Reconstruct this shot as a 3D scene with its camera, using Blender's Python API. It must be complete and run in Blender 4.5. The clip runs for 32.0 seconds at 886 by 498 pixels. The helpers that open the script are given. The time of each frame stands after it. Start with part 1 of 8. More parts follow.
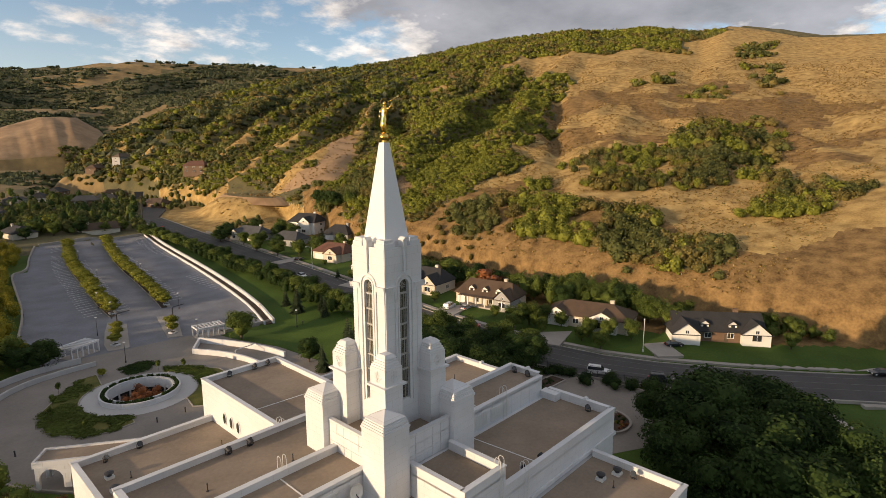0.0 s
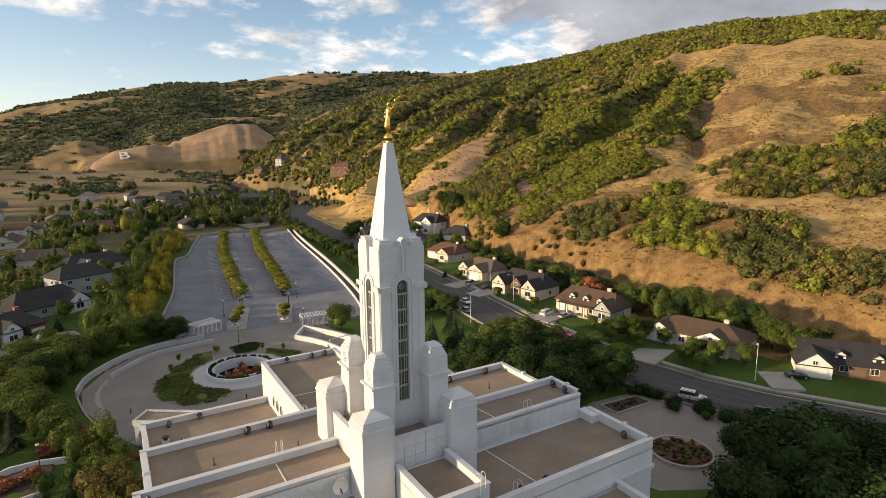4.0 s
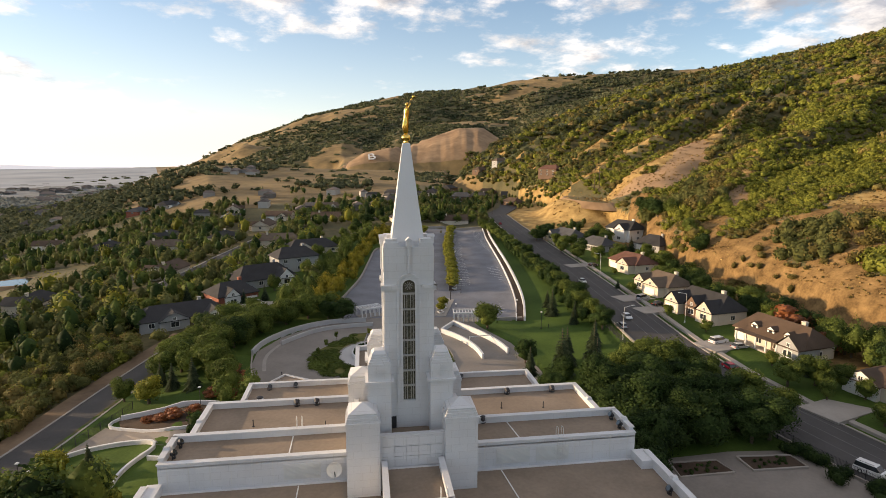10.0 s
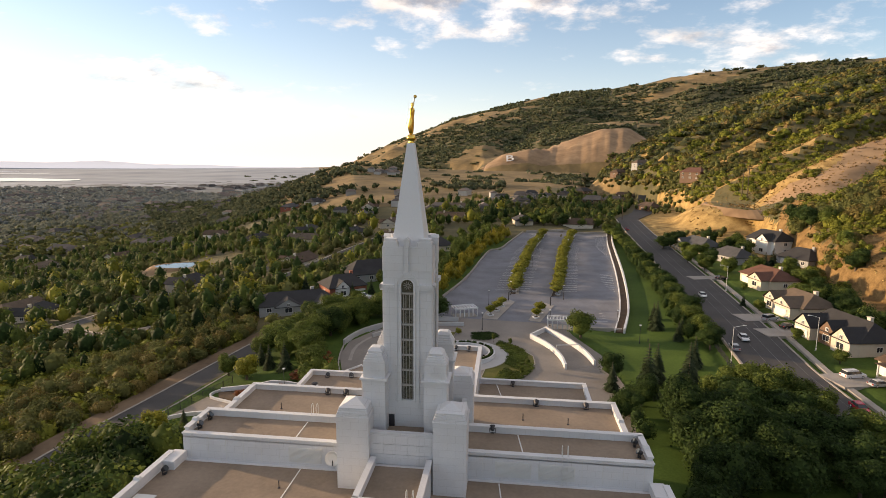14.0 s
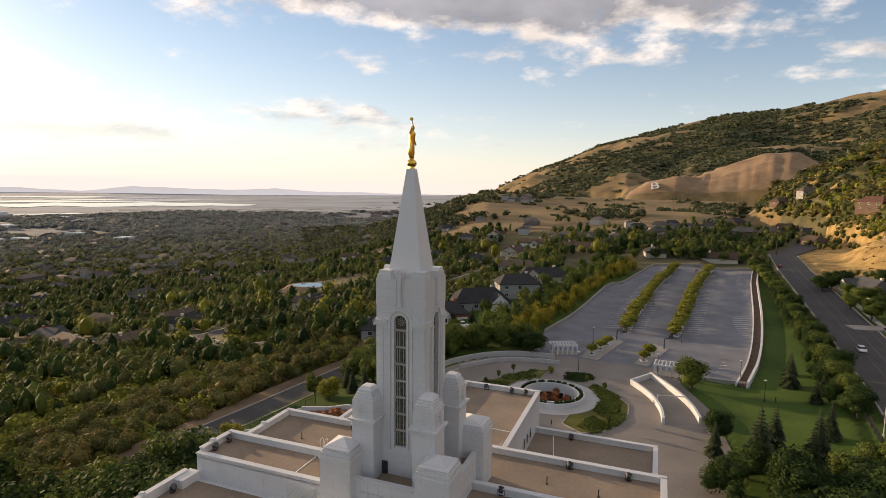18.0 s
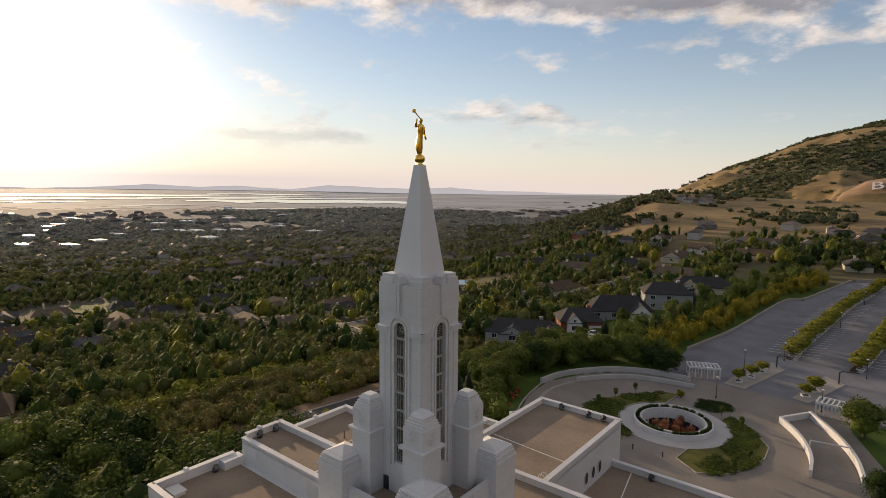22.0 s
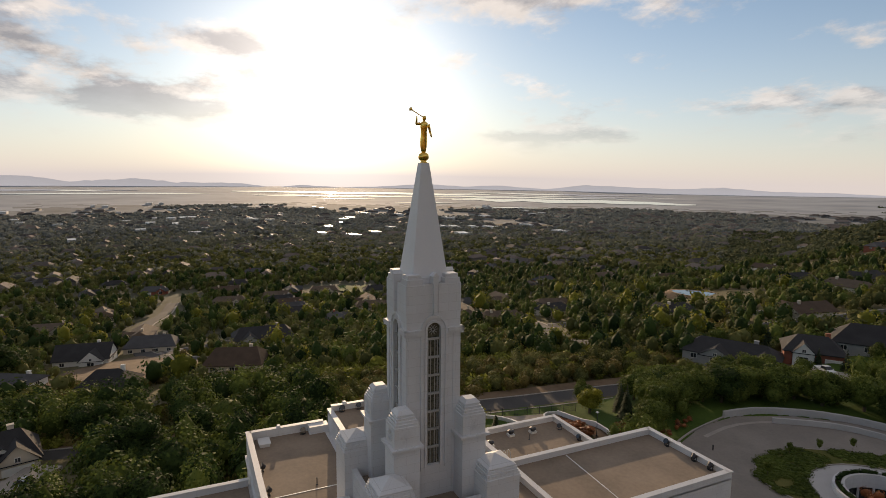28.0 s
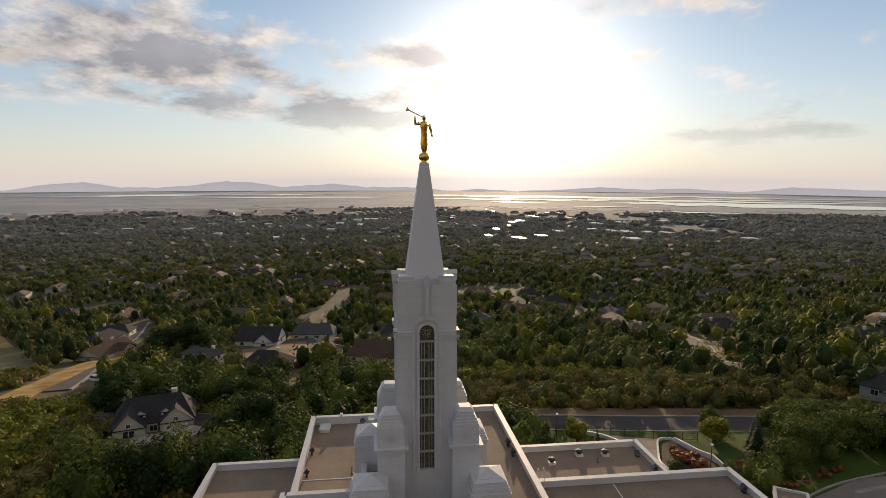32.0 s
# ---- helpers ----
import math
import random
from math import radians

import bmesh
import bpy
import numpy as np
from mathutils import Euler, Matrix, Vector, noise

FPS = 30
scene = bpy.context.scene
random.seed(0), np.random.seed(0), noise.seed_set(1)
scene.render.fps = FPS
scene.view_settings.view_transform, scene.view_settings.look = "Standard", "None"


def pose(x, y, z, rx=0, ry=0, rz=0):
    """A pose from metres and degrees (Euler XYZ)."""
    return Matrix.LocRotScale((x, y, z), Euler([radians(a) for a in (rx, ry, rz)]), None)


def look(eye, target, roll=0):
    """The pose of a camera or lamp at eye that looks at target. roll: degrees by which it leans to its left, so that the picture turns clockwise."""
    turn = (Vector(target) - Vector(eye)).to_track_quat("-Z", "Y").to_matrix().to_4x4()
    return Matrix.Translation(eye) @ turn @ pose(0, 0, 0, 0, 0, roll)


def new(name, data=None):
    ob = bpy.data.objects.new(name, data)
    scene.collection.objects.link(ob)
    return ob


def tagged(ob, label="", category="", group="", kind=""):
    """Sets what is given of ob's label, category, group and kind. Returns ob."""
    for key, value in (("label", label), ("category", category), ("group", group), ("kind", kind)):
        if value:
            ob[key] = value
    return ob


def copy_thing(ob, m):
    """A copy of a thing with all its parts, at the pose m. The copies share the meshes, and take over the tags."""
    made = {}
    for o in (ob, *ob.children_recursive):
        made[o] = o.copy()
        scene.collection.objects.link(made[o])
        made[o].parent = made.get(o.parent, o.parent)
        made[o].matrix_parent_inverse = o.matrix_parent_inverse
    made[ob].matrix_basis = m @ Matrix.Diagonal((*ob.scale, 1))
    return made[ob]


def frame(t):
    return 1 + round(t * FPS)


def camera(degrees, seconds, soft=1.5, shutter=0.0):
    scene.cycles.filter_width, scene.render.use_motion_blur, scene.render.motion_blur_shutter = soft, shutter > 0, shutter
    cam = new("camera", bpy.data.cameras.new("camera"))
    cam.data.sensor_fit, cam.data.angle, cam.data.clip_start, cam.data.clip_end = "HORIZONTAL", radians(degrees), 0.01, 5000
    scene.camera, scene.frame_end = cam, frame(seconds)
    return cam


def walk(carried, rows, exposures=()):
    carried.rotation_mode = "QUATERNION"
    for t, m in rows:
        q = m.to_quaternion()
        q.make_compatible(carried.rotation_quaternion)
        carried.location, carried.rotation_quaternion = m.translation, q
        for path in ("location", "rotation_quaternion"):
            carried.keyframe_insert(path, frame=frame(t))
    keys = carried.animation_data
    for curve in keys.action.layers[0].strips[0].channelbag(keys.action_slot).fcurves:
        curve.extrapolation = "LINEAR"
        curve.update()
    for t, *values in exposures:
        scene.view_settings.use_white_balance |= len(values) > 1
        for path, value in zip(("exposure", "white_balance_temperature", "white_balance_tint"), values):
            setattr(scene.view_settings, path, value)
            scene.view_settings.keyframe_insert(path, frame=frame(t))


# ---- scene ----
cam = camera(77.3, 32.0, soft=0.6)

PATH = [
    (0, (-37.788, -40.477, 48.804), (-36.302, -39.182, 48.464), -0.3),
    (1, (-34.996, -42.805, 48.852), (-33.6, -41.412, 48.512), -0.3),
    (2, (-32.256, -45.091, 48.697), (-30.951, -43.613, 48.362), -0.3),
    (3, (-29.448, -47.085, 48.633), (-28.241, -45.525, 48.301), -0.3),
    (5.5, (-21.663, -51.197, 48.378), (-20.741, -49.452, 48.055), -0.2),
    (6, (-20.189, -51.984, 48.358), (-19.328, -50.208, 48.037), -0.1),
    (7, (-16.709, -53.069, 48.316), (-15.966, -51.24, 47.996), -0.1),
    (8, (-13.202, -54.091, 48.248), (-12.582, -52.217, 47.93), 0.2),
    (9, (-9.996, -54.917, 48.268), (-9.509, -53.004, 47.951), 0.2),
    (10, (-6.465, -55.392, 48.29), (-6.107, -53.451, 47.971), 0.2),
    (11, (-2.996, -55.613, 48.323), (-2.764, -53.653, 48.004), 0.2),
    (12, (0.564, -55.918, 48.112), (0.667, -53.946, 47.796), 0.3),
    (13, (3.971, -55.696, 48.217), (3.943, -53.721, 47.9), 0.3),
    (14, (7.414, -55.359, 48.228), (7.265, -53.39, 47.912), 0.4),
    (14.5, (9.146, -55.073, 48.144), (8.93, -53.11, 47.829), 0.3),
    (16.5, (15.442, -51.958, 48.212), (14.98, -50.038, 47.893), 0.5),
    (17, (16.966, -50.729, 48.391), (16.441, -48.824, 48.078), 0.5),
    (17.5, (18.38, -49.382, 48.333), (17.791, -47.491, 48.056), 0.5),
    (18, (19.609, -47.84, 48.225), (18.961, -45.962, 48.003), 0.4),
    (18.5, (21.001, -46.466, 48.118), (20.282, -44.613, 47.896), 0.4),
    (19, (22.181, -44.874, 48.261), (21.394, -43.049, 48.033), 0.4),
    (20, (24.688, -41.908, 48.137), (23.762, -40.15, 47.911), 0.5),
    (21, (27.333, -39.233, 48.237), (26.268, -37.555, 48.007), 0.5),
    (22, (30.164, -36.972, 48.194), (28.975, -35.38, 47.965), 0.5),
    (23, (32.826, -34.531, 48.346), (31.519, -33.035, 48.111), 0.4),
    (24, (35.134, -31.977, 48.361), (33.732, -30.57, 48.123), 0.4),
    (25, (37.36, -29.144, 48.34), (35.844, -27.862, 48.101), 0.3),
    (25.5, (38.533, -27.69, 48.257), (36.959, -26.478, 48.019), 0.4),
    (27.5, (42.277, -21.657, 48.269), (40.543, -20.69, 48.029), 0.4),
    (28, (43.076, -20.1, 48.21), (41.308, -19.196, 47.973), 0.5),
    (28.5, (43.878, -18.434, 48.25), (42.075, -17.601, 48.014), 0.4),
    (29, (44.413, -16.738, 48.141), (42.577, -15.979, 47.907), 0.3),
    (30, (45.439, -13.208, 48.064), (43.55, -12.594, 47.833), 0.5),
    (31, (46.316, -9.677, 47.871), (44.386, -9.205, 47.647), 0.3),
    (32, (46.663, -5.869, 47.991), (44.701, -5.554, 47.764), 0.1),
]
EXPOSURES = [(0, 0.1, 7050, 15), (3, 0.28, 7000, 14), (6, 0.36, 6950, 14), (13, 0.45, 7100, 17), (19, 0.05, 7250, 18), (25, -0.33, 7100, 17), (32, -0.36, 6950, 16)]
walk(cam, [(t, look(eye, target, roll)) for t, eye, target, roll in PATH], EXPOSURES)

# ---- sky, sun ----
SUN_AZ, SUN_EL = -74.3, 9.0
world = bpy.data.worlds.new("sky")
scene.world = world
world.use_nodes = True


def build_sky():
    nt = world.node_tree
    nt.nodes.clear()
    n, l = nt.nodes.new, nt.links.new
    out, bg = n("ShaderNodeOutputWorld"), n("ShaderNodeBackground")
    sky = n("ShaderNodeTexSky")
    sky.sky_type, sky.sun_disc = "NISHITA", False
    sky.sun_elevation, sky.sun_rotation = radians(SUN_EL), radians(SUN_AZ)
    sky.altitude, sky.air_density, sky.dust_density, sky.ozone_density = 1400, 1.0, .8, 1.6
    co = n("ShaderNodeTexCoord")
    sep = n("ShaderNodeSeparateXYZ")
    l(co.outputs["Generated"], sep.inputs[0])

    def m(op, a, b=None, clamp=False):
        x = n("ShaderNodeMath")
        x.operation, x.use_clamp = op, clamp
        for i, v in enumerate((a, b)):
            if v is None:
                continue
            if isinstance(v, (int, float)):
                x.inputs[i].default_value = v
            else:
                l(v, x.inputs[i])
        return x.outputs[0]

    # a cloud layer seen in perspective: directions divided by their height
    h = m("ADD", m("MAXIMUM", sep.outputs[2], 0.0), 0.24)
    comb = n("ShaderNodeCombineXYZ")
    l(m("DIVIDE", sep.outputs[0], h), comb.inputs[0])
    l(m("DIVIDE", sep.outputs[1], h), comb.inputs[1])

    def billows(vec):
        x1, x2 = n("ShaderNodeTexNoise"), n("ShaderNodeTexNoise")
        for x, sc, d, r in ((x1, 4.3, 10, .60), (x2, .9, 3, .5)):
            l(vec, x.inputs["Vector"])
            x.inputs["Scale"].default_value, x.inputs["Detail"].default_value, x.inputs["Roughness"].default_value = sc, d, r
        return m("ADD", m("MULTIPLY", x1.outputs[0], .55), m("MULTIPLY", x2.outputs[0], .55))

    toward = n("ShaderNodeVectorMath")
    toward.operation = "ADD"
    l(comb.outputs[0], toward.inputs[0])
    toward.inputs[1].default_value = (math.sin(radians(SUN_AZ)) * .09, math.cos(radians(SUN_AZ)) * .09, .03)
    mass, ahead = billows(comb.outputs[0]), billows(toward.outputs[0])
    # banks of cloud by bearing and height: middle, widths and strength
    az, el = m("MULTIPLY", m("ARCTAN2", sep.outputs[0], sep.outputs[1]), 57.2958), m("MULTIPLY", m("ARCSINE", sep.outputs[2]), 57.2958)
    bank, heavy = None, None
    for a0, e0, wa, we, amp in ((66, 16, 30, 7.5, .42), (20, 10.8, 13, 2.4, .085), (-14, 19, 30, 5.0, .26), (-50, 20, 16, 4.0, .15), (-34, 7.0, 10, .9, .15), (-48, 4.7, 12, .8, .15), (-91, 6.7, 7, 1.3, .24), (-83, 12.7, 4, 1.4, .22), (-108, 12.0, 15, 5.0, .20)):
        u, w = m("DIVIDE", m("SUBTRACT", az, a0), wa), m("DIVIDE", m("SUBTRACT", el, e0), we)
        g = m("MULTIPLY", m("POWER", 2.718, m("MULTIPLY", m("ADD", m("MULTIPLY", u, u), m("MULTIPLY", w, w)), -1.0)), amp)
        bank = g if bank is None else m("ADD", bank, g)
        if amp > .21:
            heavy = g if heavy is None else m("ADD", heavy, g)
    # cloud added overhead, out of view, to cut the sky's fill light
    bank = m("ADD", bank, m("MULTIPLY", m("MAXIMUM", m("SUBTRACT", sep.outputs[2], .36), 0.0), .8))
    full = m("ADD", mass, m("SUBTRACT", bank, .025))
    ramp = n("ShaderNodeMapRange")
    ramp.inputs["From Min"].default_value, ramp.inputs["From Max"].default_value = .555, .69
    ramp.interpolation_type = "SMOOTHSTEP"
    l(full, ramp.inputs["Value"])
    up = m("MULTIPLY", m("SUBTRACT", sep.outputs[2], .04), 9.0, True)
    cover = m("MULTIPLY", ramp.outputs[0], up, True)
    # thick parts are grey below, the edges that face the sun are bright
    thick = n("ShaderNodeMapRange")
    thick.inputs["From Min"].default_value, thick.inputs["From Max"].default_value = .0, 1.0
    shade = m("ADD", m("MULTIPLY", m("SUBTRACT", full, .585), 6.0), m("MULTIPLY", m("SUBTRACT", ahead, mass), 9.0))
    l(m("ADD", shade, m("MULTIPLY", m("MAXIMUM", m("SUBTRACT", heavy, .09), 0.0), 4.5)), thick.inputs["Value"])
    sv = Vector((math.sin(radians(SUN_AZ)) * math.cos(radians(SUN_EL)), math.cos(radians(SUN_AZ)) * math.cos(radians(SUN_EL)), math.sin(radians(SUN_EL))))
    dot = n("ShaderNodeVectorMath")
    dot.operation = "DOT_PRODUCT"
    l(co.outputs["Generated"], dot.inputs[0])
    dot.inputs[1].default_value = sv
    near_sun = m("POWER", m("MAXIMUM", dot.outputs["Value"], 0.0), 9.0)
    aureole = m("POWER", m("MAXIMUM", dot.outputs["Value"], 0.0), 70.0)
    core = m("POWER", m("MAXIMUM", dot.outputs["Value"], 0.0), 700.0)

    def mix(fac, a, b, kind="MIX"):
        x = n("ShaderNodeMix")
        x.data_type, x.blend_type = "RGBA", kind
        x.clamp_factor = True
        for i, v in ((0, fac), (6, a), (7, b)):
            if isinstance(v, (int, float)):
                x.inputs[i].default_value = v
            elif isinstance(v, tuple):
                x.inputs[i].default_value = (*v, 1)
            else:
                l(v, x.inputs[i])
        return x.outputs[2]

    def grey(v, tint=(1, 1, 1)):
        x = n("ShaderNodeVectorMath")
        x.operation = "SCALE"
        x.inputs[0].default_value = tint
        l(v, x.inputs["Scale"])
        return x.outputs[0]

    x3 = n("ShaderNodeTexNoise")
    l(comb.outputs[0], x3.inputs["Vector"])
    x3.inputs["Scale"].default_value, x3.inputs["Detail"].default_value, x3.inputs["Roughness"].default_value = 2.3, 8, .58
    lit = mix(thick.outputs[0], (11.6, 11.2, 10.6), (4.4, 4.6, 5.1))
    lit = mix(1.0, lit, grey(m("ADD", m("MULTIPLY", x3.outputs[0], 1.5), .22)), "MULTIPLY")
    lit = mix(1.0, lit, grey(m("MULTIPLY", near_sun, 2.8), (1, .93, .8)), "ADD")
    blue = mix(1.0, sky.outputs[0], (1.78, 2.04, 2.14), "MULTIPLY")
    # pale dusty air low over the valley, thicker towards the sun
    west = m("ADD", m("MULTIPLY", m("ADD", dot.outputs["Value"], 1.0), .40), .30)
    low = m("POWER", 2.718, m("MULTIPLY", m("MAXIMUM", sep.outputs[2], 0.0), m("SUBTRACT", m("MULTIPLY", west, 3.8), 11.4)))
    blue = mix(m("MULTIPLY", low, west, True), blue, (10.4, 9.85, 9.6))
    col = mix(m("MULTIPLY", cover, .92), blue, lit)
    col = mix(1.0, col, grey(m("ADD", m("MULTIPLY", aureole, 10.0), m("MULTIPLY", core, 90.0)), (1, .94, .83)), "ADD")
    l(col, bg.inputs[0])
    bg.inputs[1].default_value = 0.085
    l(bg.outputs[0], out.inputs[0])


build_sky()
sun = new("sun", bpy.data.lights.new("sun", "SUN"))
sun.data.energy, sun.data.angle, sun.data.color = 5.0, radians(0.6), (1.0, .765, .49)
_d = Vector((math.sin(radians(SUN_AZ)) * math.cos(radians(SUN_EL)), math.cos(radians(SUN_AZ)) * math.cos(radians(SUN_EL)), math.sin(radians(SUN_EL))))
sun.matrix_world = Matrix.Translation((0, 0, 200)) @ _d.to_track_quat("Z", "Y").to_matrix().to_4x4()

# ---- materials ----
def material(name, base, rough=.7, metal=0.0, var=.12, scale=2.0, fine=30.0, bump=.0, bump_scale=20.0, tint=None, spec=.4, island=0.0, obj=0.0, trans=0.0):
    """A surface: base colour varied at two scales, by island or by object, with fine relief."""
    mt = bpy.data.materials.new(name)
    mt.use_nodes = True
    nt = mt.node_tree
    n, l = nt.nodes.new, nt.links.new
    bs = nt.nodes["Principled BSDF"]
    bs.inputs["Roughness"].default_value, bs.inputs["Metallic"].default_value = rough, metal
    bs.inputs["Specular IOR Level"].default_value = spec
    geo, co = n("ShaderNodeNewGeometry"), n("ShaderNodeTexCoord")
    where = geo.outputs["Position"]
    a, b = n("ShaderNodeTexNoise"), n("ShaderNodeTexNoise")
    for x, s, d in ((a, 1 / scale, 5), (b, fine, 3)):
        l(where, x.inputs["Vector"])
        x.inputs["Scale"].default_value, x.inputs["Detail"].default_value = s, d
    s = n("ShaderNodeMath")
    s.operation = "MULTIPLY_ADD"
    l(a.outputs[0], s.inputs[0])
    s.inputs[1].default_value = 1.6
    half = n("ShaderNodeMath")
    half.operation = "MULTIPLY_ADD"
    l(b.outputs[0], half.inputs[0])
    half.inputs[1].default_value, half.inputs[2].default_value = .7, -.65
    l(half.outputs[0], s.inputs[2])
    val = s.outputs[0]
    for on, sock in ((island, geo.outputs["Random Per Island"]), (obj, None)):
        if not on:
            continue
        if sock is None:
            sock = n("ShaderNodeObjectInfo").outputs["Random"]
        x = n("ShaderNodeMath")
        x.operation = "MULTIPLY_ADD"
        l(sock, x.inputs[0])
        x.inputs[1].default_value = on
        y = n("ShaderNodeMath")
        y.operation = "SUBTRACT"
        l(val, y.inputs[0])
        y.inputs[1].default_value = on / 2
        l(y.outputs[0], x.inputs[2])
        val = x.outputs[0]
    mx = n("ShaderNodeMix")
    mx.data_type, mx.clamp_factor = "RGBA", True
    l(val, mx.inputs[0])
    c = np.array(base, float)
    lo = c * (1 - var)
    hi = np.array(tint, float) if tint else np.minimum(c * (1 + var), .95)
    mx.inputs[6].default_value, mx.inputs[7].default_value = (*lo, 1), (*hi, 1)
    l(mx.outputs[2], bs.inputs["Base Color"])
    if bump:
        t = n("ShaderNodeTexNoise")
        l(where, t.inputs["Vector"])
        t.inputs["Scale"].default_value, t.inputs["Detail"].default_value = bump_scale, 4
        bp = n("ShaderNodeBump")
        bp.inputs["Strength"].default_value, bp.inputs["Distance"].default_value = bump, .05
        l(t.outputs[0], bp.inputs["Height"])
        l(bp.outputs[0], bs.inputs["Normal"])
    if trans:
        tr, ms = n("ShaderNodeBsdfTranslucent"), n("ShaderNodeMixShader")
        l(mx.outputs[2], tr.inputs[0])
        ms.inputs[0].default_value = trans
        l(bs.outputs[0], ms.inputs[1])
        l(tr.outputs[0], ms.inputs[2])
        l(ms.outputs[0], nt.nodes["Material Output"].inputs[0])
    return mt


def panelled(mt, wide=1.5, high=.75):
    """Fine joints and slight tone steps between the facing stones of a wall."""
    nt = mt.node_tree
    n, l = nt.nodes.new, nt.links.new
    bs = nt.nodes["Principled BSDF"]
    old = bs.inputs["Base Color"].links[0].from_socket
    sep, add, comb = n("ShaderNodeSeparateXYZ"), n("ShaderNodeMath"), n("ShaderNodeCombineXYZ")
    l(n("ShaderNodeNewGeometry").outputs["Position"], sep.inputs[0])
    l(sep.outputs[0], add.inputs[0])
    l(sep.outputs[1], add.inputs[1])
    l(add.outputs[0], comb.inputs[0])
    l(sep.outputs[2], comb.inputs[1])
    br = n("ShaderNodeTexBrick")
    l(comb.outputs[0], br.inputs["Vector"])
    for k, v in (("Scale", 1.0), ("Mortar Size", .012), ("Mortar Smooth", .2), ("Brick Width", wide), ("Row Height", high)):
        br.inputs[k].default_value = v
    br.inputs["Color1"].default_value, br.inputs["Color2"].default_value, br.inputs["Mortar"].default_value = (1, 1, 1, 1), (.955, .955, .955, 1), (.80, .79, .78, 1)
    mx = n("ShaderNodeMix")
    mx.data_type, mx.blend_type = "RGBA", "MULTIPLY"
    mx.inputs[0].default_value = 1.0
    l(old, mx.inputs[6])
    l(br.outputs["Color"], mx.inputs[7])
    l(mx.outputs[2], bs.inputs["Base Color"])
    return mt


STONE = panelled(material("white_granite", (.625, .63, .64), .55, var=.09, scale=5, fine=7, bump=.12, bump_scale=6))
SPIRE = material("white_spire_panel", (.66, .67, .685), .5, var=.05, scale=8, fine=6)
ROOFING = material("tan_roof_membrane", (.25, .195, .145), .9, var=.26, scale=5, fine=2.5, bump=.2, bump_scale=9)
METALW = material("painted_metal", (.62, .62, .60), .45, var=.06)
DARKMETAL = material("dark_metal", (.05, .05, .055), .5, metal=.4, var=.2)
GOLD = material("gold_leaf", (.83, .55, .13), .22, metal=1.0, var=.10, scale=.6)
ART_GLASS = material("leaded_glass", (.045, .05, .045), .18, var=.7, scale=.35, fine=5, tint=(.16, .15, .11), spec=.6)
LEAD = material("window_bar", (.36, .35, .33), .5, var=.08)
DARK_GLASS = material("window_glass", (.03, .035, .04), .08, var=.3, spec=.7)
CONCRETE = material("concrete", (.33, .30, .265), .85, var=.16, scale=4, fine=3, bump=.1)
PALE_CONCRETE = material("pale_concrete", (.44, .43, .42), .85, var=.12, scale=5, fine=3, bump=.1)
PAVING = material("grey_paving", (.225, .20, .175), .85, var=.2, scale=7, fine=2)
ASPHALT_LOT = material("worn_grey_asphalt", (.175, .18, .20), .9, var=.28, scale=7, fine=2, bump=.2, bump_scale=14)
ASPHALT = material("dark_asphalt", (.066, .062, .06), .88, var=.25, scale=9, fine=2, bump=.2, bump_scale=14)
PAINT = material("road_paint", (.62, .61, .58), .7, var=.2)
FADED = material("faded_paint", (.17, .165, .16), .85, var=.4, scale=3)
YELLOW = material("yellow_road_paint", (.55, .42, .12), .7, var=.2)
LAWN = material("lawn", (.045, .088, .014), .9, var=.3, scale=14, fine=2, bump=.4, bump_scale=12, tint=(.085, .135, .024), spec=.15)
DRY = material("dry_golden_grass", (.30, .175, .062), .95, var=.5, scale=6, fine=1.7, bump=1.0, bump_scale=2.2, tint=(.56, .39, .158), spec=.1)
FARDRY = material("far_dry_slope", (.15, .11, .045), .95, var=.55, scale=60, fine=.08, bump=.6, bump_scale=.2, tint=(.37, .25, .105))
WEEDS = material("brown_weeds", (.15, .09, .038), .95, var=.55, scale=4, fine=1.5, bump=1.0, bump_scale=2.4, tint=(.34, .215, .092), spec=.08)
EARTH = material("bare_earth", (.27, .165, .085), .95, var=.35, scale=30, fine=.12, bump=.8, bump_scale=.3, tint=(.40, .265, .15))
SCRUBFLOOR = material("scrub_ground", (.07, .075, .028), .95, var=.5, scale=20, fine=.5, tint=(.17, .14, .06))
VALLEY = material("valley_floor", (.06, .07, .035), .95, var=.6, scale=90, fine=.06, tint=(.13, .125, .075))
# far valley and lake flats: distance haze is put into the base colour
FARVALLEY = material("hazed_valley_floor", (.15, .17, .178), .95, var=.4, scale=160, fine=.02, tint=(.235, .25, .255))
MARSH = material("hazed_lake_flats", (.29, .325, .36), .9, var=.3, scale=350, fine=.01, tint=(.42, .45, .48))
WATER = material("water", (.04, .05, .055), .06, var=.1, spec=.8)
DIRT = material("brown_dirt", (.15, .10, .06), .95, var=.35, scale=8, fine=.8, bump=.5, bump_scale=2, tint=(.24, .165, .10))
BED = material("bark_mulch", (.065, .043, .028), .95, var=.4, scale=3, fine=3, bump=.5)
BARK = material("bark", (.10, .075, .05), .9, var=.3, scale=1, bump=.5)
LEAF = material("deciduous_leaf", (.068, .102, .02), .75, var=.4, scale=9, fine=1.5, island=.8, tint=(.155, .195, .042), spec=.12, trans=.26)
LEAF_DARK = material("dark_leaf", (.022, .046, .014), .75, var=.4, scale=9, fine=1.5, island=.9, tint=(.06, .098, .026), spec=.1, trans=.28)
LEAF_YELLOW = material("yellow_leaf", (.20, .19, .02), .6, var=.3, scale=6, island=.8, tint=(.40, .33, .04), spec=.12, trans=.35)
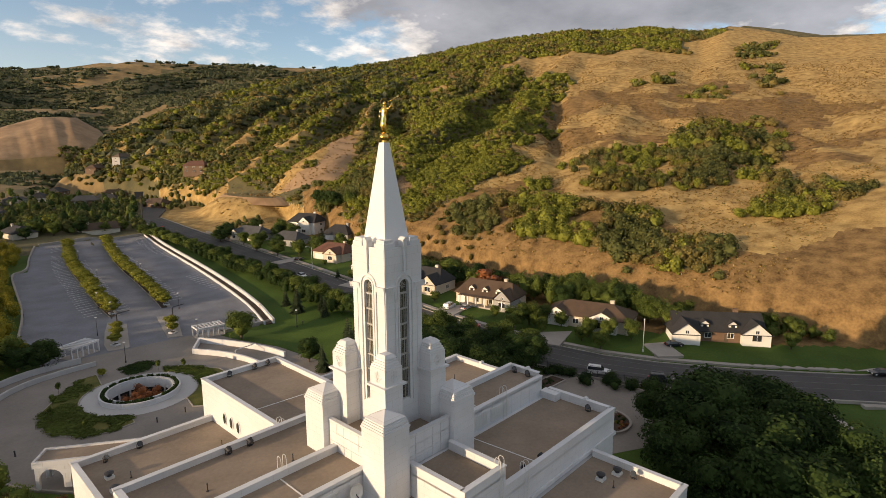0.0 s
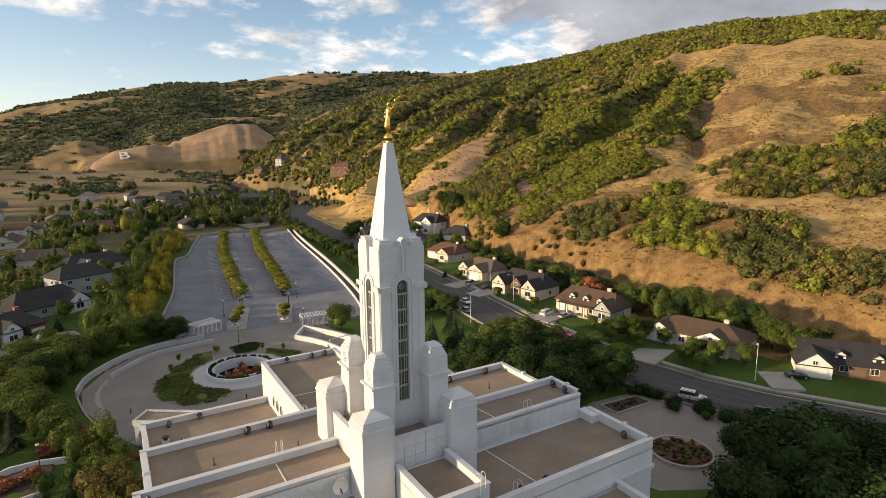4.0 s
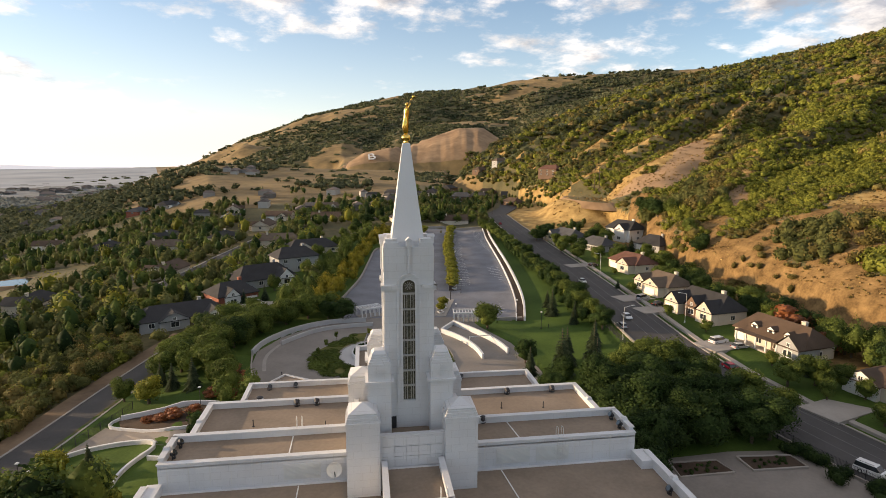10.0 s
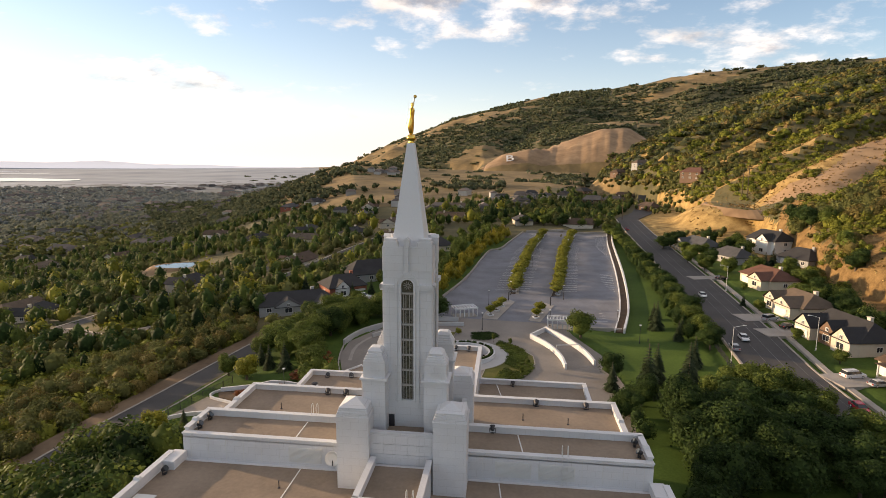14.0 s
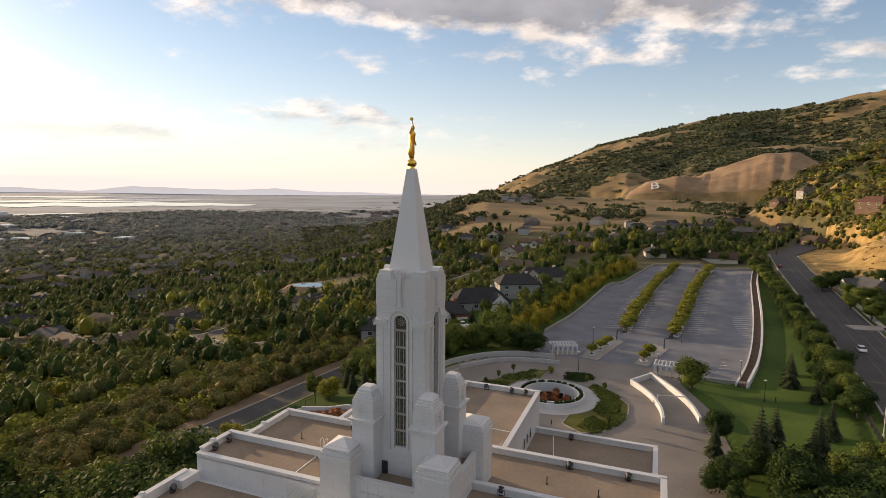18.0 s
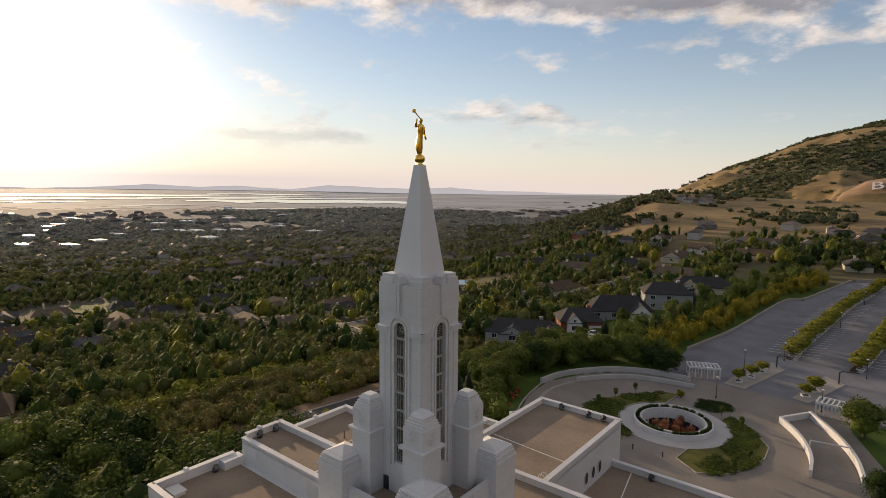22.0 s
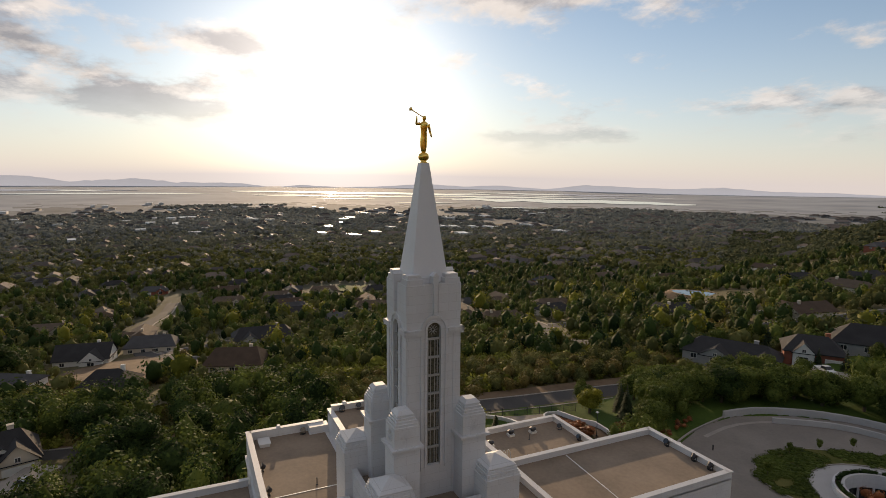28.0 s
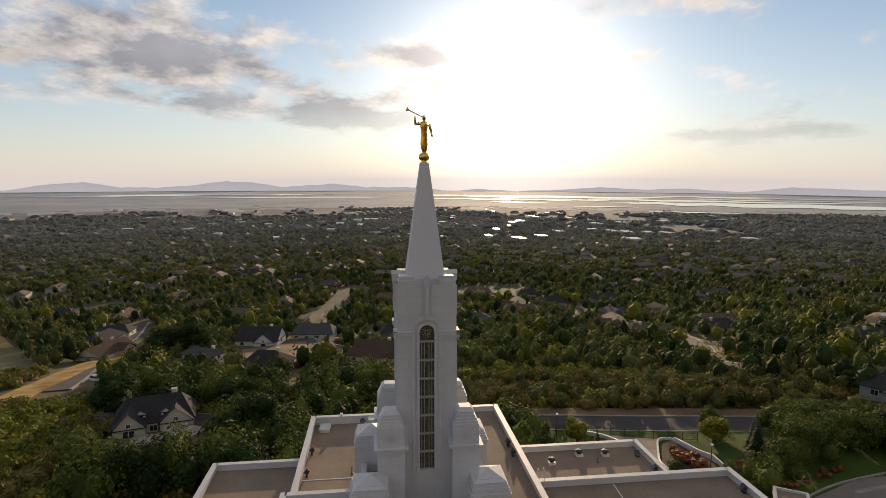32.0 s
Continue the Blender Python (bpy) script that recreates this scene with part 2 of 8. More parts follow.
LEAF_LIME = material("lime_leaf", (.15, .17, .02), .65, var=.35, scale=6, island=.9, tint=(.30, .29, .045), spec=.12, trans=.35)
LEAF_RED = material("russet_leaf", (.17, .05, .02), .6, var=.4, scale=5, island=.9, tint=(.33, .115, .035), trans=.25)
OAK = material("scrub_oak_leaf", (.115, .135, .02), .75, var=.5, scale=12, fine=.5, island=.8, tint=(.255, .265, .046), spec=.1, trans=.2)
OAK_OLIVE = material("olive_scrub_leaf", (.115, .098, .028), .75, var=.4, scale=50, fine=.3, island=.7, tint=(.25, .20, .065), spec=.1, trans=.2)
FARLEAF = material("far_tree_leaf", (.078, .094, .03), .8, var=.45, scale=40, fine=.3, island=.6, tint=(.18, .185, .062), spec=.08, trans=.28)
RIDGELEAF = material("ridge_scrub_leaf", (.066, .085, .04), .85, var=.4, scale=120, fine=.2, island=.9, tint=(.15, .16, .09), spec=.05, trans=.3)
# leaves of distant trees, greyed and lightened to paint in the haze
HAZELEAF = material("hazed_tree_leaf", (.15, .168, .12), .85, var=.4, scale=120, fine=.2, island=.5, tint=(.25, .262, .20), spec=.05, trans=.34)
HAZELEAF_PALE = material("pale_hazed_leaf", (.17, .195, .19), .9, var=.3, scale=300, fine=.1, island=.25, tint=(.235, .258, .25), spec=.04, trans=.38)
TUFT = material("dry_tuft", (.30, .19, .07), .95, var=.4, scale=10, island=.9, tint=(.50, .35, .14), spec=.05, trans=.25)
TUFT_BROWN = material("brown_tuft", (.20, .125, .05), .95, var=.4, scale=10, island=.9, tint=(.36, .24, .095), spec=.05, trans=.25)
CONIFER = material("conifer_needle", (.03, .05, .024), .75, var=.4, scale=5, island=.9, tint=(.075, .10, .05), spec=.1, trans=.15)
BRICK = material("red_brick", (.30, .10, .06), .85, var=.3, scale=1.5, fine=6, bump=.3)
STUCCO = material("cream_stucco", (.60, .53, .43), .85, var=.1, scale=3)
BROWNWALL = material("brown_siding", (.16, .10, .065), .85, var=.2, scale=4)
SIDING = material("white_siding", (.72, .71, .67), .7, var=.06, scale=4)
GREYSIDING = material("grey_siding", (.33, .33, .32), .8, var=.1, scale=4)
SHINGLE = {k: material("roof_shingle_" + k, c, .9, var=.28, scale=3, fine=3.5, bump=.4, bump_scale=6, obj=.3) for k, c in
           (("brown", (.085, .055, .036)), ("dark", (.032, .031, .032)), ("red", (.13, .06, .04)), ("tan", (.12, .088, .062)), ("grey", (.07, .07, .072)))}
CARPAINT = {k: material("car_paint_" + k, c, .25, var=.03, spec=.6) for k, c in
            (("red", (.45, .015, .03)), ("white", (.70, .70, .69)), ("silver", (.42, .43, .44)), ("dark", (.02, .022, .028)), ("green", (.03, .06, .04)))}
RUBBER = material("tyre_rubber", (.02, .02, .02), .85, var=.2)
LAMP_WHITE = material("lamp_housing", (.70, .70, .68), .4, var=.05)
LENS_RED = material("red_lens", (.30, .01, .01), .3, var=.1)

# ---- helpers of the scene ----
# places and levels are fitted to the camera's view; K turns them into metres
K = 0.86
SKY_AZ = [-60, -40, -16, -14, -11.5, -10, -6, -3, 0, 4, 8, 12, 15, 20, 25, 30, 40, 44, 50, 55, 60, 63, 66, 70, 75, 77, 80, 83, 86, 100, 120, 150]
SKY_EL = [-.75, -.75, -.7, -.35, .8, 1.6, 3.1, 4.3, 5.0, 5.9, 6.7, 6.9, 7.3, 8.1, 8.25, 8.3, 8.3, 8.95, 10.2, 10.9, 11.3, 11.5, 11.2, 11.3, 10.5, 10.9, 10.3, 9.5, 9.2, 8.6, 8.0, 7.0]
FOOT_AZ = [-60, -16, -8, 0, 8, 14, 20, 25, 30, 36, 42, 50, 60, 75, 90, 105, 120, 150]
FOOT_R = [3000, 2200, 1500, 1050, 860, 700, 540, 440, 370, 290, 235, 205, 178, 160, 158, 168, 190, 330]
NEAR_AZ = [9.9, 10, 12, 14.2, 16.8, 19.4, 22.5, 27, 31, 35, 40, 46, 52, 55, 60, 63, 66, 70, 75, 77, 80, 83, 86, 100, 120, 150]
NEAR_EL = [-9, -4.9, -2.2, 0, 1.7, 3.0, 4.2, 5.6, 6.7, 7.6, 8.4, 9.3, 10.4, 10.9, 11.3, 11.5, 11.2, 11.3, 10.5, 10.9, 10.3, 9.5, 9.2, 8.6, 8.0, 7.0]
WEST_X = [-6000, -4200, -3000, -2000, -1200, -700, -540, -400, -290, -225, -150, -100, -76, -62, -50, -44, 0]
WEST_Z = [11, -14, -42, -56, -57, -50, -46, -41, -33.5, -25, -14, -7, -3.6, -3, -1.6, 0, 0]
ST_Y = [-400, -120, -60, -44, -19, 0, 15, 35, 58, 82, 115, 186, 328, 400, 445, 543, 700, 900]
ST_X = [330, 190, 142, 126, 108, 97, 91, 87.5, 86, 87.5, 92.5, 101, 115.5, 125, 149, 182, 205, 215]
ST_HALF = 8.4


def lattice(ix, iy, seed):
    h = (ix.astype(np.int64) * 374761393 + iy.astype(np.int64) * 668265263 + seed * 974634777) & 0x7FFFFFFF
    h = ((h ^ (h >> 13)) * 1274126177) & 0x7FFFFFFF
    return ((h ^ (h >> 16)) & 0xFFFF) / 65535.0


def value_noise(x, y, size, seed=1):
    """Smooth noise from 0 to 1 with cells of the given size."""
    out, amp, tot = 0.0, 1.0, 0.0
    for o in range(3):
        u, v = np.asarray(x) / size * 2**o, np.asarray(y) / size * 2**o
        iu, iv = np.floor(u), np.floor(v)
        fu, fv = u - iu, v - iv
        fu, fv = fu * fu * (3 - 2 * fu), fv * fv * (3 - 2 * fv)
        a, b = lattice(iu, iv, seed + o), lattice(iu + 1, iv, seed + o)
        c, d = lattice(iu, iv + 1, seed + o), lattice(iu + 1, iv + 1, seed + o)
        out = out + amp * ((a * (1 - fu) + b * fu) * (1 - fv) + (c * (1 - fu) + d * fu) * fv)
        tot += amp
        amp *= .5
    return out / tot


def gully(x, y):
    """0 in the gullies that run down the hill to the west, 1 on the spurs between them."""
    q = .93 * y - .37 * x + (value_noise(x, y, 130, 71) - .5) * 95
    return (.5 + .5 * np.cos(q * 6.28318 / 74)) * .72 + (.5 + .5 * np.cos(q * 6.28318 / 29 + 1.0)) * .28


def street_x(y):
    return np.interp(y, ST_Y, ST_X)


def street_z(y):
    return np.interp(y, [-400, 13, 60, 330, 445, 543, 900], [-11, -.2, 1.1, 8.0, 10.5, 13, 22])


def ground(x, y):
    """Height over the plaza of the ground at a place, in units of 0.86 m fitted to the camera's view."""
    x, y = np.asarray(x, float), np.asarray(y, float)
    r, az = np.hypot(x, y) + 1e-6, np.degrees(np.arctan2(x, y))
    # valley to the west, rising gently to the north
    north = np.interp(y, [-3000, -200, 120, 330, 650, 1100, 2500], [-20, -4, 0, 6.5, 13, 27, 30])
    west = np.interp(x, WEST_X, WEST_Z)
    fall = np.interp(x + 0.10 * np.clip(y - 120, 0, 900), [-1200, -250, -50, 0], [0, 0.12, .8, 1])
    z = west + north * fall
    # far ground is lifted so the horizon sits right in the camera's view
    far = np.interp(r, [700, 1500, 2500, 3600, 4600, 5800], [0, 0, 8, 26, 46, 68])
    z = z + far * np.where(x < -400, np.clip((3500 - np.abs(x)) / 3500, 0, 1), 1) * (az < 20)
    # towards the street and the lots beyond it
    d = x - street_x(y)
    sz = street_z(y)
    t = np.clip((d + 38) / 26, 0, 1)
    z = z * (1 - t) + (sz + np.clip(d - 10, 0, 60) * .03) * t
    # hills, shaped by elevation angles in the camera's view: the near one over the street, the middle ridge and the far
    # one
    ra = np.interp(az, FOOT_AZ, FOOT_R)
    xf, yf = ra * np.sin(np.radians(az)), ra * np.cos(np.radians(az))
    df = np.clip((xf - street_x(yf) + 38) / 26, 0, 1)
    z0 = (np.interp(xf, WEST_X, WEST_Z) + np.interp(yf, [-3000, -200, 120, 330, 650, 1100, 2500], [-20, -4, 0, 6.5, 13, 27, 30])) * (1 - df) \
        + (street_z(yf) + np.clip(xf - street_x(yf) - 10, 0, 60) * .03) * df
    foot = np.degrees(np.arctan2(z0 - 56, ra + 50))
    rough = value_noise(x, y, 170, 61) - .5
    hill = np.full(r.shape, -999.0)
    for f, c, e0, e1, deep in ((ra, np.interp(az, [12, 20, 30, 44, 60, 150], [800, 860, 860, 1000, 1060, 900]), foot, np.interp(az, NEAR_AZ, NEAR_EL), 22),
                               (1250.0, 2000.0, -1.0, np.interp(az, [-3, 0, 5.7, 9, 14, 18, 20, 25, 28, 32, 44, 60], [-9, .4, 3.0, 3.7, 3.9, 3.9, 4.8, 5.9, 6.7, 7.7, 8.0, 8.0]), 55),
                               (np.interp(az, [-18, -8, 0, 12], [2200, 1500, 1400, 1900]), np.interp(az, [-16, 20], [3600, 3000]), -1.0, np.interp(az, SKY_AZ, SKY_EL), 90)):
        s = np.clip(np.log(np.maximum(r, f) / f) / np.maximum(np.log(np.maximum(c / f, 1.01)), .01), 0, 1.0)
        el = e0 + (e1 - e0) * np.sqrt(s * s * .25 + s * .75)
        h = 56 + (r + 50) * np.tan(np.radians(el))
        h = np.where(r > c, h - (r - c) * .45, h)
        face = s * (1 - s) * 4
        spur = np.sin(np.radians(az * 14) + r * .006) * .5 + np.sin(np.radians(az * 31) - r * .011) * .28 + np.sin(r * .03 + az * .2) * .16
        if deep < 40:
            spur = spur * .35 + (gully(x, y) - .5) * 1.7 * np.clip((72 - az) / 14, .25, 1)
        h = h + face * (spur * np.clip((r - f) * .06, 0, 13) * (deep < 40) + rough * deep * np.clip((r - f) / 150, 0, 1))
        hill = np.maximum(hill, np.where((r > f) & (e1 > -5), h, -999))
    # the bare shoulder in front of the northern ridge, furrowed down its face
    a2 = np.interp(az, [-3, .4, 2.1, 5, 6.7, 10, 12.2, 14.9, 16.5, 18, 20], [-9, -.35, .7, 1.3, 1.3, 2.6, 3.3, 3.3, 2.3, 0, -9])
    wide = np.interp(az, [5, 9], [95, 210])
    s2 = np.clip((r - 1080) / wide, 0, 1)
    sh = 56 + (r + 50) * np.tan(np.radians(-1.2 + (a2 + 1.2) * np.sqrt(s2))) - np.clip(r - 1080 - wide, 0, 900) * .45
    sh = sh + s2 * (1 - s2) * np.clip((az - 4) / 3, .12, 1) * ((value_noise(az * 40, r * .12, 26, 63) - .5) * 46 + np.sin(np.radians(az * 83) - r * .004) * 5)
    hill = np.where((r > 1080) & (r < 2400) & (a2 > -5), np.maximum(hill, sh), hill)
    on = (az > -18) & (az < 150)
    fade = np.clip((az + 18) / 5, 0, 1) * np.clip((150 - az) / 15, 0, 1)
    z = np.where(on, z + np.maximum(hill - z, 0) * fade, z)
    # a levelled bench for the reservoir
    w = np.exp(-(((x - 183) / 27) ** 2 + ((y - 356) / 46) ** 2) ** 2)
    z = z * (1 - w) + 24.5 * w
    # the long bench that runs down from the northern ridge towards the valley
    e0 = np.interp(az, [-40, -25, 0, 12], [-12.5, -10.5, -8.5, -8])
    e1 = np.interp(az, [-44, -28, -25.7, -23.2, -19, -16.8, -14, -9, 0, 11, 14], [-8.5, -4.6, -3.9, -3.25, -1.83, -1.1, -.4, -.7, -1.0, -1.1, -6])
    s = np.clip(np.log(np.maximum(r, 300) / 300) / np.log(950 / 300), 0, 1.0)
    h = 56 + (r + 50) * np.tan(np.radians(e0 + (e1 - e0) * s ** .8)) - np.clip(r - 950, 0, 2000) * .10
    h = h + s * (1 - s) * 4 * rough * 10
    fade = np.clip((az + 44) / 12, 0, 1) * np.clip((14 - az) / 3, 0, 1) * (r > 300) * np.clip((3000 - r) / 1500, 0, 1)
    return z + np.maximum(h - z, 0) * fade


def G(x, y):
    """Ground height in metres at a place in fitted units."""
    return float(ground(x, y)) * K


def at(x, y, up=0.0, turn=0.0):
    """A pose on the ground at a place in fitted units, turned by degrees."""
    return pose(x * K, y * K, G(x, y) + up, 0, 0, turn)


def zz(z):
    """Metres over the plaza from a level in fitted units."""
    return (z + 10.4) * K


def box(bm, x0, x1, y0, y1, z0, z1, top=1.0):
    """A box, whose top is drawn in by the factor top."""
    cx, cy = (x0 + x1) / 2, (y0 + y1) / 2
    v = []
    for z, f in ((z0, 1.0), (z1, top)):
        for x, y in ((x0, y0), (x1, y0), (x1, y1), (x0, y1)):
            v.append(bm.verts.new((cx + (x - cx) * f, cy + (y - cy) * f, z)))
    for q in ((3, 2, 1, 0), (4, 5, 6, 7), (0, 1, 5, 4), (1, 2, 6, 5), (2, 3, 7, 6), (3, 0, 4, 7)):
        bm.faces.new([v[i] for i in q])
    return v


def rod(bm, a, b, r0, r1=None, n=8):
    """A tapered round bar from a to b."""
    a, b = Vector(a), Vector(b)
    r1 = r0 if r1 is None else r1
    q = (b - a).to_track_quat("Z", "Y")
    rings = []
    for p, r in ((a, r0), (b, r1)):
        rings.append([bm.verts.new(p + q @ Vector((math.cos(6.28318 * i / n) * r, math.sin(6.28318 * i / n) * r, 0))) for i in range(n)])
    for i in range(n):
        j = (i + 1) % n
        bm.faces.new((rings[0][i], rings[0][j], rings[1][j], rings[1][i]))
    bm.faces.new(rings[0][::-1])
    bm.faces.new(rings[1])


def lathe(bm, prof, n=16, cx=0.0, cy=0.0):
    """A turned body from rows of radius and height."""
    rings = [[bm.verts.new((cx + r * math.cos(6.28318 * i / n), cy + r * math.sin(6.28318 * i / n), z)) for i in range(n)] for r, z in prof]
    for a, b in zip(rings, rings[1:]):
        for i in range(n):
            j = (i + 1) % n
            bm.faces.new((a[i], a[j], b[j], b[i]))
    bm.faces.new(rings[0][::-1])
    bm.faces.new(rings[-1])


def mesh_of(name, bm, mat):
    me = bpy.data.meshes.new(name)
    bm.normal_update()
    bm.to_mesh(me)
    bm.free()
    me.materials.append(mat)
    return me


def part(name, bm, mat, parent=None, label="", m=None):
    """Links a bmesh (or a mesh) as one mesh object under a thing or a part."""
    me = bm if isinstance(bm, bpy.types.Mesh) else mesh_of(name, bm, mat)
    ob = new(name, me)
    if parent is not None:
        ob.parent = parent
    if m is not None:
        ob.matrix_basis = m
    if label:
        ob["label"] = label
    return ob


def thing(name, m, label, category, group="", kind=""):
    ob = new(name)
    ob.matrix_basis = m
    return tagged(ob, label, category, group, kind)


def smooth(ob):
    for p in ob.data.polygons:
        p.use_smooth = True
    return ob


def mesh_from(name, verts, faces, mat):
    """A mesh from arrays of vertices and of equal-sided faces."""
    verts, faces = np.asarray(verts, np.float32), np.asarray(faces, np.int32)
    me = bpy.data.meshes.new(name)
    k = faces.shape[1]
    me.vertices.add(len(verts))
    me.vertices.foreach_set("co", verts.ravel())
    me.loops.add(faces.size)
    me.loops.foreach_set("vertex_index", faces.ravel())
    me.polygons.add(len(faces))
    me.polygons.foreach_set("loop_start", np.arange(0, faces.size, k, dtype=np.int32))
    me.update(calc_edges=True)
    me.materials.append(mat)
    return me


ICO = bmesh.new()
bmesh.ops.create_icosphere(ICO, subdivisions=1, radius=1.0)
ICO_V = np.array([v.co[:] for v in ICO.verts])
ICO_F = np.array([[v.index for v in f.verts] for f in ICO.faces])
ICO.free()


def leaf_cloud(centres, radii, per, size, rng, low=-.55, core=.72):
    """Crowns made of many small leaf sprays round uneven cores: vertices, quads and core triangles as quads."""
    c, r = np.asarray(centres, float), np.asarray(radii, float)
    n = len(c)
    d = rng.normal(size=(n, per, 3))
    d /= np.linalg.norm(d, axis=2, keepdims=True)
    d[..., 2] = np.where(d[..., 2] < low, -d[..., 2] * .6, d[..., 2])
    # three or four bulges a crown make the outline uneven
    lobes = rng.normal(size=(n, 5, 3))
    lobes /= np.linalg.norm(lobes, axis=2, keepdims=True)
    near = np.einsum("npk,nlk->npl", d, lobes).max(axis=2)
    rad = (.66 + .40 * np.clip(near, 0, 1) ** 2) * rng.uniform(.82, 1.08, (n, per))
    p = c[:, None] + d * rad[..., None] * r[:, None]
    nrm = d + rng.normal(size=d.shape) * .38
    nrm /= np.linalg.norm(nrm, axis=2, keepdims=True)
    t = np.cross(nrm, rng.normal(size=d.shape))
    t /= np.linalg.norm(t, axis=2, keepdims=True) + 1e-9
    b = np.cross(nrm, t)
    s = (np.asarray(size, float).reshape(-1, 1, 1) * rng.uniform(.6, 1.25, (n, per, 1)))
    w = s * rng.uniform(.55, 1.0, (n, per, 1))
    q = np.stack([p - t * s, p - b * w * .8 + t * s * .1, p + t * s, p + b * w], axis=2).reshape(-1, 3)
    f = np.arange(len(q)).reshape(-1, 4)
    if core:
        j = rng.uniform(.75, 1.15, (n, len(ICO_V), 1))
        cv = (c[:, None] + ICO_V[None] * r[:, None] * core * j).reshape(-1, 3)
        cf = (np.arange(n)[:, None, None] * len(ICO_V) + ICO_F[None]).reshape(-1, 3) + len(q)
        cf = np.concatenate([cf, cf[:, 2:]], axis=1)
        return np.concatenate([q, cv]), f, cf[:, :3]
    return q, f, None


def foliage(name, cloud, mat):
    """One mesh of leaf sprays and cores."""
    v, q, tri = cloud
    if tri is None:
        return mesh_from(name, v, q, mat)
    me = bpy.data.meshes.new(name)
    me.vertices.add(len(v))
    me.vertices.foreach_set("co", np.asarray(v, np.float32).ravel())
    me.loops.add(q.size + tri.size)
    me.loops.foreach_set("vertex_index", np.concatenate([q.ravel(), tri.ravel()]).astype(np.int32))
    me.polygons.add(len(q) + len(tri))
    me.polygons.foreach_set("loop_start", np.concatenate([np.arange(0, q.size, 4), q.size + np.arange(0, tri.size, 3)]).astype(np.int32))
    me.update(calc_edges=True)
    me.materials.append(mat)
    return me


TURN = -2.3

# ---- the ground: one sheet to the horizon ----
LOT_L = [(-8, 128), (-8, 154), (0.5, 185), (6, 222), (11.5, 258), (18, 258), (26, 292), (35, 319)]
LOT_R = [(95, 322), (87, 282), (82, 250), (75, 204), (63, 141), (55, 119), (45, 119), (40, 123)]
DRIVE = [(-18, 55), (-26, 66), (-33, 88), (-33, 100), (-27, 112), (-17, 122.5), (-8, 126), (0, 128), (36, 124), (38, 112), (43.5, 95), (45, 74), (44, 52), (40, 44), (-14, 44)]


CX, CY = 3.4, 92.0


def inside(poly, x, y):
    x, y = np.asarray(x), np.asarray(y)
    hit = np.zeros(x.shape, bool)
    for (x0, y0), (x1, y1) in zip(poly, poly[1:] + poly[:1]):
        cross = (y0 > y) != (y1 > y)
        with np.errstate(divide="ignore", invalid="ignore"):
            hit ^= cross & (x < (x1 - x0) * (y - y0) / (y1 - y0 + 1e-12) + x0)
    return hit


SCAR = [(297, 372), (272, 326), (240, 298), (206, 266), (199, 300), (200, 335), (226, 326), (256, 346)]
SCAR_LOW = [(220, 219), (208, 196), (190, 187), (203, 210)]


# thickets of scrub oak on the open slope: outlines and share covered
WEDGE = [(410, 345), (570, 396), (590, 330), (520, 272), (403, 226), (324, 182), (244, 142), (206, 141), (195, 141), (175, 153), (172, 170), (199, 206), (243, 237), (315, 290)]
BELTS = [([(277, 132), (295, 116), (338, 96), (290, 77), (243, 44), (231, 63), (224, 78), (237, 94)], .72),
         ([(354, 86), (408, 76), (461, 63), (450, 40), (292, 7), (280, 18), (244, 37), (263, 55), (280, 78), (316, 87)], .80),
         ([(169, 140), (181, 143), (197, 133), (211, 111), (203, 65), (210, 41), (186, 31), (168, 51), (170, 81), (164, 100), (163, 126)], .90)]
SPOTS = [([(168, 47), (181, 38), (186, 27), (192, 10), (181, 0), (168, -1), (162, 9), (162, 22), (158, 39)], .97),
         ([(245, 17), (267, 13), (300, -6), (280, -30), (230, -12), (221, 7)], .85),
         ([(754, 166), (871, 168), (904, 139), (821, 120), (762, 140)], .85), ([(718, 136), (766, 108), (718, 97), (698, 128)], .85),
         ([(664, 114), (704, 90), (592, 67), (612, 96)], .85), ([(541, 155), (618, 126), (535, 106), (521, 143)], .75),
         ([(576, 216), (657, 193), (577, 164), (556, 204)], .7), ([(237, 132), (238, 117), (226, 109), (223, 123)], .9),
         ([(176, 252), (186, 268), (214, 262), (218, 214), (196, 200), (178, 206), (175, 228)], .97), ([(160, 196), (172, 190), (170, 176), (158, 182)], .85)]


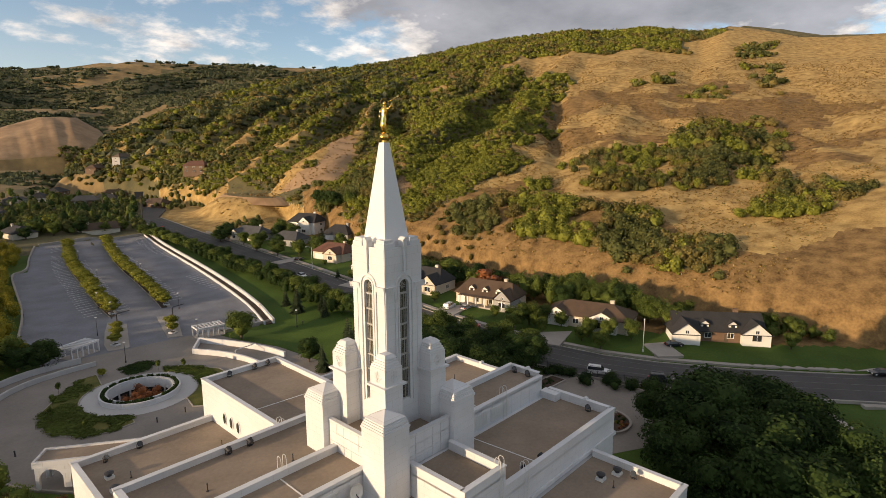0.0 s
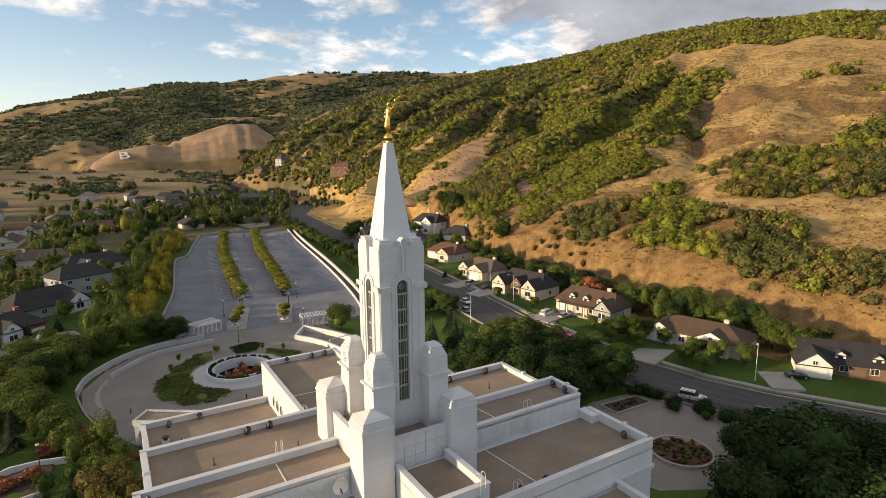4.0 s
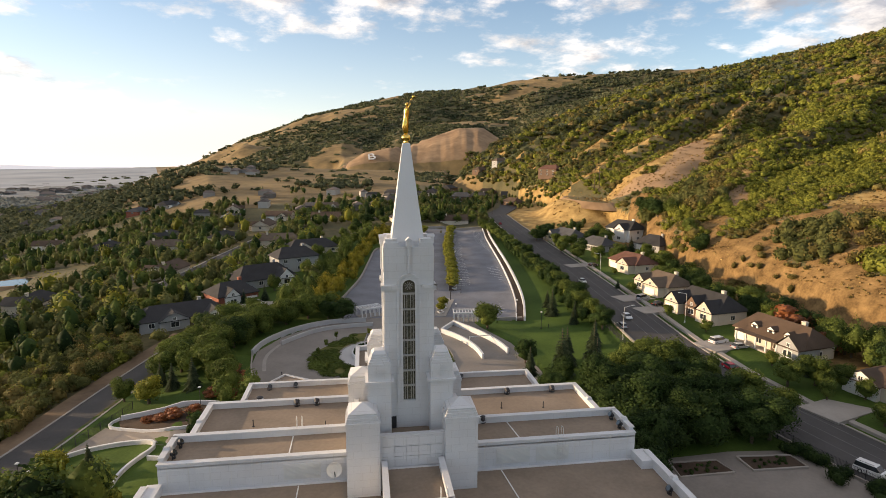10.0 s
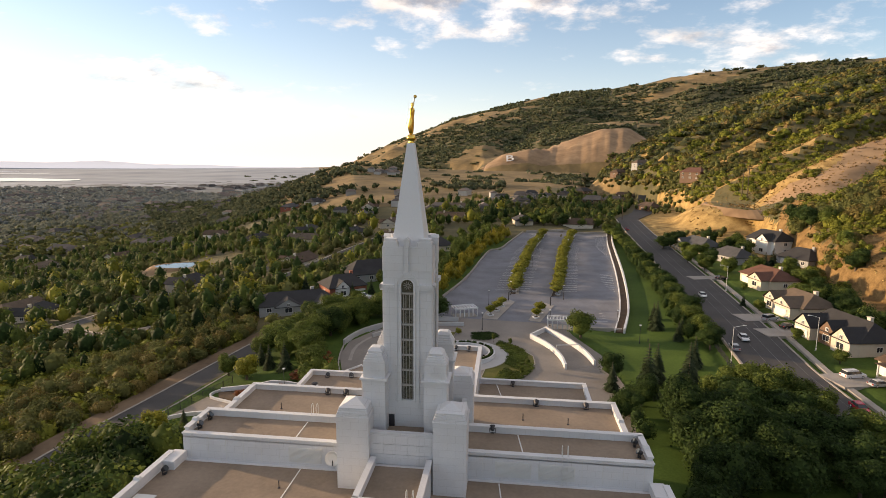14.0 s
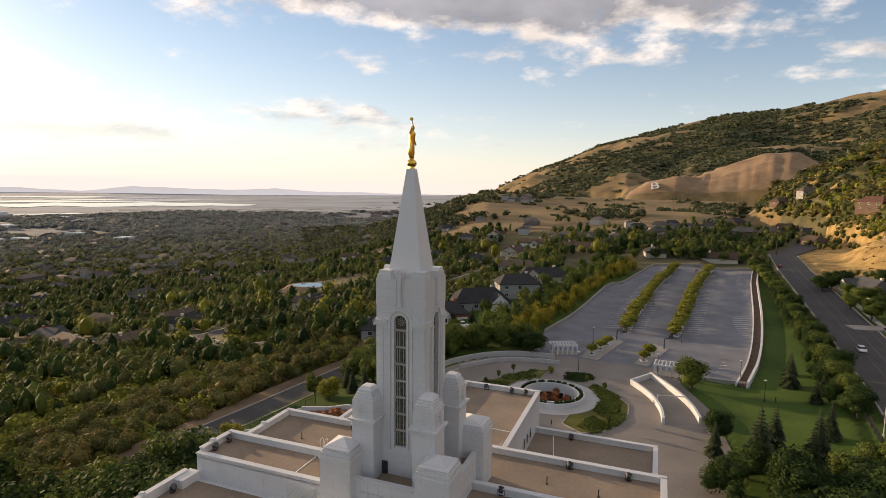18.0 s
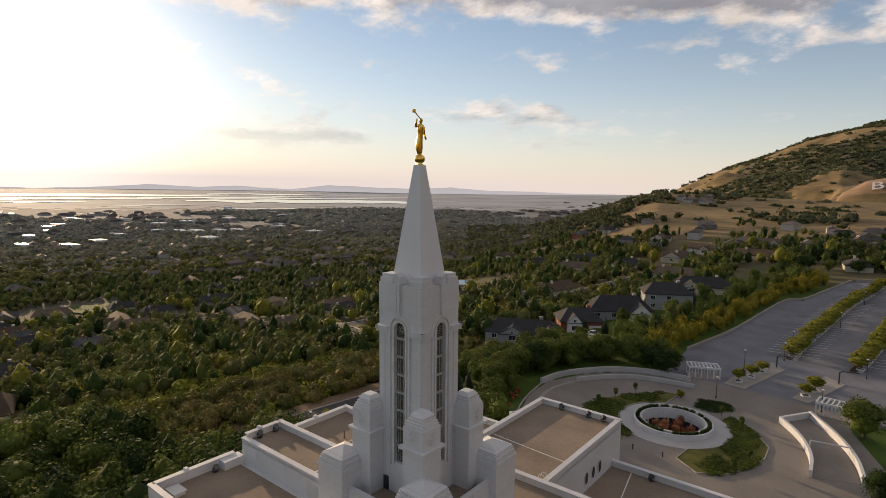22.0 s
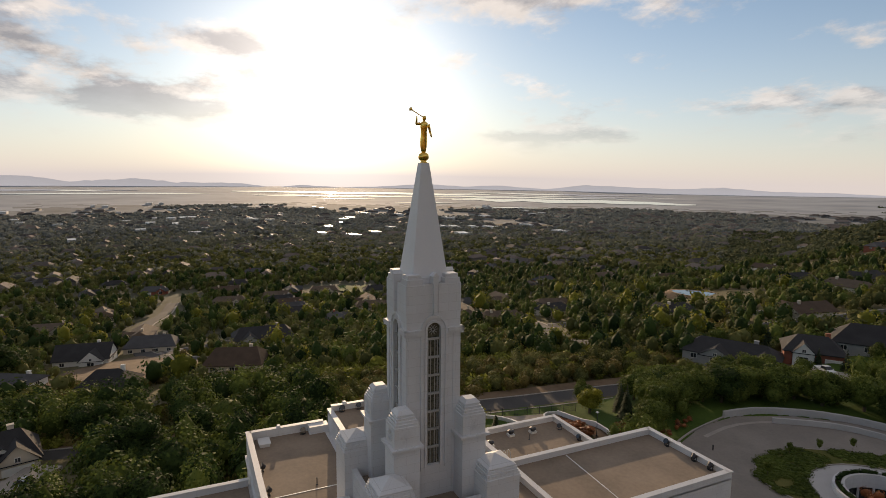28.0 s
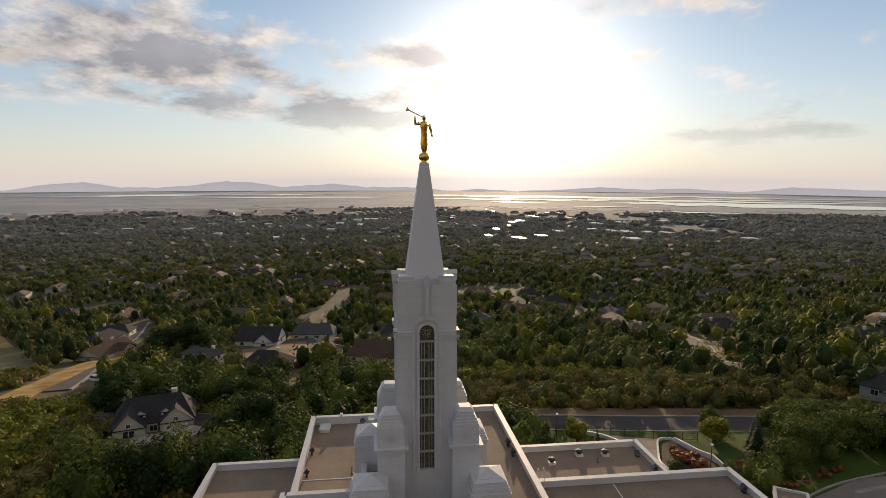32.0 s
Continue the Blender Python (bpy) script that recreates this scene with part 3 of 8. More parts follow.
def cover(x, y, az, r, ra):
    """Share of the near hill that scrub covers at a place."""
    # slopes to the north: dense in the gullies, bare along the spurs
    gl = gully(x, y) + (value_noise(x, y, 38, 24) - .5) * .75
    c = np.where(gl < .80, .95, np.where(gl < .95, .66, .28))
    c = np.where(az < 30, c * .92, c)
    c = np.where((r < ra * 1.16) & (az > 33) & (value_noise(x, y, 26, 25) > .52), .15, c)
    vx, vy = x + (value_noise(x, y, 40, 33) - .5) * 60, y + (value_noise(x, y, 40, 34) - .5) * 60
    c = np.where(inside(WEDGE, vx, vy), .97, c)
    # open golden slope to the south, scrub only in belts
    edge = np.interp(r, [160, 240, 282, 372, 462, 640, 760, 1200], [47, 54, 58.5, 60.5, 61.5, 62.5, 56, 56])
    open_ = az > edge + (value_noise(x, y, 30, 26) - .5) * 9
    c = np.where(open_ & ~inside(WEDGE, vx, vy), .006 + .03 * (value_noise(x, y, 34, 27) > .62), c)
    wob = (value_noise(x, y, 60, 24) - .5) * 2
    c = np.where((r > 840 + wob * 50) & (az < 75 + wob * 7) & (az > 50), .9, c)
    wx, wy = x + (value_noise(x, y, 14, 28) - .5) * 14, y + (value_noise(x, y, 14, 29) - .5) * 14
    gaps = np.clip(1.25 - 1.1 * np.clip(value_noise(x, y, 17, 23) - .38, 0, 1) * 2.6, 0, 1)
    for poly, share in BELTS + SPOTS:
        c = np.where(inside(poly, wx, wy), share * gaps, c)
    return np.where(inside(SCAR, x, y) | inside(SCAR_LOW, x, y), 0, c)


def ridge_woods(x, y, az, r):
    """Where dark woods cover the far ridges."""
    nz = value_noise(x, y, 420, 41) * .45 + value_noise(x, y, 150, 42) * .35 + value_noise(x * .35 + y * .2, y, 90, 43) * .20
    return nz < np.interp(az, [-24, -14, -11, -6, 0, 10, 46], [.36, .28, .42, .52, .555, .56, .58]) - .20 * (r < 1080) * (az < 13)


def build_ground():
    az = np.radians(np.concatenate([np.arange(-125, -20, .5), np.arange(-20, 48, .25), np.arange(48, 105, .5), np.arange(105, 235, 2.5)]))
    r = np.concatenate([np.arange(3, 60, 5), np.arange(60, 420, 2.4), 420 * 1.0215 ** np.arange(0, 124)])
    R, A = np.meshgrid(r, az, indexing="ij")
    x, y = R * np.sin(A), R * np.cos(A)
    z = ground(x, y)
    hard = (np.abs(x - street_x(y)) < ST_HALF + 6.5) & (y < 900) & (y > -400)
    hard |= inside(LOT_L + LOT_R, x, y) | inside(DRIVE, x, y)
    ra = np.interp(np.degrees(A), FOOT_AZ, FOOT_R)
    hilly = (R > ra + 6) & (A > radians(-18))
    z = z - .55 * hard - 5.6 * (np.hypot(x - CX, y - CY) < 7.9) + hilly * (value_noise(x, y, 24, 5) - .5) * np.clip((R - ra) * .05, 0, 3.0)
    v = np.stack([x * K, y * K, z * K], -1).reshape(-1, 3)
    nr, na = len(r), len(az)
    i, j = np.meshgrid(np.arange(nr - 1), np.arange(na), indexing="ij")
    k = (j + 1) % na
    f = np.stack([i * na + j, (i + 1) * na + j, (i + 1) * na + k, i * na + k], -1).reshape(-1, 4)[:, ::-1]
    me = mesh_from("ground", v, f, LAWN)
    for m in (DRY, FARDRY, EARTH, SCRUBFLOOR, VALLEY, MARSH, FARVALLEY, WEEDS):
        me.materials.append(m)
    xc, yc, rc = x[:-1].ravel(), y[:-1].ravel(), R[:-1].ravel()
    ac, rac = np.degrees(A[:-1].ravel()), ra[:-1].ravel()
    d = xc - street_x(yc)
    wob = (value_noise(xc, yc, 60, 9) - .5)
    mi = np.full(len(xc), 4)
    mi[(xc < -300 + wob * 200) | (rc > 700)] = 5
    mi[(xc > -46 + wob * 6) & (d < 20) & (yc < 300) & (yc > -110)] = 0
    mi[(xc > np.interp(yc, [30, 45, 64, 84, 104, 126], [-76, -74.5, -70, -66, -61.5, -55]) + 4.5) & (xc < 0) & (yc > 32) & (yc < 126)] = 0
    mi[(d > 0) & (d < 30 + wob * 18) & (rc < rac + 10) & (yc < 300)] = 0
    mi[(d > 30 + wob * 18) & (rc < 700)] = 1
    mi[(d > 8) & (yc > 262) & (rc < 800)] = 1
    mi[(rc > rac) & (ac > 24)] = 1
    mi[(rc > rac) & (ac > -18) & ((ac <= 13) | (rc > 1050)) & (rc > 560)] = 2
    mi[(rc > 1060) & (rc < 1330) & (ac > 0 + wob * 2) & (ac < 17.5 + wob * 3)] = 3
    scar = inside(SCAR, xc + wob * 16, yc) | inside(SCAR_LOW, xc, yc)
    mi[scar] = 3
    mi[(mi == 2) & (rc > 1080) & ridge_woods(xc, yc, ac, rc)] = 4
    mi[(mi == 1) & (rc > rac + 5) & (cover(xc, yc, ac, rc, rac) > .86)] = 4
    # outer rings take the floors with haze in their colour
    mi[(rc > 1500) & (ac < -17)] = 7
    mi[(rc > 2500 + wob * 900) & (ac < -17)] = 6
    # dry benches above the northern suburb
    mi[(ac > -24) & (ac < 15) & (rc > 640 + wob * 200) & (rc < 1080)] = 2
    mi[(mi == 1) & (rc < rac + 55 + wob * 130) & (ac > 33) & (ac < 150) & (value_noise(xc, yc, 30, 64) < .86)] = 8
    mi[(mi == 1) & (rc > rac * 2.1 + wob * 190) & (rc < rac * 3.6 + wob * 260) & (ac > 58) & (ac < 150) & (value_noise(xc, yc, 44, 65) < .56)] = 8
    mi[(ac > -20) & (ac < 8) & (rc > 490 + wob * 160) & (rc <= 700)] = 2
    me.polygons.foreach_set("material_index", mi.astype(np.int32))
    me.polygons.foreach_set("use_smooth", np.ones(len(mi), bool))
    tagged(new("ground", me), "lawns, dry golden hillsides and a wide green valley", "ground", kind="structure")


build_ground()


def slab(name, poly, mat, up, label, category, kind="structure", thick=.5, flat=None, parent=None):
    """A paved sheet over a polygon in fitted units that follows the ground, cut finely enough to bend with it."""
    xs, ys = [p[0] for p in poly], [p[1] for p in poly]
    bm = bmesh.new()
    vs = [bm.verts.new((x * K, y * K, 0)) for x, y in poly]
    bm.faces.new(vs)
    step = 12 * K
    for axis, lo, hi in ((0, min(xs) * K, max(xs) * K), (1, min(ys) * K, max(ys) * K)):
        c = lo + step
        while c < hi:
            no = (1, 0, 0) if axis == 0 else (0, 1, 0)
            bmesh.ops.bisect_plane(bm, geom=bm.verts[:] + bm.edges[:] + bm.faces[:], plane_co=(c, c, 0), plane_no=no)
            c += step
    for v in bm.verts:
        v.co.z = (G(v.co.x / K, v.co.y / K) if flat is None else flat) + up
    ext = bmesh.ops.extrude_face_region(bm, geom=bm.faces[:])
    for e in ext["geom"]:
        if isinstance(e, bmesh.types.BMVert):
            e.co.z -= thick
    bmesh.ops.recalc_face_normals(bm, faces=bm.faces[:])
    return tagged(part(name, bm, mat, parent), label, category, kind=kind)


def strip(name, line, w0, w1, z0, z1, mat, label="", category="", parent=None, kind="structure", follow=True, base=0.0):
    """A ribbon with thickness along a line, from offset w0 to w1 to the right of it (fitted units), between two heights
    (m) over the ground.
    """
    pts = np.array(line, float)
    t = np.gradient(pts, axis=0)
    t /= np.linalg.norm(t, axis=1, keepdims=True)
    nrm = np.stack([t[:, 1], -t[:, 0]], 1)
    rows = []
    bm = bmesh.new()
    for p, n_ in zip(pts, nrm):
        g = G(*p) if follow else base
        a, b = p + n_ * w0, p + n_ * w1
        rows.append([bm.verts.new((q[0] * K, q[1] * K, g + h)) for q, h in ((a, z0), (b, z0), (b, z1), (a, z1))])
    for a, b in zip(rows, rows[1:]):
        for i in range(4):
            j = (i + 1) % 4
            bm.faces.new((a[i], a[j], b[j], b[i]))
    bm.faces.new(rows[0][::-1])
    bm.faces.new(rows[-1])
    bmesh.ops.recalc_face_normals(bm, faces=bm.faces[:])
    ob = part(name, bm, mat, parent)
    return tagged(ob, label, category, kind=kind) if category else ob


def dense(line, step=4.0):
    """A line in fitted units smoothed and cut into short steps."""
    p = np.array(line, float)
    for _ in range(2):
        q = [p[0]]
        for a, b in zip(p, p[1:]):
            q += [a * .75 + b * .25, a * .25 + b * .75]
        p = np.array(q + [p[-1]])
    s = np.r_[0, np.cumsum(np.linalg.norm(np.diff(p, axis=0), axis=1))]
    k = np.linspace(0, s[-1], max(3, int(s[-1] / step) + 1))
    return np.stack([np.interp(k, s, p[:, 0]), np.interp(k, s, p[:, 1])], 1)


# street along the foot of the hill
STREET = np.array([(street_x(v), v) for v in np.arange(-150, 565, 5.0)])
strip("road", STREET, -ST_HALF, ST_HALF, -.5, .02, ASPHALT, "dark asphalt street with faded lane lines along the hill", "road")
for side, nm in ((-1, "west"), (1, "east")):
    a, b = sorted((side * ST_HALF, side * (ST_HALF + .5)))
    strip("kerb_" + nm, STREET[:110], a, b, -.5, .17, CONCRETE, "pale concrete kerb along the street", "kerb")
strip("pavement_east", STREET[8:92], ST_HALF + 2.6, ST_HALF + 4.3, -.5, .16, CONCRETE, "concrete pavement between lawn strips", "pavement")
strip("pavement_west", STREET[:24], -ST_HALF - 3.2, -ST_HALF - 1.6, -.5, .16, CONCRETE, "concrete pavement beside the temple fence", "pavement")
for off in (-1.9, 1.9):
    strip("lane_line", STREET[:110], off - .06, off + .06, -.05, .034, FADED, "faded white lane line on asphalt", "road marking")
strip("lane_line", STREET[:110], ST_HALF - 2.6, ST_HALF - 2.5, -.05, .034, FADED, "faded white parking lane line", "road marking")

# car park, plaza and drives
slab("car_park", LOT_L + LOT_R, ASPHALT_LOT, .03, "empty grey asphalt car park with curving planted islands", "car park")

# ---- plaza, planted circle, ramp ----
def ring_pts(cx, cy, r, n=40, a0=0, a1=360):
    return [(cx + r * math.cos(radians(a)), cy + r * math.sin(radians(a))) for a in np.linspace(a0, a1, n, endpoint=(a1 - a0) % 360 != 0)]


# paving in two halves round the open court
WELL = 8.0
slab("drive_west", DRIVE[:8] + [(CX, 127.6)] + ring_pts(CX, CY, WELL, 15, 90, 270) + [(CX, 44), DRIVE[-1]], PAVING, .03, "grey paved drive curving round a planted circle", "drive")
slab("drive_east", [(CX, 127.6)] + DRIVE[8:-1] + [(CX, 44)] + ring_pts(CX, CY, WELL, 15, -90, 90), PAVING, .03, "grey paved drive curving round a planted circle", "drive")
for nm, a0 in (("west", 90), ("east", -90)):
    slab("plaza_" + nm, ring_pts(CX, CY, 12.6, 21, a0, a0 + 180) + ring_pts(CX, CY, WELL, 15, a0 + 180, a0), PALE_CONCRETE, .06, "pale concrete disc round the sunken court", "plaza", thick=.3)
court = thing("sunken_court", at(CX, CY), "round walled court planted with red maples, ringed by a dark hedge", "planter")


def ring_wall(name, r0, r1, z0, z1, mat, parent, label=""):
    bm = bmesh.new()
    n = 40
    rows = [[bm.verts.new((r * K * math.cos(6.28318 * i / n), r * K * math.sin(6.28318 * i / n), z)) for r, z in ((r0, z0), (r1, z0), (r1, z1), (r0, z1))] for i in range(n)]
    for i in range(n):
        a, b = rows[i], rows[(i + 1) % n]
        for j in range(4):
            k = (j + 1) % 4
            bm.faces.new((a[j], b[j], b[k], a[k]))
    bmesh.ops.recalc_face_normals(bm, faces=bm.faces[:])
    return part(name, bm, mat, parent, label)


ring_wall("inner_wall", 7.0, 7.5, -1.2, 1.05, STONE, court, "white ring wall")
ring_wall("outer_wall", 8.5, 8.9, -.2, 1.0, STONE, court)
ring_wall("hedge_bed", 7.5, 8.5, -.3, .6, BED, court, "dark mulch")
ring_wall("court_glazing", 7.5, 7.6, -4.3, -1.2, DARK_GLASS, court, "dark glazing of the lower storey")
ring_wall("court_floor", .02, 7.9, -4.4, -4.2, CONCRETE, court, "pale court floor")
ring_wall("soil", .02, 4.4, -4.2, -3.7, BED, court, "dark mulch")
_rng = np.random.default_rng(5)
_a = _rng.uniform(0, 6.28318, 130)
part("hedge", foliage("hedge", leaf_cloud(np.stack([8.0 * K * np.cos(_a), 8.0 * K * np.sin(_a), np.full(130, 1.1)], 1), np.full((130, 3), .48), 40, np.full(130, .1), _rng), LEAF_DARK), None, court, "clipped dark hedge")
_a = _rng.uniform(0, 6.28318, 22)
_r = 4.6 * K * np.sqrt(_rng.uniform(0, 1, 22))
part("red_foliage", foliage("red_foliage", leaf_cloud(np.stack([_r * np.cos(_a), _r * np.sin(_a), _rng.uniform(-1.8, .3, 22)], 1), np.full((22, 3), 1.1), 130, np.full(22, .13), _rng), LEAF_RED), None, court, "red-leaved maple crowns")
for i in range(16):
    bm = bmesh.new()
    a = 6.28318 * i / 16
    rod(bm, (7.15 * K * math.cos(a), 7.15 * K * math.sin(a), -4.3), (7.15 * K * math.cos(a), 7.15 * K * math.sin(a), -1.15), .2, n=8)
    part("column", bm, STONE, court)


for i in range(5):
    bm = bmesh.new()
    a = 6.28318 * i / 5
    rod(bm, (2.4 * math.cos(a), 2.4 * math.sin(a), -3.9), (2.2 * math.cos(a), 2.2 * math.sin(a), -.4), .12, .06, 6)
    part("trunk", bm, BARK, court, "slim brown trunk")


MEADOW = material("mown_ground_cover", (.085, .115, .022), .9, var=.35, scale=3, fine=4, bump=.6, bump_scale=9, tint=(.17, .15, .05), spec=.12)


def bed(name, poly, green, label, rng, count=150):
    """A planted bed: mulch under low ground cover, inside a concrete edging."""
    ob = slab(name, poly, MEADOW, .16, label, "planting bed", kind="", thick=.5)
    strip("edging", np.array(poly + poly[:1]), -.12, .12, -.2, .22, CONCRETE, parent=ob)
    xs, ys = np.array([p[0] for p in poly]), np.array([p[1] for p in poly])
    px, py = rng.uniform(xs.min(), xs.max(), count * 4), rng.uniform(ys.min(), ys.max(), count * 4)
    ok = inside(poly, px, py)
    px, py = px[ok], py[ok]
    keep = value_noise(px, py, 9, 3) > .45
    px, py = px[keep], py[keep]
    c = np.stack([px * K, py * K, ground(px, py) * K + .25], 1)
    part("ground_cover", foliage("ground_cover", leaf_cloud(c, np.stack([np.full(len(c), 1.0), np.full(len(c), 1.0), np.full(len(c), .2)], 1), 46, np.full(len(c), .11), rng, core=.6), green), None, ob, "low green ground cover")
    return ob


_rng = np.random.default_rng(6)
W_BED = [(0, 112), (-4, 111.5), (-11, 103.5), (-16, 97), (-17.6, 90), (-17, 84), (-13, 78), (-8, 76.5), (-3.6, 77)] + ring_pts(CX, CY, 12.8, 14, 241, 112)
E_BED = [(8.4, 75.2), (13.3, 71.2), (18, 74), (21, 79), (23.4, 86), (23.4, 92), (20, 98), (14, 103.8)] + ring_pts(CX, CY, 12.8, 12, 42, -62)
N_BED = [(5.6, 105.5), (9.6, 105), (13.5, 109), (12, 112), (5.5, 112.5)]
bed("planting_bed", W_BED, LEAF, "curved bed of low green shrubs edged with mulch", _rng, 330)
bed("planting_bed", E_BED, LEAF, "curved bed of low green shrubs edged with mulch", _rng, 330)
bed("planting_bed", N_BED, LEAF_DARK, "small bed with dark shrubs on the plaza", _rng, 60)
plant_spots = [(-10, 106), (-13, 99), (-15, 92), (-12, 80), (21, 82), (19, 76), (17, 99), (12, 103)]

OUTER_W = dense([(-34, 97), (-32.8, 104), (-30, 110), (-22, 119.5), (-11, 124.5), (0, 124)])
DRIVE_RIM = dense([(-17, 53.5), (-19, 57), (-26, 66), (-32.3, 82), (-34, 97)])
strip("drive_kerb", DRIVE_RIM, -.2, .2, -.5, .2, CONCRETE, "low concrete kerb along the drive", "kerb")
INNER_W = dense([(-26.6, 104.6), (-21, 111.8), (-15.3, 116.8), (-6, 119), (2.1, 119.2)])
strip("drive_wall", OUTER_W, -.3, .3, -.5, 1.35, PALE_CONCRETE, "curved pale concrete wall along the drive", "wall")
strip("drive_wall", INNER_W, -.28, .28, -.5, 1.1, PALE_CONCRETE, "curved pale concrete wall beside the ramp", "wall")
IN_R, OUT_R = dense([(23.9, 108.3), (28.4, 101), (31.4, 91), (31.5, 83)], 2), dense([(29.4, 115.9), (35.6, 104.5), (39, 94), (39.9, 86)], 2)
strip("ramp_wall", IN_R, -.3, .3, -.5, 1.35, STONE, "curved white wall beside the garage ramp", "wall")
strip("ramp_wall", OUT_R, -.3, .3, -.5, 1.5, STONE, "curved white wall beside the garage ramp", "wall")
strip("ramp_wall", np.array([(23.9, 108.3), (26.6, 112.1), (29.4, 115.9)]), -.3, .3, -.5, 1.3, STONE, "white end wall of the garage ramp", "wall")
slab("ramp", [tuple(p) for p in IN_R[::-1]] + [tuple(p) for p in OUT_R], PAVING, .06, "brown paved ramp between white walls", "ramp", thick=.2)
bm = bmesh.new()
for a, b in (((30.6, 96.5), (37.6, 97.5)),):
    rod(bm, (a[0] * K, a[1] * K, 1.6), (b[0] * K, b[1] * K, 1.6), .13)
    for p in (a, b):
        rod(bm, (p[0] * K, p[1] * K, 0), (p[0] * K, p[1] * K, 1.7), .12)
tagged(part("height_barrier", bm, METALW), "white height barrier over the ramp", "barrier")
strip("drive_joint", dense([(-29, 84), (-30.5, 95), (-27, 106), (-20, 114.5)]), -.5, .5, -.1, .045, CONCRETE, "pale concrete gutter along the drive", "gutter")

# the car park: edging, stall lines, islands
strip("car_park_wall", dense(LOT_L[1:]), -.3, .3, -.5, .8, CONCRETE, "low concrete wall along the car park", "wall")
EASTW = dense([(55, 116), (63, 141), (73.5, 195), (82, 250), (87.5, 284), (95, 320)])
strip("car_park_wall", EASTW, -.2, .5, -.5, 1.5, STONE, "white curving wall between car park and lawn", "wall")
strip("car_park_wall", EASTW, -3.0, -2.6, -.5, .75, STONE, "low white wall edging a planted strip", "wall")
strip("planted_strip", EASTW, -2.6, -.2, -.5, .25, BED, "dark mulch strip between white walls", "planting bed")
strip("car_park_wall", np.array([(39, 119.2), (47, 119), (55, 118.5)]), -.3, .3, -.5, .8, CONCRETE, "low wall at the foot of the car park", "wall")
strip("car_park_wall", dense([(37, 319), (60, 320.5), (80, 321), (95, 320.5)]), -.3, .3, -.5, 1.3, CONCRETE, "pale wall closing the car park", "wall")
ISLES = [dense([(21.3, 162), (22.5, 176), (25.5, 196), (28.5, 213), (31.5, 236), (36, 262), (42, 286), (49, 314)], 1.0), dense([(37.8, 160), (40.5, 172), (43.5, 190), (46.8, 210), (50, 232), (55, 258), (62, 290), (69, 317)], 1.0)]
PLANTERS = []
for line in ISLES:
    strip("island", line, -1.6, 1.9, -.4, .17, CONCRETE, "long kerbed island with a row of young trees", "traffic island")
    strip("island_bed", line, -1.35, .6, -.3, .24, BED, "mulch bed along the island", "planting bed")
    for i in range(3, len(line) - 3, 5):
        d = line[i + 1] - line[i - 1]
        PLANTERS.append((*line[i], math.degrees(math.atan2(d[1], d[0])) - 90))


def planter(x, y, turn, wide=1.7):
    ob = thing("planter", at(x, y, .15, turn), "square white concrete planter with soil", "planter", "planters on the car park islands")
    bm = bmesh.new()
    w = wide / 2
    for x0, x1, y0, y1 in ((-w, w, -w, -w + .2), (-w, w, w - .2, w), (-w, -w + .2, -w + .2, w - .2), (w - .2, w, -w + .2, w - .2)):
        box(bm, x0, x1, y0, y1, 0, .42)
    part("rim", bm, STONE, ob)
    bm = bmesh.new()
    box(bm, -w + .2, w - .2, -w + .2, w - .2, 0, .33)
    part("soil", bm, BED, ob, "dark soil")
    return ob


first_planter = planter(*PLANTERS[0])
for x, y, t in PLANTERS[1:]:
    copy_thing(first_planter, at(x + .9, y, .15, t))
SMALL = [(11.2, 131.5), (13.6, 137.5), (15.6, 143.5), (27.6, 130.2), (29.4, 135.5)]
slab("island", [(8, 128), (13.5, 126.8), (21, 150), (17.2, 156), (13, 146), (9, 134)], CONCRETE, .17, "kerbed plaza island with planters", "traffic island")
slab("island", [(24.6, 127), (28.6, 125.6), (36, 146.5), (31, 151), (27.5, 138)], CONCRETE, .17, "kerbed plaza island with planters", "traffic island")
for x, y in SMALL:
    copy_thing(first_planter, at(x, y, .17, 25))


def stall_rows():
    """White stall lines, each a thin raised stripe."""
    me = None
    def stripe(a, b):
        nonlocal me
        a, b = Vector((a[0] * K, a[1] * K, G(*a))), Vector((b[0] * K, b[1] * K, G(*b)))
        if me is None:
            bm = bmesh.new()
            box(bm, 0, 1, -.1, .1, -.03, .012)
            me = mesh_of("stall_line", bm, PAINT)
        o = tagged(new("stall_line", me), "painted white stall line on asphalt", "road marking", "stall lines of the car park")
        d = b - a
        o.matrix_basis = Matrix.Translation(a + Vector((0, 0, .035))) @ d.to_track_quat("X", "Z").to_matrix().to_4x4() @ Matrix.Diagonal((d.length, 1, 1, 1))
    lx = lambda line, y: float(np.interp(y, line[:, 1], line[:, 0]))
    for y in np.arange(168, 312, 3.3):
        i1, i2, e = lx(ISLES[0], y), lx(ISLES[1], y), lx(EASTW, y)
        stripe((i2 + 2.3, y), (i2 + 8.3, y + .8))
        stripe((e - 10.2, y), (e - 4.4, y + .8))
        stripe((i1 - 8, y), (i1 - 2, y + .8))
        if y < 270:
            stripe((i1 + 2.3, y), (i1 + 7, y + .8))
    for y in np.arange(128, 168, 3.3):
        e = lx(EASTW, y)
        stripe((e - 10.2, y), (e - 4.4, y + .8))


stall_rows()


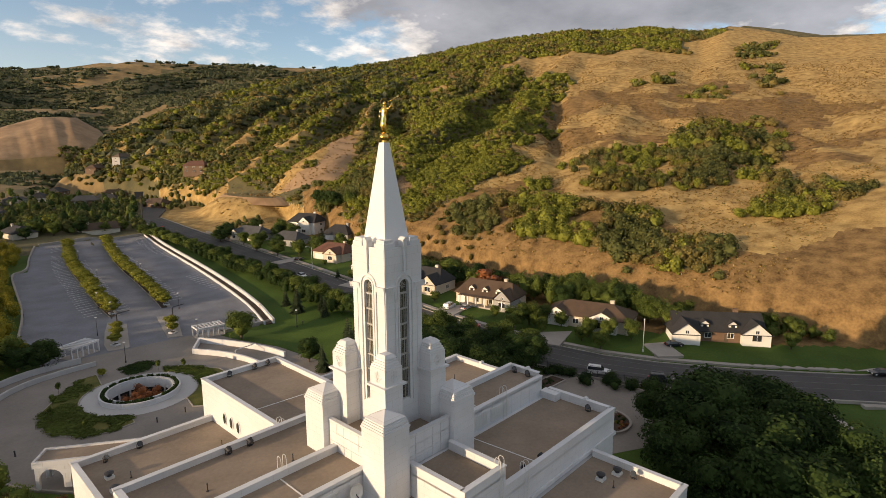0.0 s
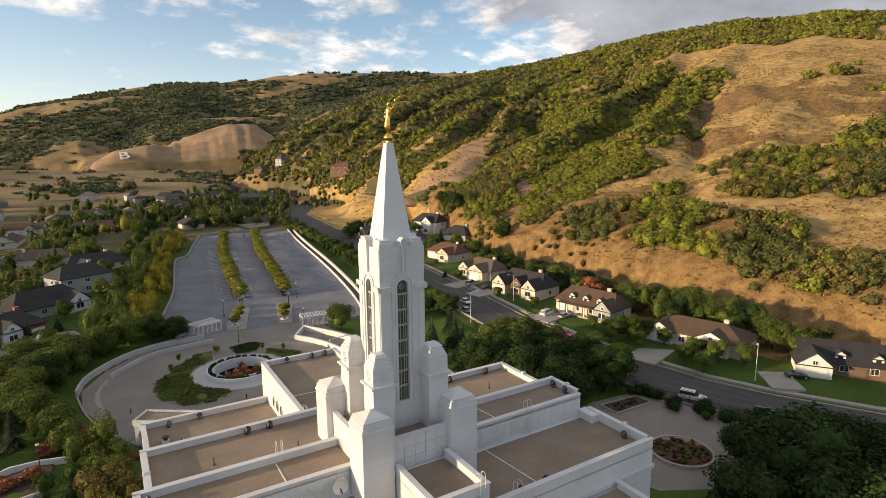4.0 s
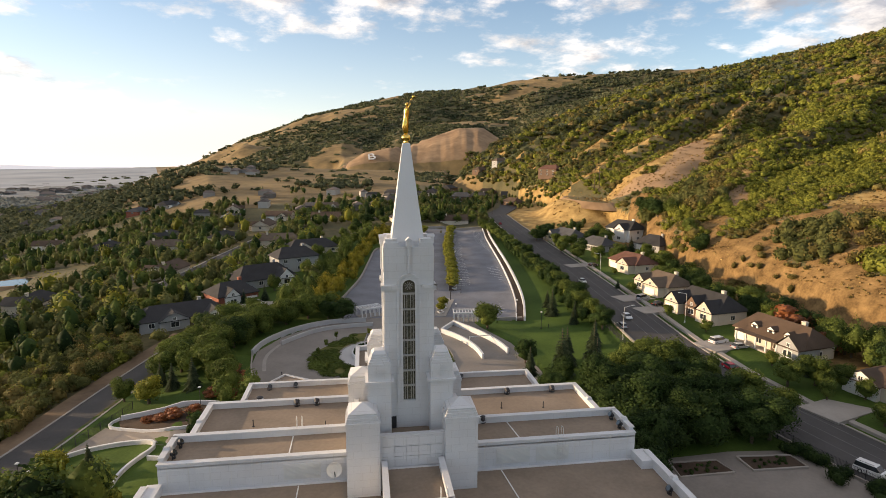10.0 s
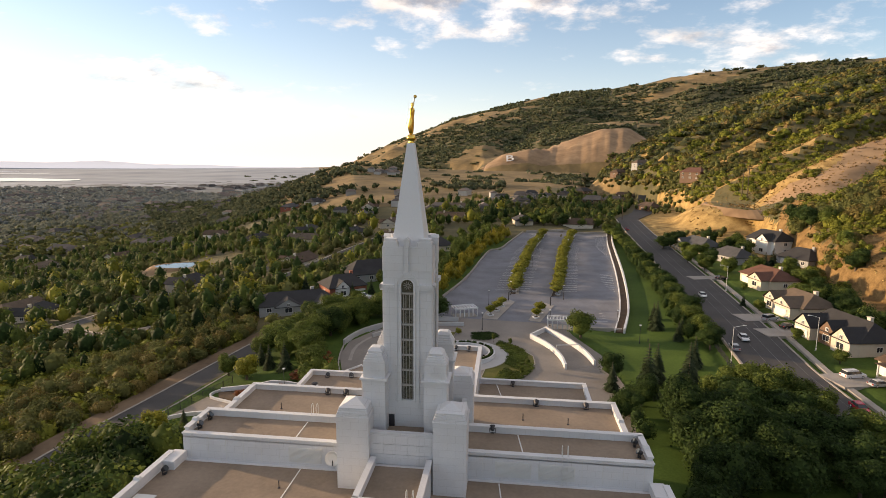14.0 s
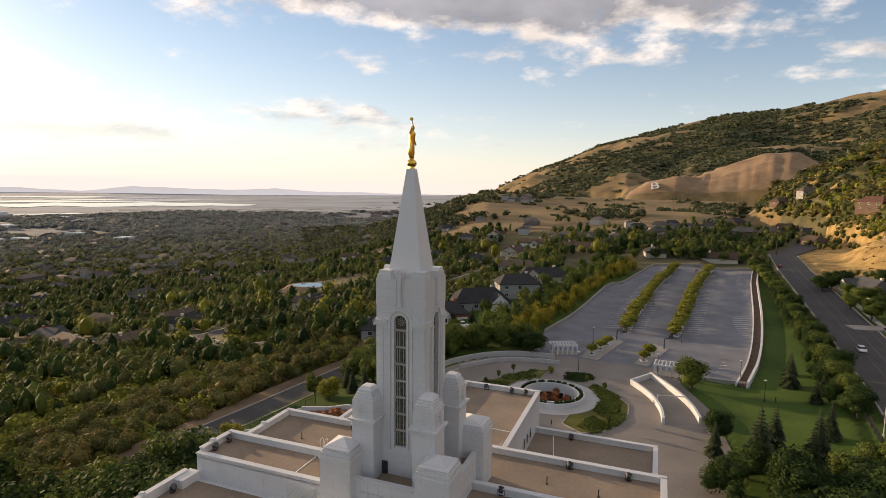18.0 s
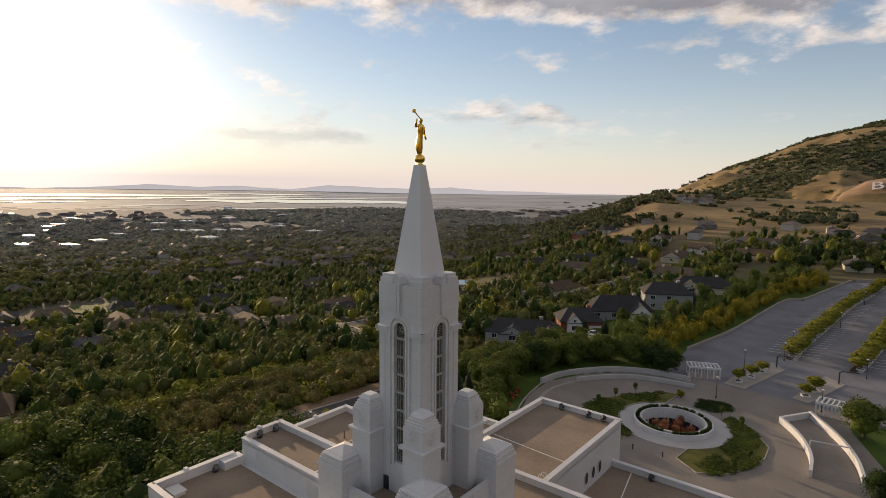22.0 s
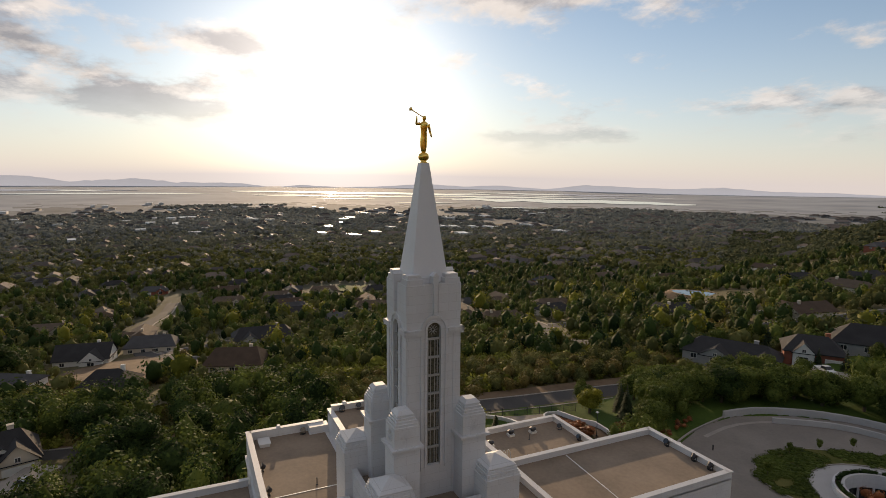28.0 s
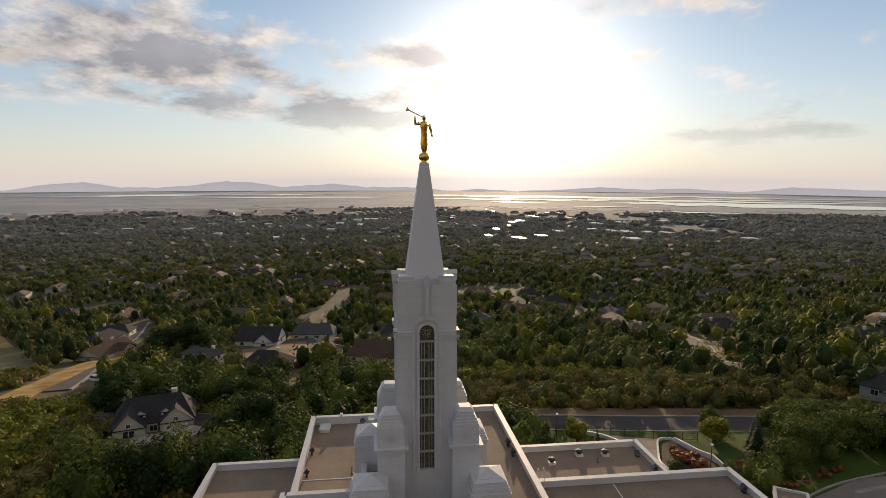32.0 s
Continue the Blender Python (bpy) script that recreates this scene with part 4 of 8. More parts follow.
def pergola(x, y, turn, L=7.5, D=4.5, H=2.5):
    ob = thing("pergola", at(x, y, 0, turn), "white flat-topped pergola on slim posts", "pergola", "pergolas by the car park")
    for px in np.linspace(-L / 2 + .2, L / 2 - .2, 6):
        for py in (-D / 2 + .2, D / 2 - .2):
            bm = bmesh.new()
            box(bm, px - .13, px + .13, py - .13, py + .13, 0, H)
            part("post", bm, STONE, ob)
    for y0 in (-D / 2, D / 2 - .4):
        bm = bmesh.new()
        box(bm, -L / 2, L / 2, y0, y0 + .4, H, H + .45)
        part("beam", bm, STONE, ob)
    for px in np.linspace(-L / 2, L / 2 - .25, 9):
        bm = bmesh.new()
        box(bm, px, px + .25, -D / 2 + .4, D / 2 - .4, H + .06, H + .4)
        part("rafter", bm, STONE, ob)
    bm = bmesh.new()
    box(bm, -L / 2, L / 2, -D / 2, D / 2, -.3, .12)
    part("plinth", bm, CONCRETE, ob)
    return ob


pergola(1.8, 131.2, 22)
pergola(34.8, 120.8, -8)


def bent_barrier(x, y, turn):
    """A dark square pole bent over a traffic lane."""
    ob = thing("height_bar", at(x, y, .1, turn), "dark bent metal pole reaching over the lane", "barrier", "bent poles of the car park")
    bm = bmesh.new()
    box(bm, -.14, .14, -.14, .14, -.2, 3.0)
    part("post", bm, DARKMETAL, ob)
    bm = bmesh.new()
    rod(bm, (-.02, 0, 2.95), (.55, 0, 3.25), .13, n=6)
    rod(bm, (.5, 0, 3.25), (4.0, 0, 3.25), .12, n=6)
    part("arm", bm, DARKMETAL, ob)
    bm = bmesh.new()
    box(bm, -.3, .3, -.3, .3, -.2, .12)
    part("foot", bm, CONCRETE, ob)


bent_barrier(18.6, 151.5, 15)
bent_barrier(34.4, 146, 15)


def lamp_post(x, y, h=5.0, arm=0.0, turn=0.0, label="slim dark lamp post with a small square head", up=0.0):
    ob = thing("lamp_post", at(x, y, up, turn), label, "lamp post", "lamp posts")
    bm = bmesh.new()
    lathe(bm, [(.17, -.3), (.17, .45), (.08, .6), (.055, h)], 8)
    part("pole", bm, DARKMETAL if not arm else METALW, ob)
    bm = bmesh.new()
    if arm:
        rod(bm, (0, 0, h - .05), (arm, 0, h + .45), .05)
        part("arm", bm, METALW, ob)
        bm = bmesh.new()
        box(bm, arm - .2, arm + .6, -.16, .16, h + .36, h + .54, .8)
        part("head", bm, METALW, ob, "flat grey lamp head")
    else:
        box(bm, -.26, .26, -.26, .26, h, h + .16, .8)
        rod(bm, (0, 0, h - .12), (0, 0, h), .1)
        part("head", bm, LAMP_WHITE, ob, "pale lamp head")
    return ob


for p in ((19.8, 160), (10.7, 145), (31.5, 121.3), (8.4, 115.5), (54.4, 122.9), (20.7, 176), (40.7, 155.4), (33, 215), (50.5, 215), (40.5, 265), (58, 265), (-73, -11), (57.3, 105.5), (-40, 62), (-66, 40)):
    lamp_post(*p)
for p, t in (((77.0, 87.3), 0), ((109.5, 10), 200), ((108.8, 168), 180), ((105.4, 98.2), 180)):
    lamp_post(*p, h=8.5, arm=2.2, turn=t, label="tall grey street lamp with a curved arm over the road")
for p in ((-.2, 73.7), (6, 73.9), (-24, 80), (60, 106), (47, 88)):
    ob = thing("bollard", at(*p), "short dark bollard light on paving", "bollard", "bollards")
    bm = bmesh.new()
    lathe(bm, [(.11, -.1), (.11, .8), (.14, .82), (.14, 1.0), (.05, 1.06)], 10)
    part("body", bm, DARKMETAL, ob)

# fence between the temple grounds and the street
def fence(line, group="fences"):
    pts = dense(line, 3.2)
    ob = thing("fence", at(*pts[0]), "dark metal picket fence on slim posts", "fence", group)
    inv = ob.matrix_basis.inverted()
    for i, p in enumerate(pts):
        q = inv @ Vector((p[0] * K, p[1] * K, G(*p)))
        bm = bmesh.new()
        box(bm, q.x - .05, q.x + .05, q.y - .05, q.y + .05, q.z - .3, q.z + 1.85)
        part("post", bm, DARKMETAL, ob)
        if i + 1 == len(pts):
            break
        r = inv @ Vector((pts[i + 1][0] * K, pts[i + 1][1] * K, G(*pts[i + 1])))
        bm = bmesh.new()
        for h in (.25, 1.55):
            rod(bm, q + Vector((0, 0, h)), r + Vector((0, 0, h)), .03, n=4)
        part("rail", bm, DARKMETAL, ob)
        bm = bmesh.new()
        for k in range(1, 14):
            s = q.lerp(r, k / 14)
            box(bm, s.x - .014, s.x + .014, s.y - .014, s.y + .014, s.z + .1, s.z + 1.7)
        tagged(part("picket_row", bm, DARKMETAL, ob), kind="stuff")
    return ob


fence([(92, -6), (86.2, 3), (82.3, 14), (79, 28), (75.5, 45), (74.2, 60), (74.5, 80), (77.5, 100), (80.5, 118)])
fence([(-70.5, 38), (-65.5, 52), (-61, 62), (-57.5, 71)])

# forecourt by the street with a round planter
slab("forecourt", [(47, 26), (66, 25), (77.4, 22.6), (82, 12), (82.5, -2.5), (72, -9), (60, -10), (50, -4), (47, 10)], PAVING, .04, "grey paved forecourt with kerbed planting beds", "forecourt", thick=.3)
for quad in ([(52.9, 24), (61.8, 22.7), (62.6, 18.5), (52.3, 19.5)], [(66.3, 22.8), (76.3, 20.8), (76.5, 16.8), (66.3, 18.2)]):
    strip("bed_kerb", np.array([quad[k % 4] for k in range(5)]), -.2, .2, -.2, .32, CONCRETE, "pale concrete kerb round a square bed", "kerb")
    ob = slab("planting_bed", quad, BED, .2, "square kerbed bed of dark mulch and low plants", "planting bed", kind="", thick=.4)
    qx, qy = np.array(quad).mean(0)
    c = _rng.uniform(-1, 1, (16, 2)) * (3.6, 1.5)
    c = np.stack([(qx + c[:, 0]) * K, (qy + c[:, 1]) * K, np.full(16, G(qx, qy) + .3)], 1)
    part("low_plants", foliage("low_plants", leaf_cloud(c, np.full((16, 3), .38), 40, np.full(16, .09), _rng), LEAF_DARK), None, ob, "low dark green plants")
rp = thing("round_bed", at(64.5, 1.2), "round kerbed flower bed with low dark plants", "planting bed")
ring_wall("kerb", 5.6, 6.1, -.2, .35, CONCRETE, rp)
ring_wall("soil", .02, 5.6, -.1, .2, BED, rp, "dark mulch")
_a, _r = _rng.uniform(0, 6.28318, 90), 5.2 * K * np.sqrt(_rng.uniform(0, 1, 90))
for nm, mt, sl in (("flower_patch", LEAF_RED, slice(0, 40)), ("low_foliage", LEAF_DARK, slice(40, 75)), ("ornamental_grass", LEAF_YELLOW, slice(75, 90))):
    c = np.stack([_r * np.cos(_a), _r * np.sin(_a), np.full(90, .35)], 1)[sl]
    tagged(part(nm, foliage(nm, leaf_cloud(c, np.full((len(c), 3), .42), 40, np.full(len(c), .1), _rng), mt), None, rp), kind="stuff")
for x, y in ((79, 13), (81, 6.5), (83, 2), (84, 8.5), (80, 17.5), (78, 21.5), (86, -1)):
    ob = thing("shrub", at(x, y), "rounded dark green shrub beside the fence", "shrub", "shrubs by the forecourt")
    c = _rng.normal(size=(5, 3)) * (.7, .7, .1) + (0, 0, .7)
    part("crown", foliage("crown", leaf_cloud(c * 1.25, np.full((5, 3), 1.35), 320, np.full(5, .12), _rng), LEAF_DARK), None, ob)
strip("garden_path", dense([(104, -22), (103.4, -32), (99, -38.5), (94.6, -41.5), (86, -48)]), -.9, .9, -.3, .06, CONCRETE, "pale concrete path across the dark lawn", "path")
strip("forecourt_wall", dense([(81.8, 8.8), (83, 3), (83.2, -3)]), -.25, .25, -.3, .6, CONCRETE, "low pale wall edging the forecourt", "wall")

# covered entrance on the north-west
porch = thing("entrance_porch", pose(-13.3 * K, 57.6 * K, 0, 0, 0, -36), "low white arched entrance porch with a flat roof", "porch")
bm = bmesh.new()
box(bm, -10.3, 10.3, -1.9, 1.9, 3.9, 4.2)
part("roof", bm, ROOFING, porch, "tan flat roof")
bm = bmesh.new()
for x0, x1, y0, y1 in ((-10.6, 10.6, -2.2, -1.85), (-10.6, 10.6, 1.85, 2.2), (-10.6, -10.25, -1.85, 1.85), (10.25, 10.6, -1.85, 1.85)):
    box(bm, x0, x1, y0, y1, 3.5, 4.5)
part("parapet", bm, STONE, porch)


def arcade(n, w, h, y, thick=.5):
    """A wall of n open arches, w wide each, along x."""
    bm = bmesh.new()
    for i in range(n):
        cx = (i - (n - 1) / 2) * w
        r = w * .38
        sp = h - r - .45
        out = [(cx - w / 2, 0), (cx - r, 0), (cx - r, sp)] + [(cx - r * math.cos(a), sp + r * math.sin(a)) for a in np.linspace(.3, math.pi - .3, 7)] + [(cx + r, sp), (cx + r, 0), (cx + w / 2, 0), (cx + w / 2, h), (cx - w / 2, h)]
        f = bm.faces.new([bm.verts.new((px, y, pz)) for px, pz in out])
        e = bmesh.ops.extrude_face_region(bm, geom=[f])
        for q in e["geom"]:
            if isinstance(q, bmesh.types.BMVert):
                q.co.y += thick
    bmesh.ops.recalc_face_normals(bm, faces=bm.faces[:])
    return bm


for m in (pose(0, 0, 0), pose(0, 0, 0, 0, 0, 180)):
    part("arcade", arcade(5, 4.15, 3.6, -2.1, .4), STONE, porch, "wall of open arches", m=m)
part("arcade", arcade(1, 3.3, 3.6, -10.45, .4), STONE, porch, m=pose(0, 0, 0, 0, 0, -90))

# west gate court, walled bed and the road below
W_ROAD = dense([(-112, -80), (-96, -40), (-85, -5), (-78.5, 22), (-74.5, 45), (-70, 64), (-66, 84), (-61.5, 104), (-55, 126)])
strip("west_road", W_ROAD, -4.2, 4.2, -.4, .1, ASPHALT, "narrow asphalt road below the temple", "road")
strip("kerb_lower", W_ROAD, -4.7, -4.2, -.3, .22, CONCRETE, "pale concrete kerb along the lower road", "kerb")
strip("verge", W_ROAD, -9.6, -4.7, -.6, .09, DIRT, "bare sandy verge beside the road", "verge")
strip("kerb_upper", W_ROAD, 4.2, 4.7, -.3, .22, CONCRETE, "pale concrete kerb along the lower road", "kerb")
slab("gate_court", [(-67, 47), (-60.5, 63), (-57.7, 61), (-51, 57.2), (-44.2, 53.5), (-39, 54.5), (-38, 46), (-44.5, 48), (-50, 52.6), (-55.4, 53.4), (-63.1, 53)], PAVING, .05, "brown paved court inside the west gate", "court", thick=.3)
slab("planting_bed", [(-58.5, 65), (-57, 62), (-51, 58.2), (-44.2, 54.5), (-39, 55.5), (-38, 65), (-42.2, 65.2), (-51.5, 65.4)], BED, .25, "walled bed of russet shrubs", "planting bed", kind="")
strip("bed_wall", dense([(-58.5, 66), (-60.2, 64.4), (-59.5, 62.2), (-57.5, 60.9), (-51, 57.4), (-44.2, 53.7), (-39.5, 54.6)], 1.5), -.2, .2, -.5, .55, STONE, "curved white retaining wall of the bed", "wall")
strip("bed_wall", dense([(-58, 65.4), (-51.5, 65.8), (-42.2, 65.8), (-36, 64)]), -.2, .2, -.5, 1.1, STONE, "white wall above the russet shrubs", "wall")
strip("bed_wall", dense([(-68, 46), (-63.1, 52.4), (-55.4, 53), (-49.8, 52.2), (-46, 49.6), (-45.2, 46.4), (-47.3, 44.6), (-49.4, 40.5), (-49.4, 36)], 1.5), -.25, .25, -.5, .75, STONE, "curved white wall round a lawn wedge", "wall")
strip("terrace_wall", dense([(-45.4, 43), (-41, 41), (-37, 40)]), -.2, .2, -.5, .8, STONE, "stepped white terrace wall", "wall")

# ---- the temple ----
temple = thing("temple", pose(0, 0, 0, 0, 0, TURN), "white granite temple with stepped flat roofs and one tall central tower", "temple")
T = pose(0, 0, 0, 0, 0, TURN)


def ub(bm, x0, x1, y0, y1, z0, z1, top=1.0):
    """A box in fitted units."""
    return box(bm, x0 * K, x1 * K, y0 * K, y1 * K, zz(z0), zz(z1), top)


def tier(x0, x1, y0, y1, roof, top, base=-10.4, sides="NSEW", low=None, thick=.55):
    """A flat-roofed wing: wall block, roof sheet, and a parapet with coping on the sides named. low: (sides, top) of lower parapets."""
    bm = bmesh.new()
    ub(bm, x0, x1, y0, y1, base, roof)
    part("wall", bm, STONE, temple)
    bm = bmesh.new()
    e = thick
    ub(bm, x0 + e, x1 - e, y0 + e, y1 - e, roof - .1, roof + .06)
    part("roof", bm, ROOFING, temple, "tan gravelled flat roof")
    for s in sides:
        t = low[1] if low and s in low[0] else top
        r = {"S": (x0, x1, y0, y0 + e), "N": (x0, x1, y1 - e, y1), "W": (x0, x0 + e, y0 + e, y1 - e), "E": (x1 - e, x1, y0 + e, y1 - e)}[s]
        bm = bmesh.new()
        ub(bm, *r, roof - .2, t - .16)
        part("parapet", bm, STONE, temple)
        bm = bmesh.new()
        o = .09
        ub(bm, r[0] - o, r[1] + o, r[2] - o, r[3] + o, t - .16, t)
        part("coping", bm, STONE, temple, "smooth white coping stone")


tier(-28.4, 28.4, -3.5, 2.6, 11.5, 12.45, low=("S", 11.95))
tier(-27.2, 27.2, 2.6, 13.6, 10.6, 11.5, sides="NEW")
tier(-26.4, 26.4, 13.6, 36.4, 3.9, 4.9, sides="NEW")
tier(-6.9, 6.9, 13.65, 39.0, 9.4, 10.3, sides="NSEW")
tier(-30.0, 30.0, -15.0, -3.5, 8.45, 9.75, sides="SEW")
tier(-23.3, 23.3, -28.0, -15.0, 5.3, 6.3, sides="SEW")
tier(-3.45, 3.45, -15.2, -6.55, 11.35, 12.5, base=8.4, sides="SEW", thick=.5)
# the string course round the low southern wing
bm = bmesh.new()
for x0, x1, y0, y1 in ((-30.25, 30.25, -15.25, -15.0), (-30.25, -30.0, -15, -3.5), (30.0, 30.25, -15, -3.5)):
    ub(bm, x0, x1, y0, y1, 5.6, 6.1)
part("string_course", bm, STONE, temple, "projecting white string course")
# recessed corner returns at the wing ends
for sx in (-1, 1):
    bm = bmesh.new()
    a, b = sorted((sx * 28.0, sx * 29.6))
    ub(bm, a, b, -6.3, -3.5, 8.4, 9.6)
    part("corner_return", bm, STONE, temple)
    for y, z in ((-1.0, 12.45), (-10.5, 9.75), (7.5, 11.5)):
        bm = bmesh.new()
        x = sx * (28.1 if y > -5 and y < 3 else 29.7 if y < -5 else 26.9)
        ub(bm, x - .42, x + .42, y - .28, y + .28, z - .02, z + .34, .7)
        part("parapet_cap", bm, STONE, temple, "small raised stone block on the parapet")

# panel joints and louvres on the south face of the middle wing
for sx in (-1, 1):
    for i in range(9):
        bm = bmesh.new()
        x = sx * (9 + i * 2.3)
        ub(bm, x - .03, x + .03, -3.53, -3.49, 8.5, 11.8)
        part("panel_joint", bm, METALW, temple)
    for j in range(2 if sx > 0 else 1):
        louvre = part("louvre", (lambda b: (ub(b, sx * (12.6 + 5.0 * j) - 2.1, sx * (12.6 + 5.0 * j) + 2.1, -3.56, -3.49, 9.0, 10.9), b)[1])(bmesh.new()), METALW, temple, "white louvred vent panel")
        for k in range(12):
            bm = bmesh.new()
            cx = sx * (12.6 + 5.0 * j)
            v = ub(bm, cx - 2.0, cx + 2.0, -3.62, -3.55, 9.08 + k * .15, 9.14 + k * .15)
            part("slat", bm, METALW, louvre)

# oval windows in the west wall of the north wing
for sx in (-1, 1):
    for i in range(3):
        y = 26.8 + i * 2.2
        bm = bmesh.new()
        vs = [bm.verts.new((sx * 6.93 * K, (y + .62 * math.cos(a)) * K, zz(5.9 + 1.05 * math.sin(a)))) for a in np.linspace(0, 6.2832, 21)[:-1]]
        f = bm.faces.new(vs)
        e = bmesh.ops.extrude_face_region(bm, geom=[f])
        for q in e["geom"]:
            if isinstance(q, bmesh.types.BMVert):
                q.co.x += sx * .07
        bmesh.ops.recalc_face_normals(bm, faces=bm.faces[:])
        win = part("oval_window", bm, STONE, temple, "oval window with a white surround")
        bm = bmesh.new()
        vs = [bm.verts.new((sx * 6.93 * K + sx * .085, (y + .46 * math.cos(a)) * K, zz(5.9 + .86 * math.sin(a)))) for a in np.linspace(0, 6.2832, 21)[:-1]]
        f = bm.faces.new(vs if sx > 0 else vs[::-1])
        part("pane", bm, DARK_GLASS, win, "dark glass")

# ---- the tower ----
core_w, floor_z = 6.5, 14.2
bm = bmesh.new()
ub(bm, -core_w, core_w, -core_w, core_w, 8.4, floor_z)
part("tower_base", bm, STONE, temple)
bm = bmesh.new()
ub(bm, -core_w + .45, core_w - .45, -core_w + .45, core_w - .45, floor_z - .1, floor_z + .05)
part("tower_deck", bm, ROOFING, temple, "dark membrane deck at the tower's foot")
for a in range(4):
    q = pose(0, 0, 0, 0, 0, 90 * a)
    bm = bmesh.new()
    ub(bm, -3.7, 3.7, -core_w - .05, -core_w + .4, floor_z - .3, 15.1)
    part("base_parapet", bm, STONE, temple, m=q)
    bm = bmesh.new()
    ub(bm, -3.7, 3.7, -core_w - .12, -core_w + .46, 15.1, 15.3)
    part("coping", bm, STONE, temple, m=q)
    # squared stone facing, course by course
    for i in range(5):
        for j in range(3):
            bm = bmesh.new()
            ub(bm, -3.4 + i * 1.37, -3.4 + i * 1.37 + 1.32, -core_w - .1, -core_w - .04, 11.5 + j * 1.2, 11.5 + j * 1.2 + 1.15)
            part("stone_panel", bm, STONE, temple, m=q)


def stepped_pier(cx, cy, half, z0, steps, cap):
    """A square pier that draws in towards the top by steps (level, half width), under a low pyramid."""
    bm = bmesh.new()
    prof = [(z0, half), (steps[0][0], half)]
    for (za, h), (zb, _) in zip(steps, steps[1:] + [(cap[0], 0)]):
        prof += [(za + .001, h), (zb, h)]
    h = steps[-1][1] + .06
    prof += [(cap[0] + .001, h), (cap[1], h * (.03 if cap[2] else .62))]
    rings = [[bm.verts.new(((cx + sx * h) * K, (cy + sy * h) * K, zz(z))) for sx, sy in ((-1, -1), (1, -1), (1, 1), (-1, 1))] for z, h in prof]
    for a, b in zip(rings, rings[1:]):
        for i in range(4):
            j = (i + 1) % 4
            bm.faces.new((a[i], a[j], b[j], b[i]))
    bm.faces.new(rings[-1])
    return bm


for sx in (-1, 1):
    for sy in (-1, 1):
        part("corner_pier", stepped_pier(sx * 5.5, sy * 5.5, 1.85, 8.4, [(17.0, 1.93), (17.25, 1.84), (17.5, 1.75), (17.75, 1.66), (18.0, 1.55)], (18.2, 18.95, True)), STONE, temple, "square white pier with a stepped pyramid cap")
        but = part("buttress", stepped_pier(sx * 3.55, sy * 3.55, 1.3, floor_z, [(20.62, 1.42), (20.74, 1.62), (20.98, 1.26), (22.95, 1.17), (23.2, 1.06), (23.45, .94), (23.72, .80)], (23.98, 24.35, False)), STONE, temple, "white buttress with stepped cap and sun relief")
        # rayed relief on the two outer faces
        for ax in (0, 1):
            bm = bmesh.new()
            for k in range(16):
                a = 6.28318 * k / 16
                for r0, r1 in ((.16, .34), (.42, .68)):
                    p = [(math.cos(a + s) * r, math.sin(a + s) * r) for r, s in ((r0, -.09), (r1, -.07), (r1, .07), (r0, .09))]
                    vs = []
                    for d in (1.24, 1.31):
                        for u_, w_ in p:
                            c = (sx * (3.55 + d), sy * 3.55 + u_) if ax == 0 else (sx * 3.55 + u_, sy * (3.55 + d))
                            vs.append(bm.verts.new((c[0] * K, c[1] * K, zz(21.95 + w_))))
                    for f in ((0, 1, 2, 3), (4, 5, 6, 7), (0, 1, 5, 4), (1, 2, 6, 5), (2, 3, 7, 6), (3, 0, 4, 7)):
                        bm.faces.new([vs[i] for i in f])
            bmesh.ops.recalc_face_normals(bm, faces=bm.faces[:])
            part("sun_relief", bm, STONE, but, "carved rayed sun")

H0 = 2.85


def tower_face(bm):
    """One face of the shaft with its tall arched opening cut through, seen from the south; 0.5 thick."""
    n = 10
    w, spring, foot = .72, 31.45, 17.6
    arch = [(w * math.cos(a), spring + w * math.sin(a)) for a in np.linspace(0, math.pi, n)]
    inner = [(w, foot)] + arch + [(-w, foot)]
    x, t, b = H0, 36.0, 14.0
    outer = [(x, foot)] + [(x, spring), (x, 32.6), (x, 33.8), (x, 35), (x, t)] + [(-x, t), (-x, 35), (-x, 33.8), (-x, 32.6), (-x, spring)][:n - 5] + [(-x, foot)]
    V = {}
    for key, ring in (("i", inner), ("o", outer)):
        for d in (0, 1):
            V[key, d] = [bm.verts.new((px * K, (-H0 + .55 * d * .8) * K, zz(pz))) for px, pz in ring]
    for i in range(len(inner) - 1):
        bm.faces.new((V["o", 0][i], V["o", 0][i + 1], V["i", 0][i + 1], V["i", 0][i]))
        bm.faces.new((V["i", 0][i], V["i", 0][i + 1], V["i", 1][i + 1], V["i", 1][i]))
    lo = [bm.verts.new((px * K, -H0 * K, zz(b))) for px in (x, -x)]
    bm.faces.new((V["o", 0][0], V["i", 0][0], V["i", 0][-1], V["o", 0][-1], lo[1], lo[0]))
    bm.faces.new((V["i", 0][0], V["i", 1][0], V["i", 1][-1], V["i", 0][-1]))
    bmesh.ops.recalc_face_normals(bm, faces=bm.faces[:])


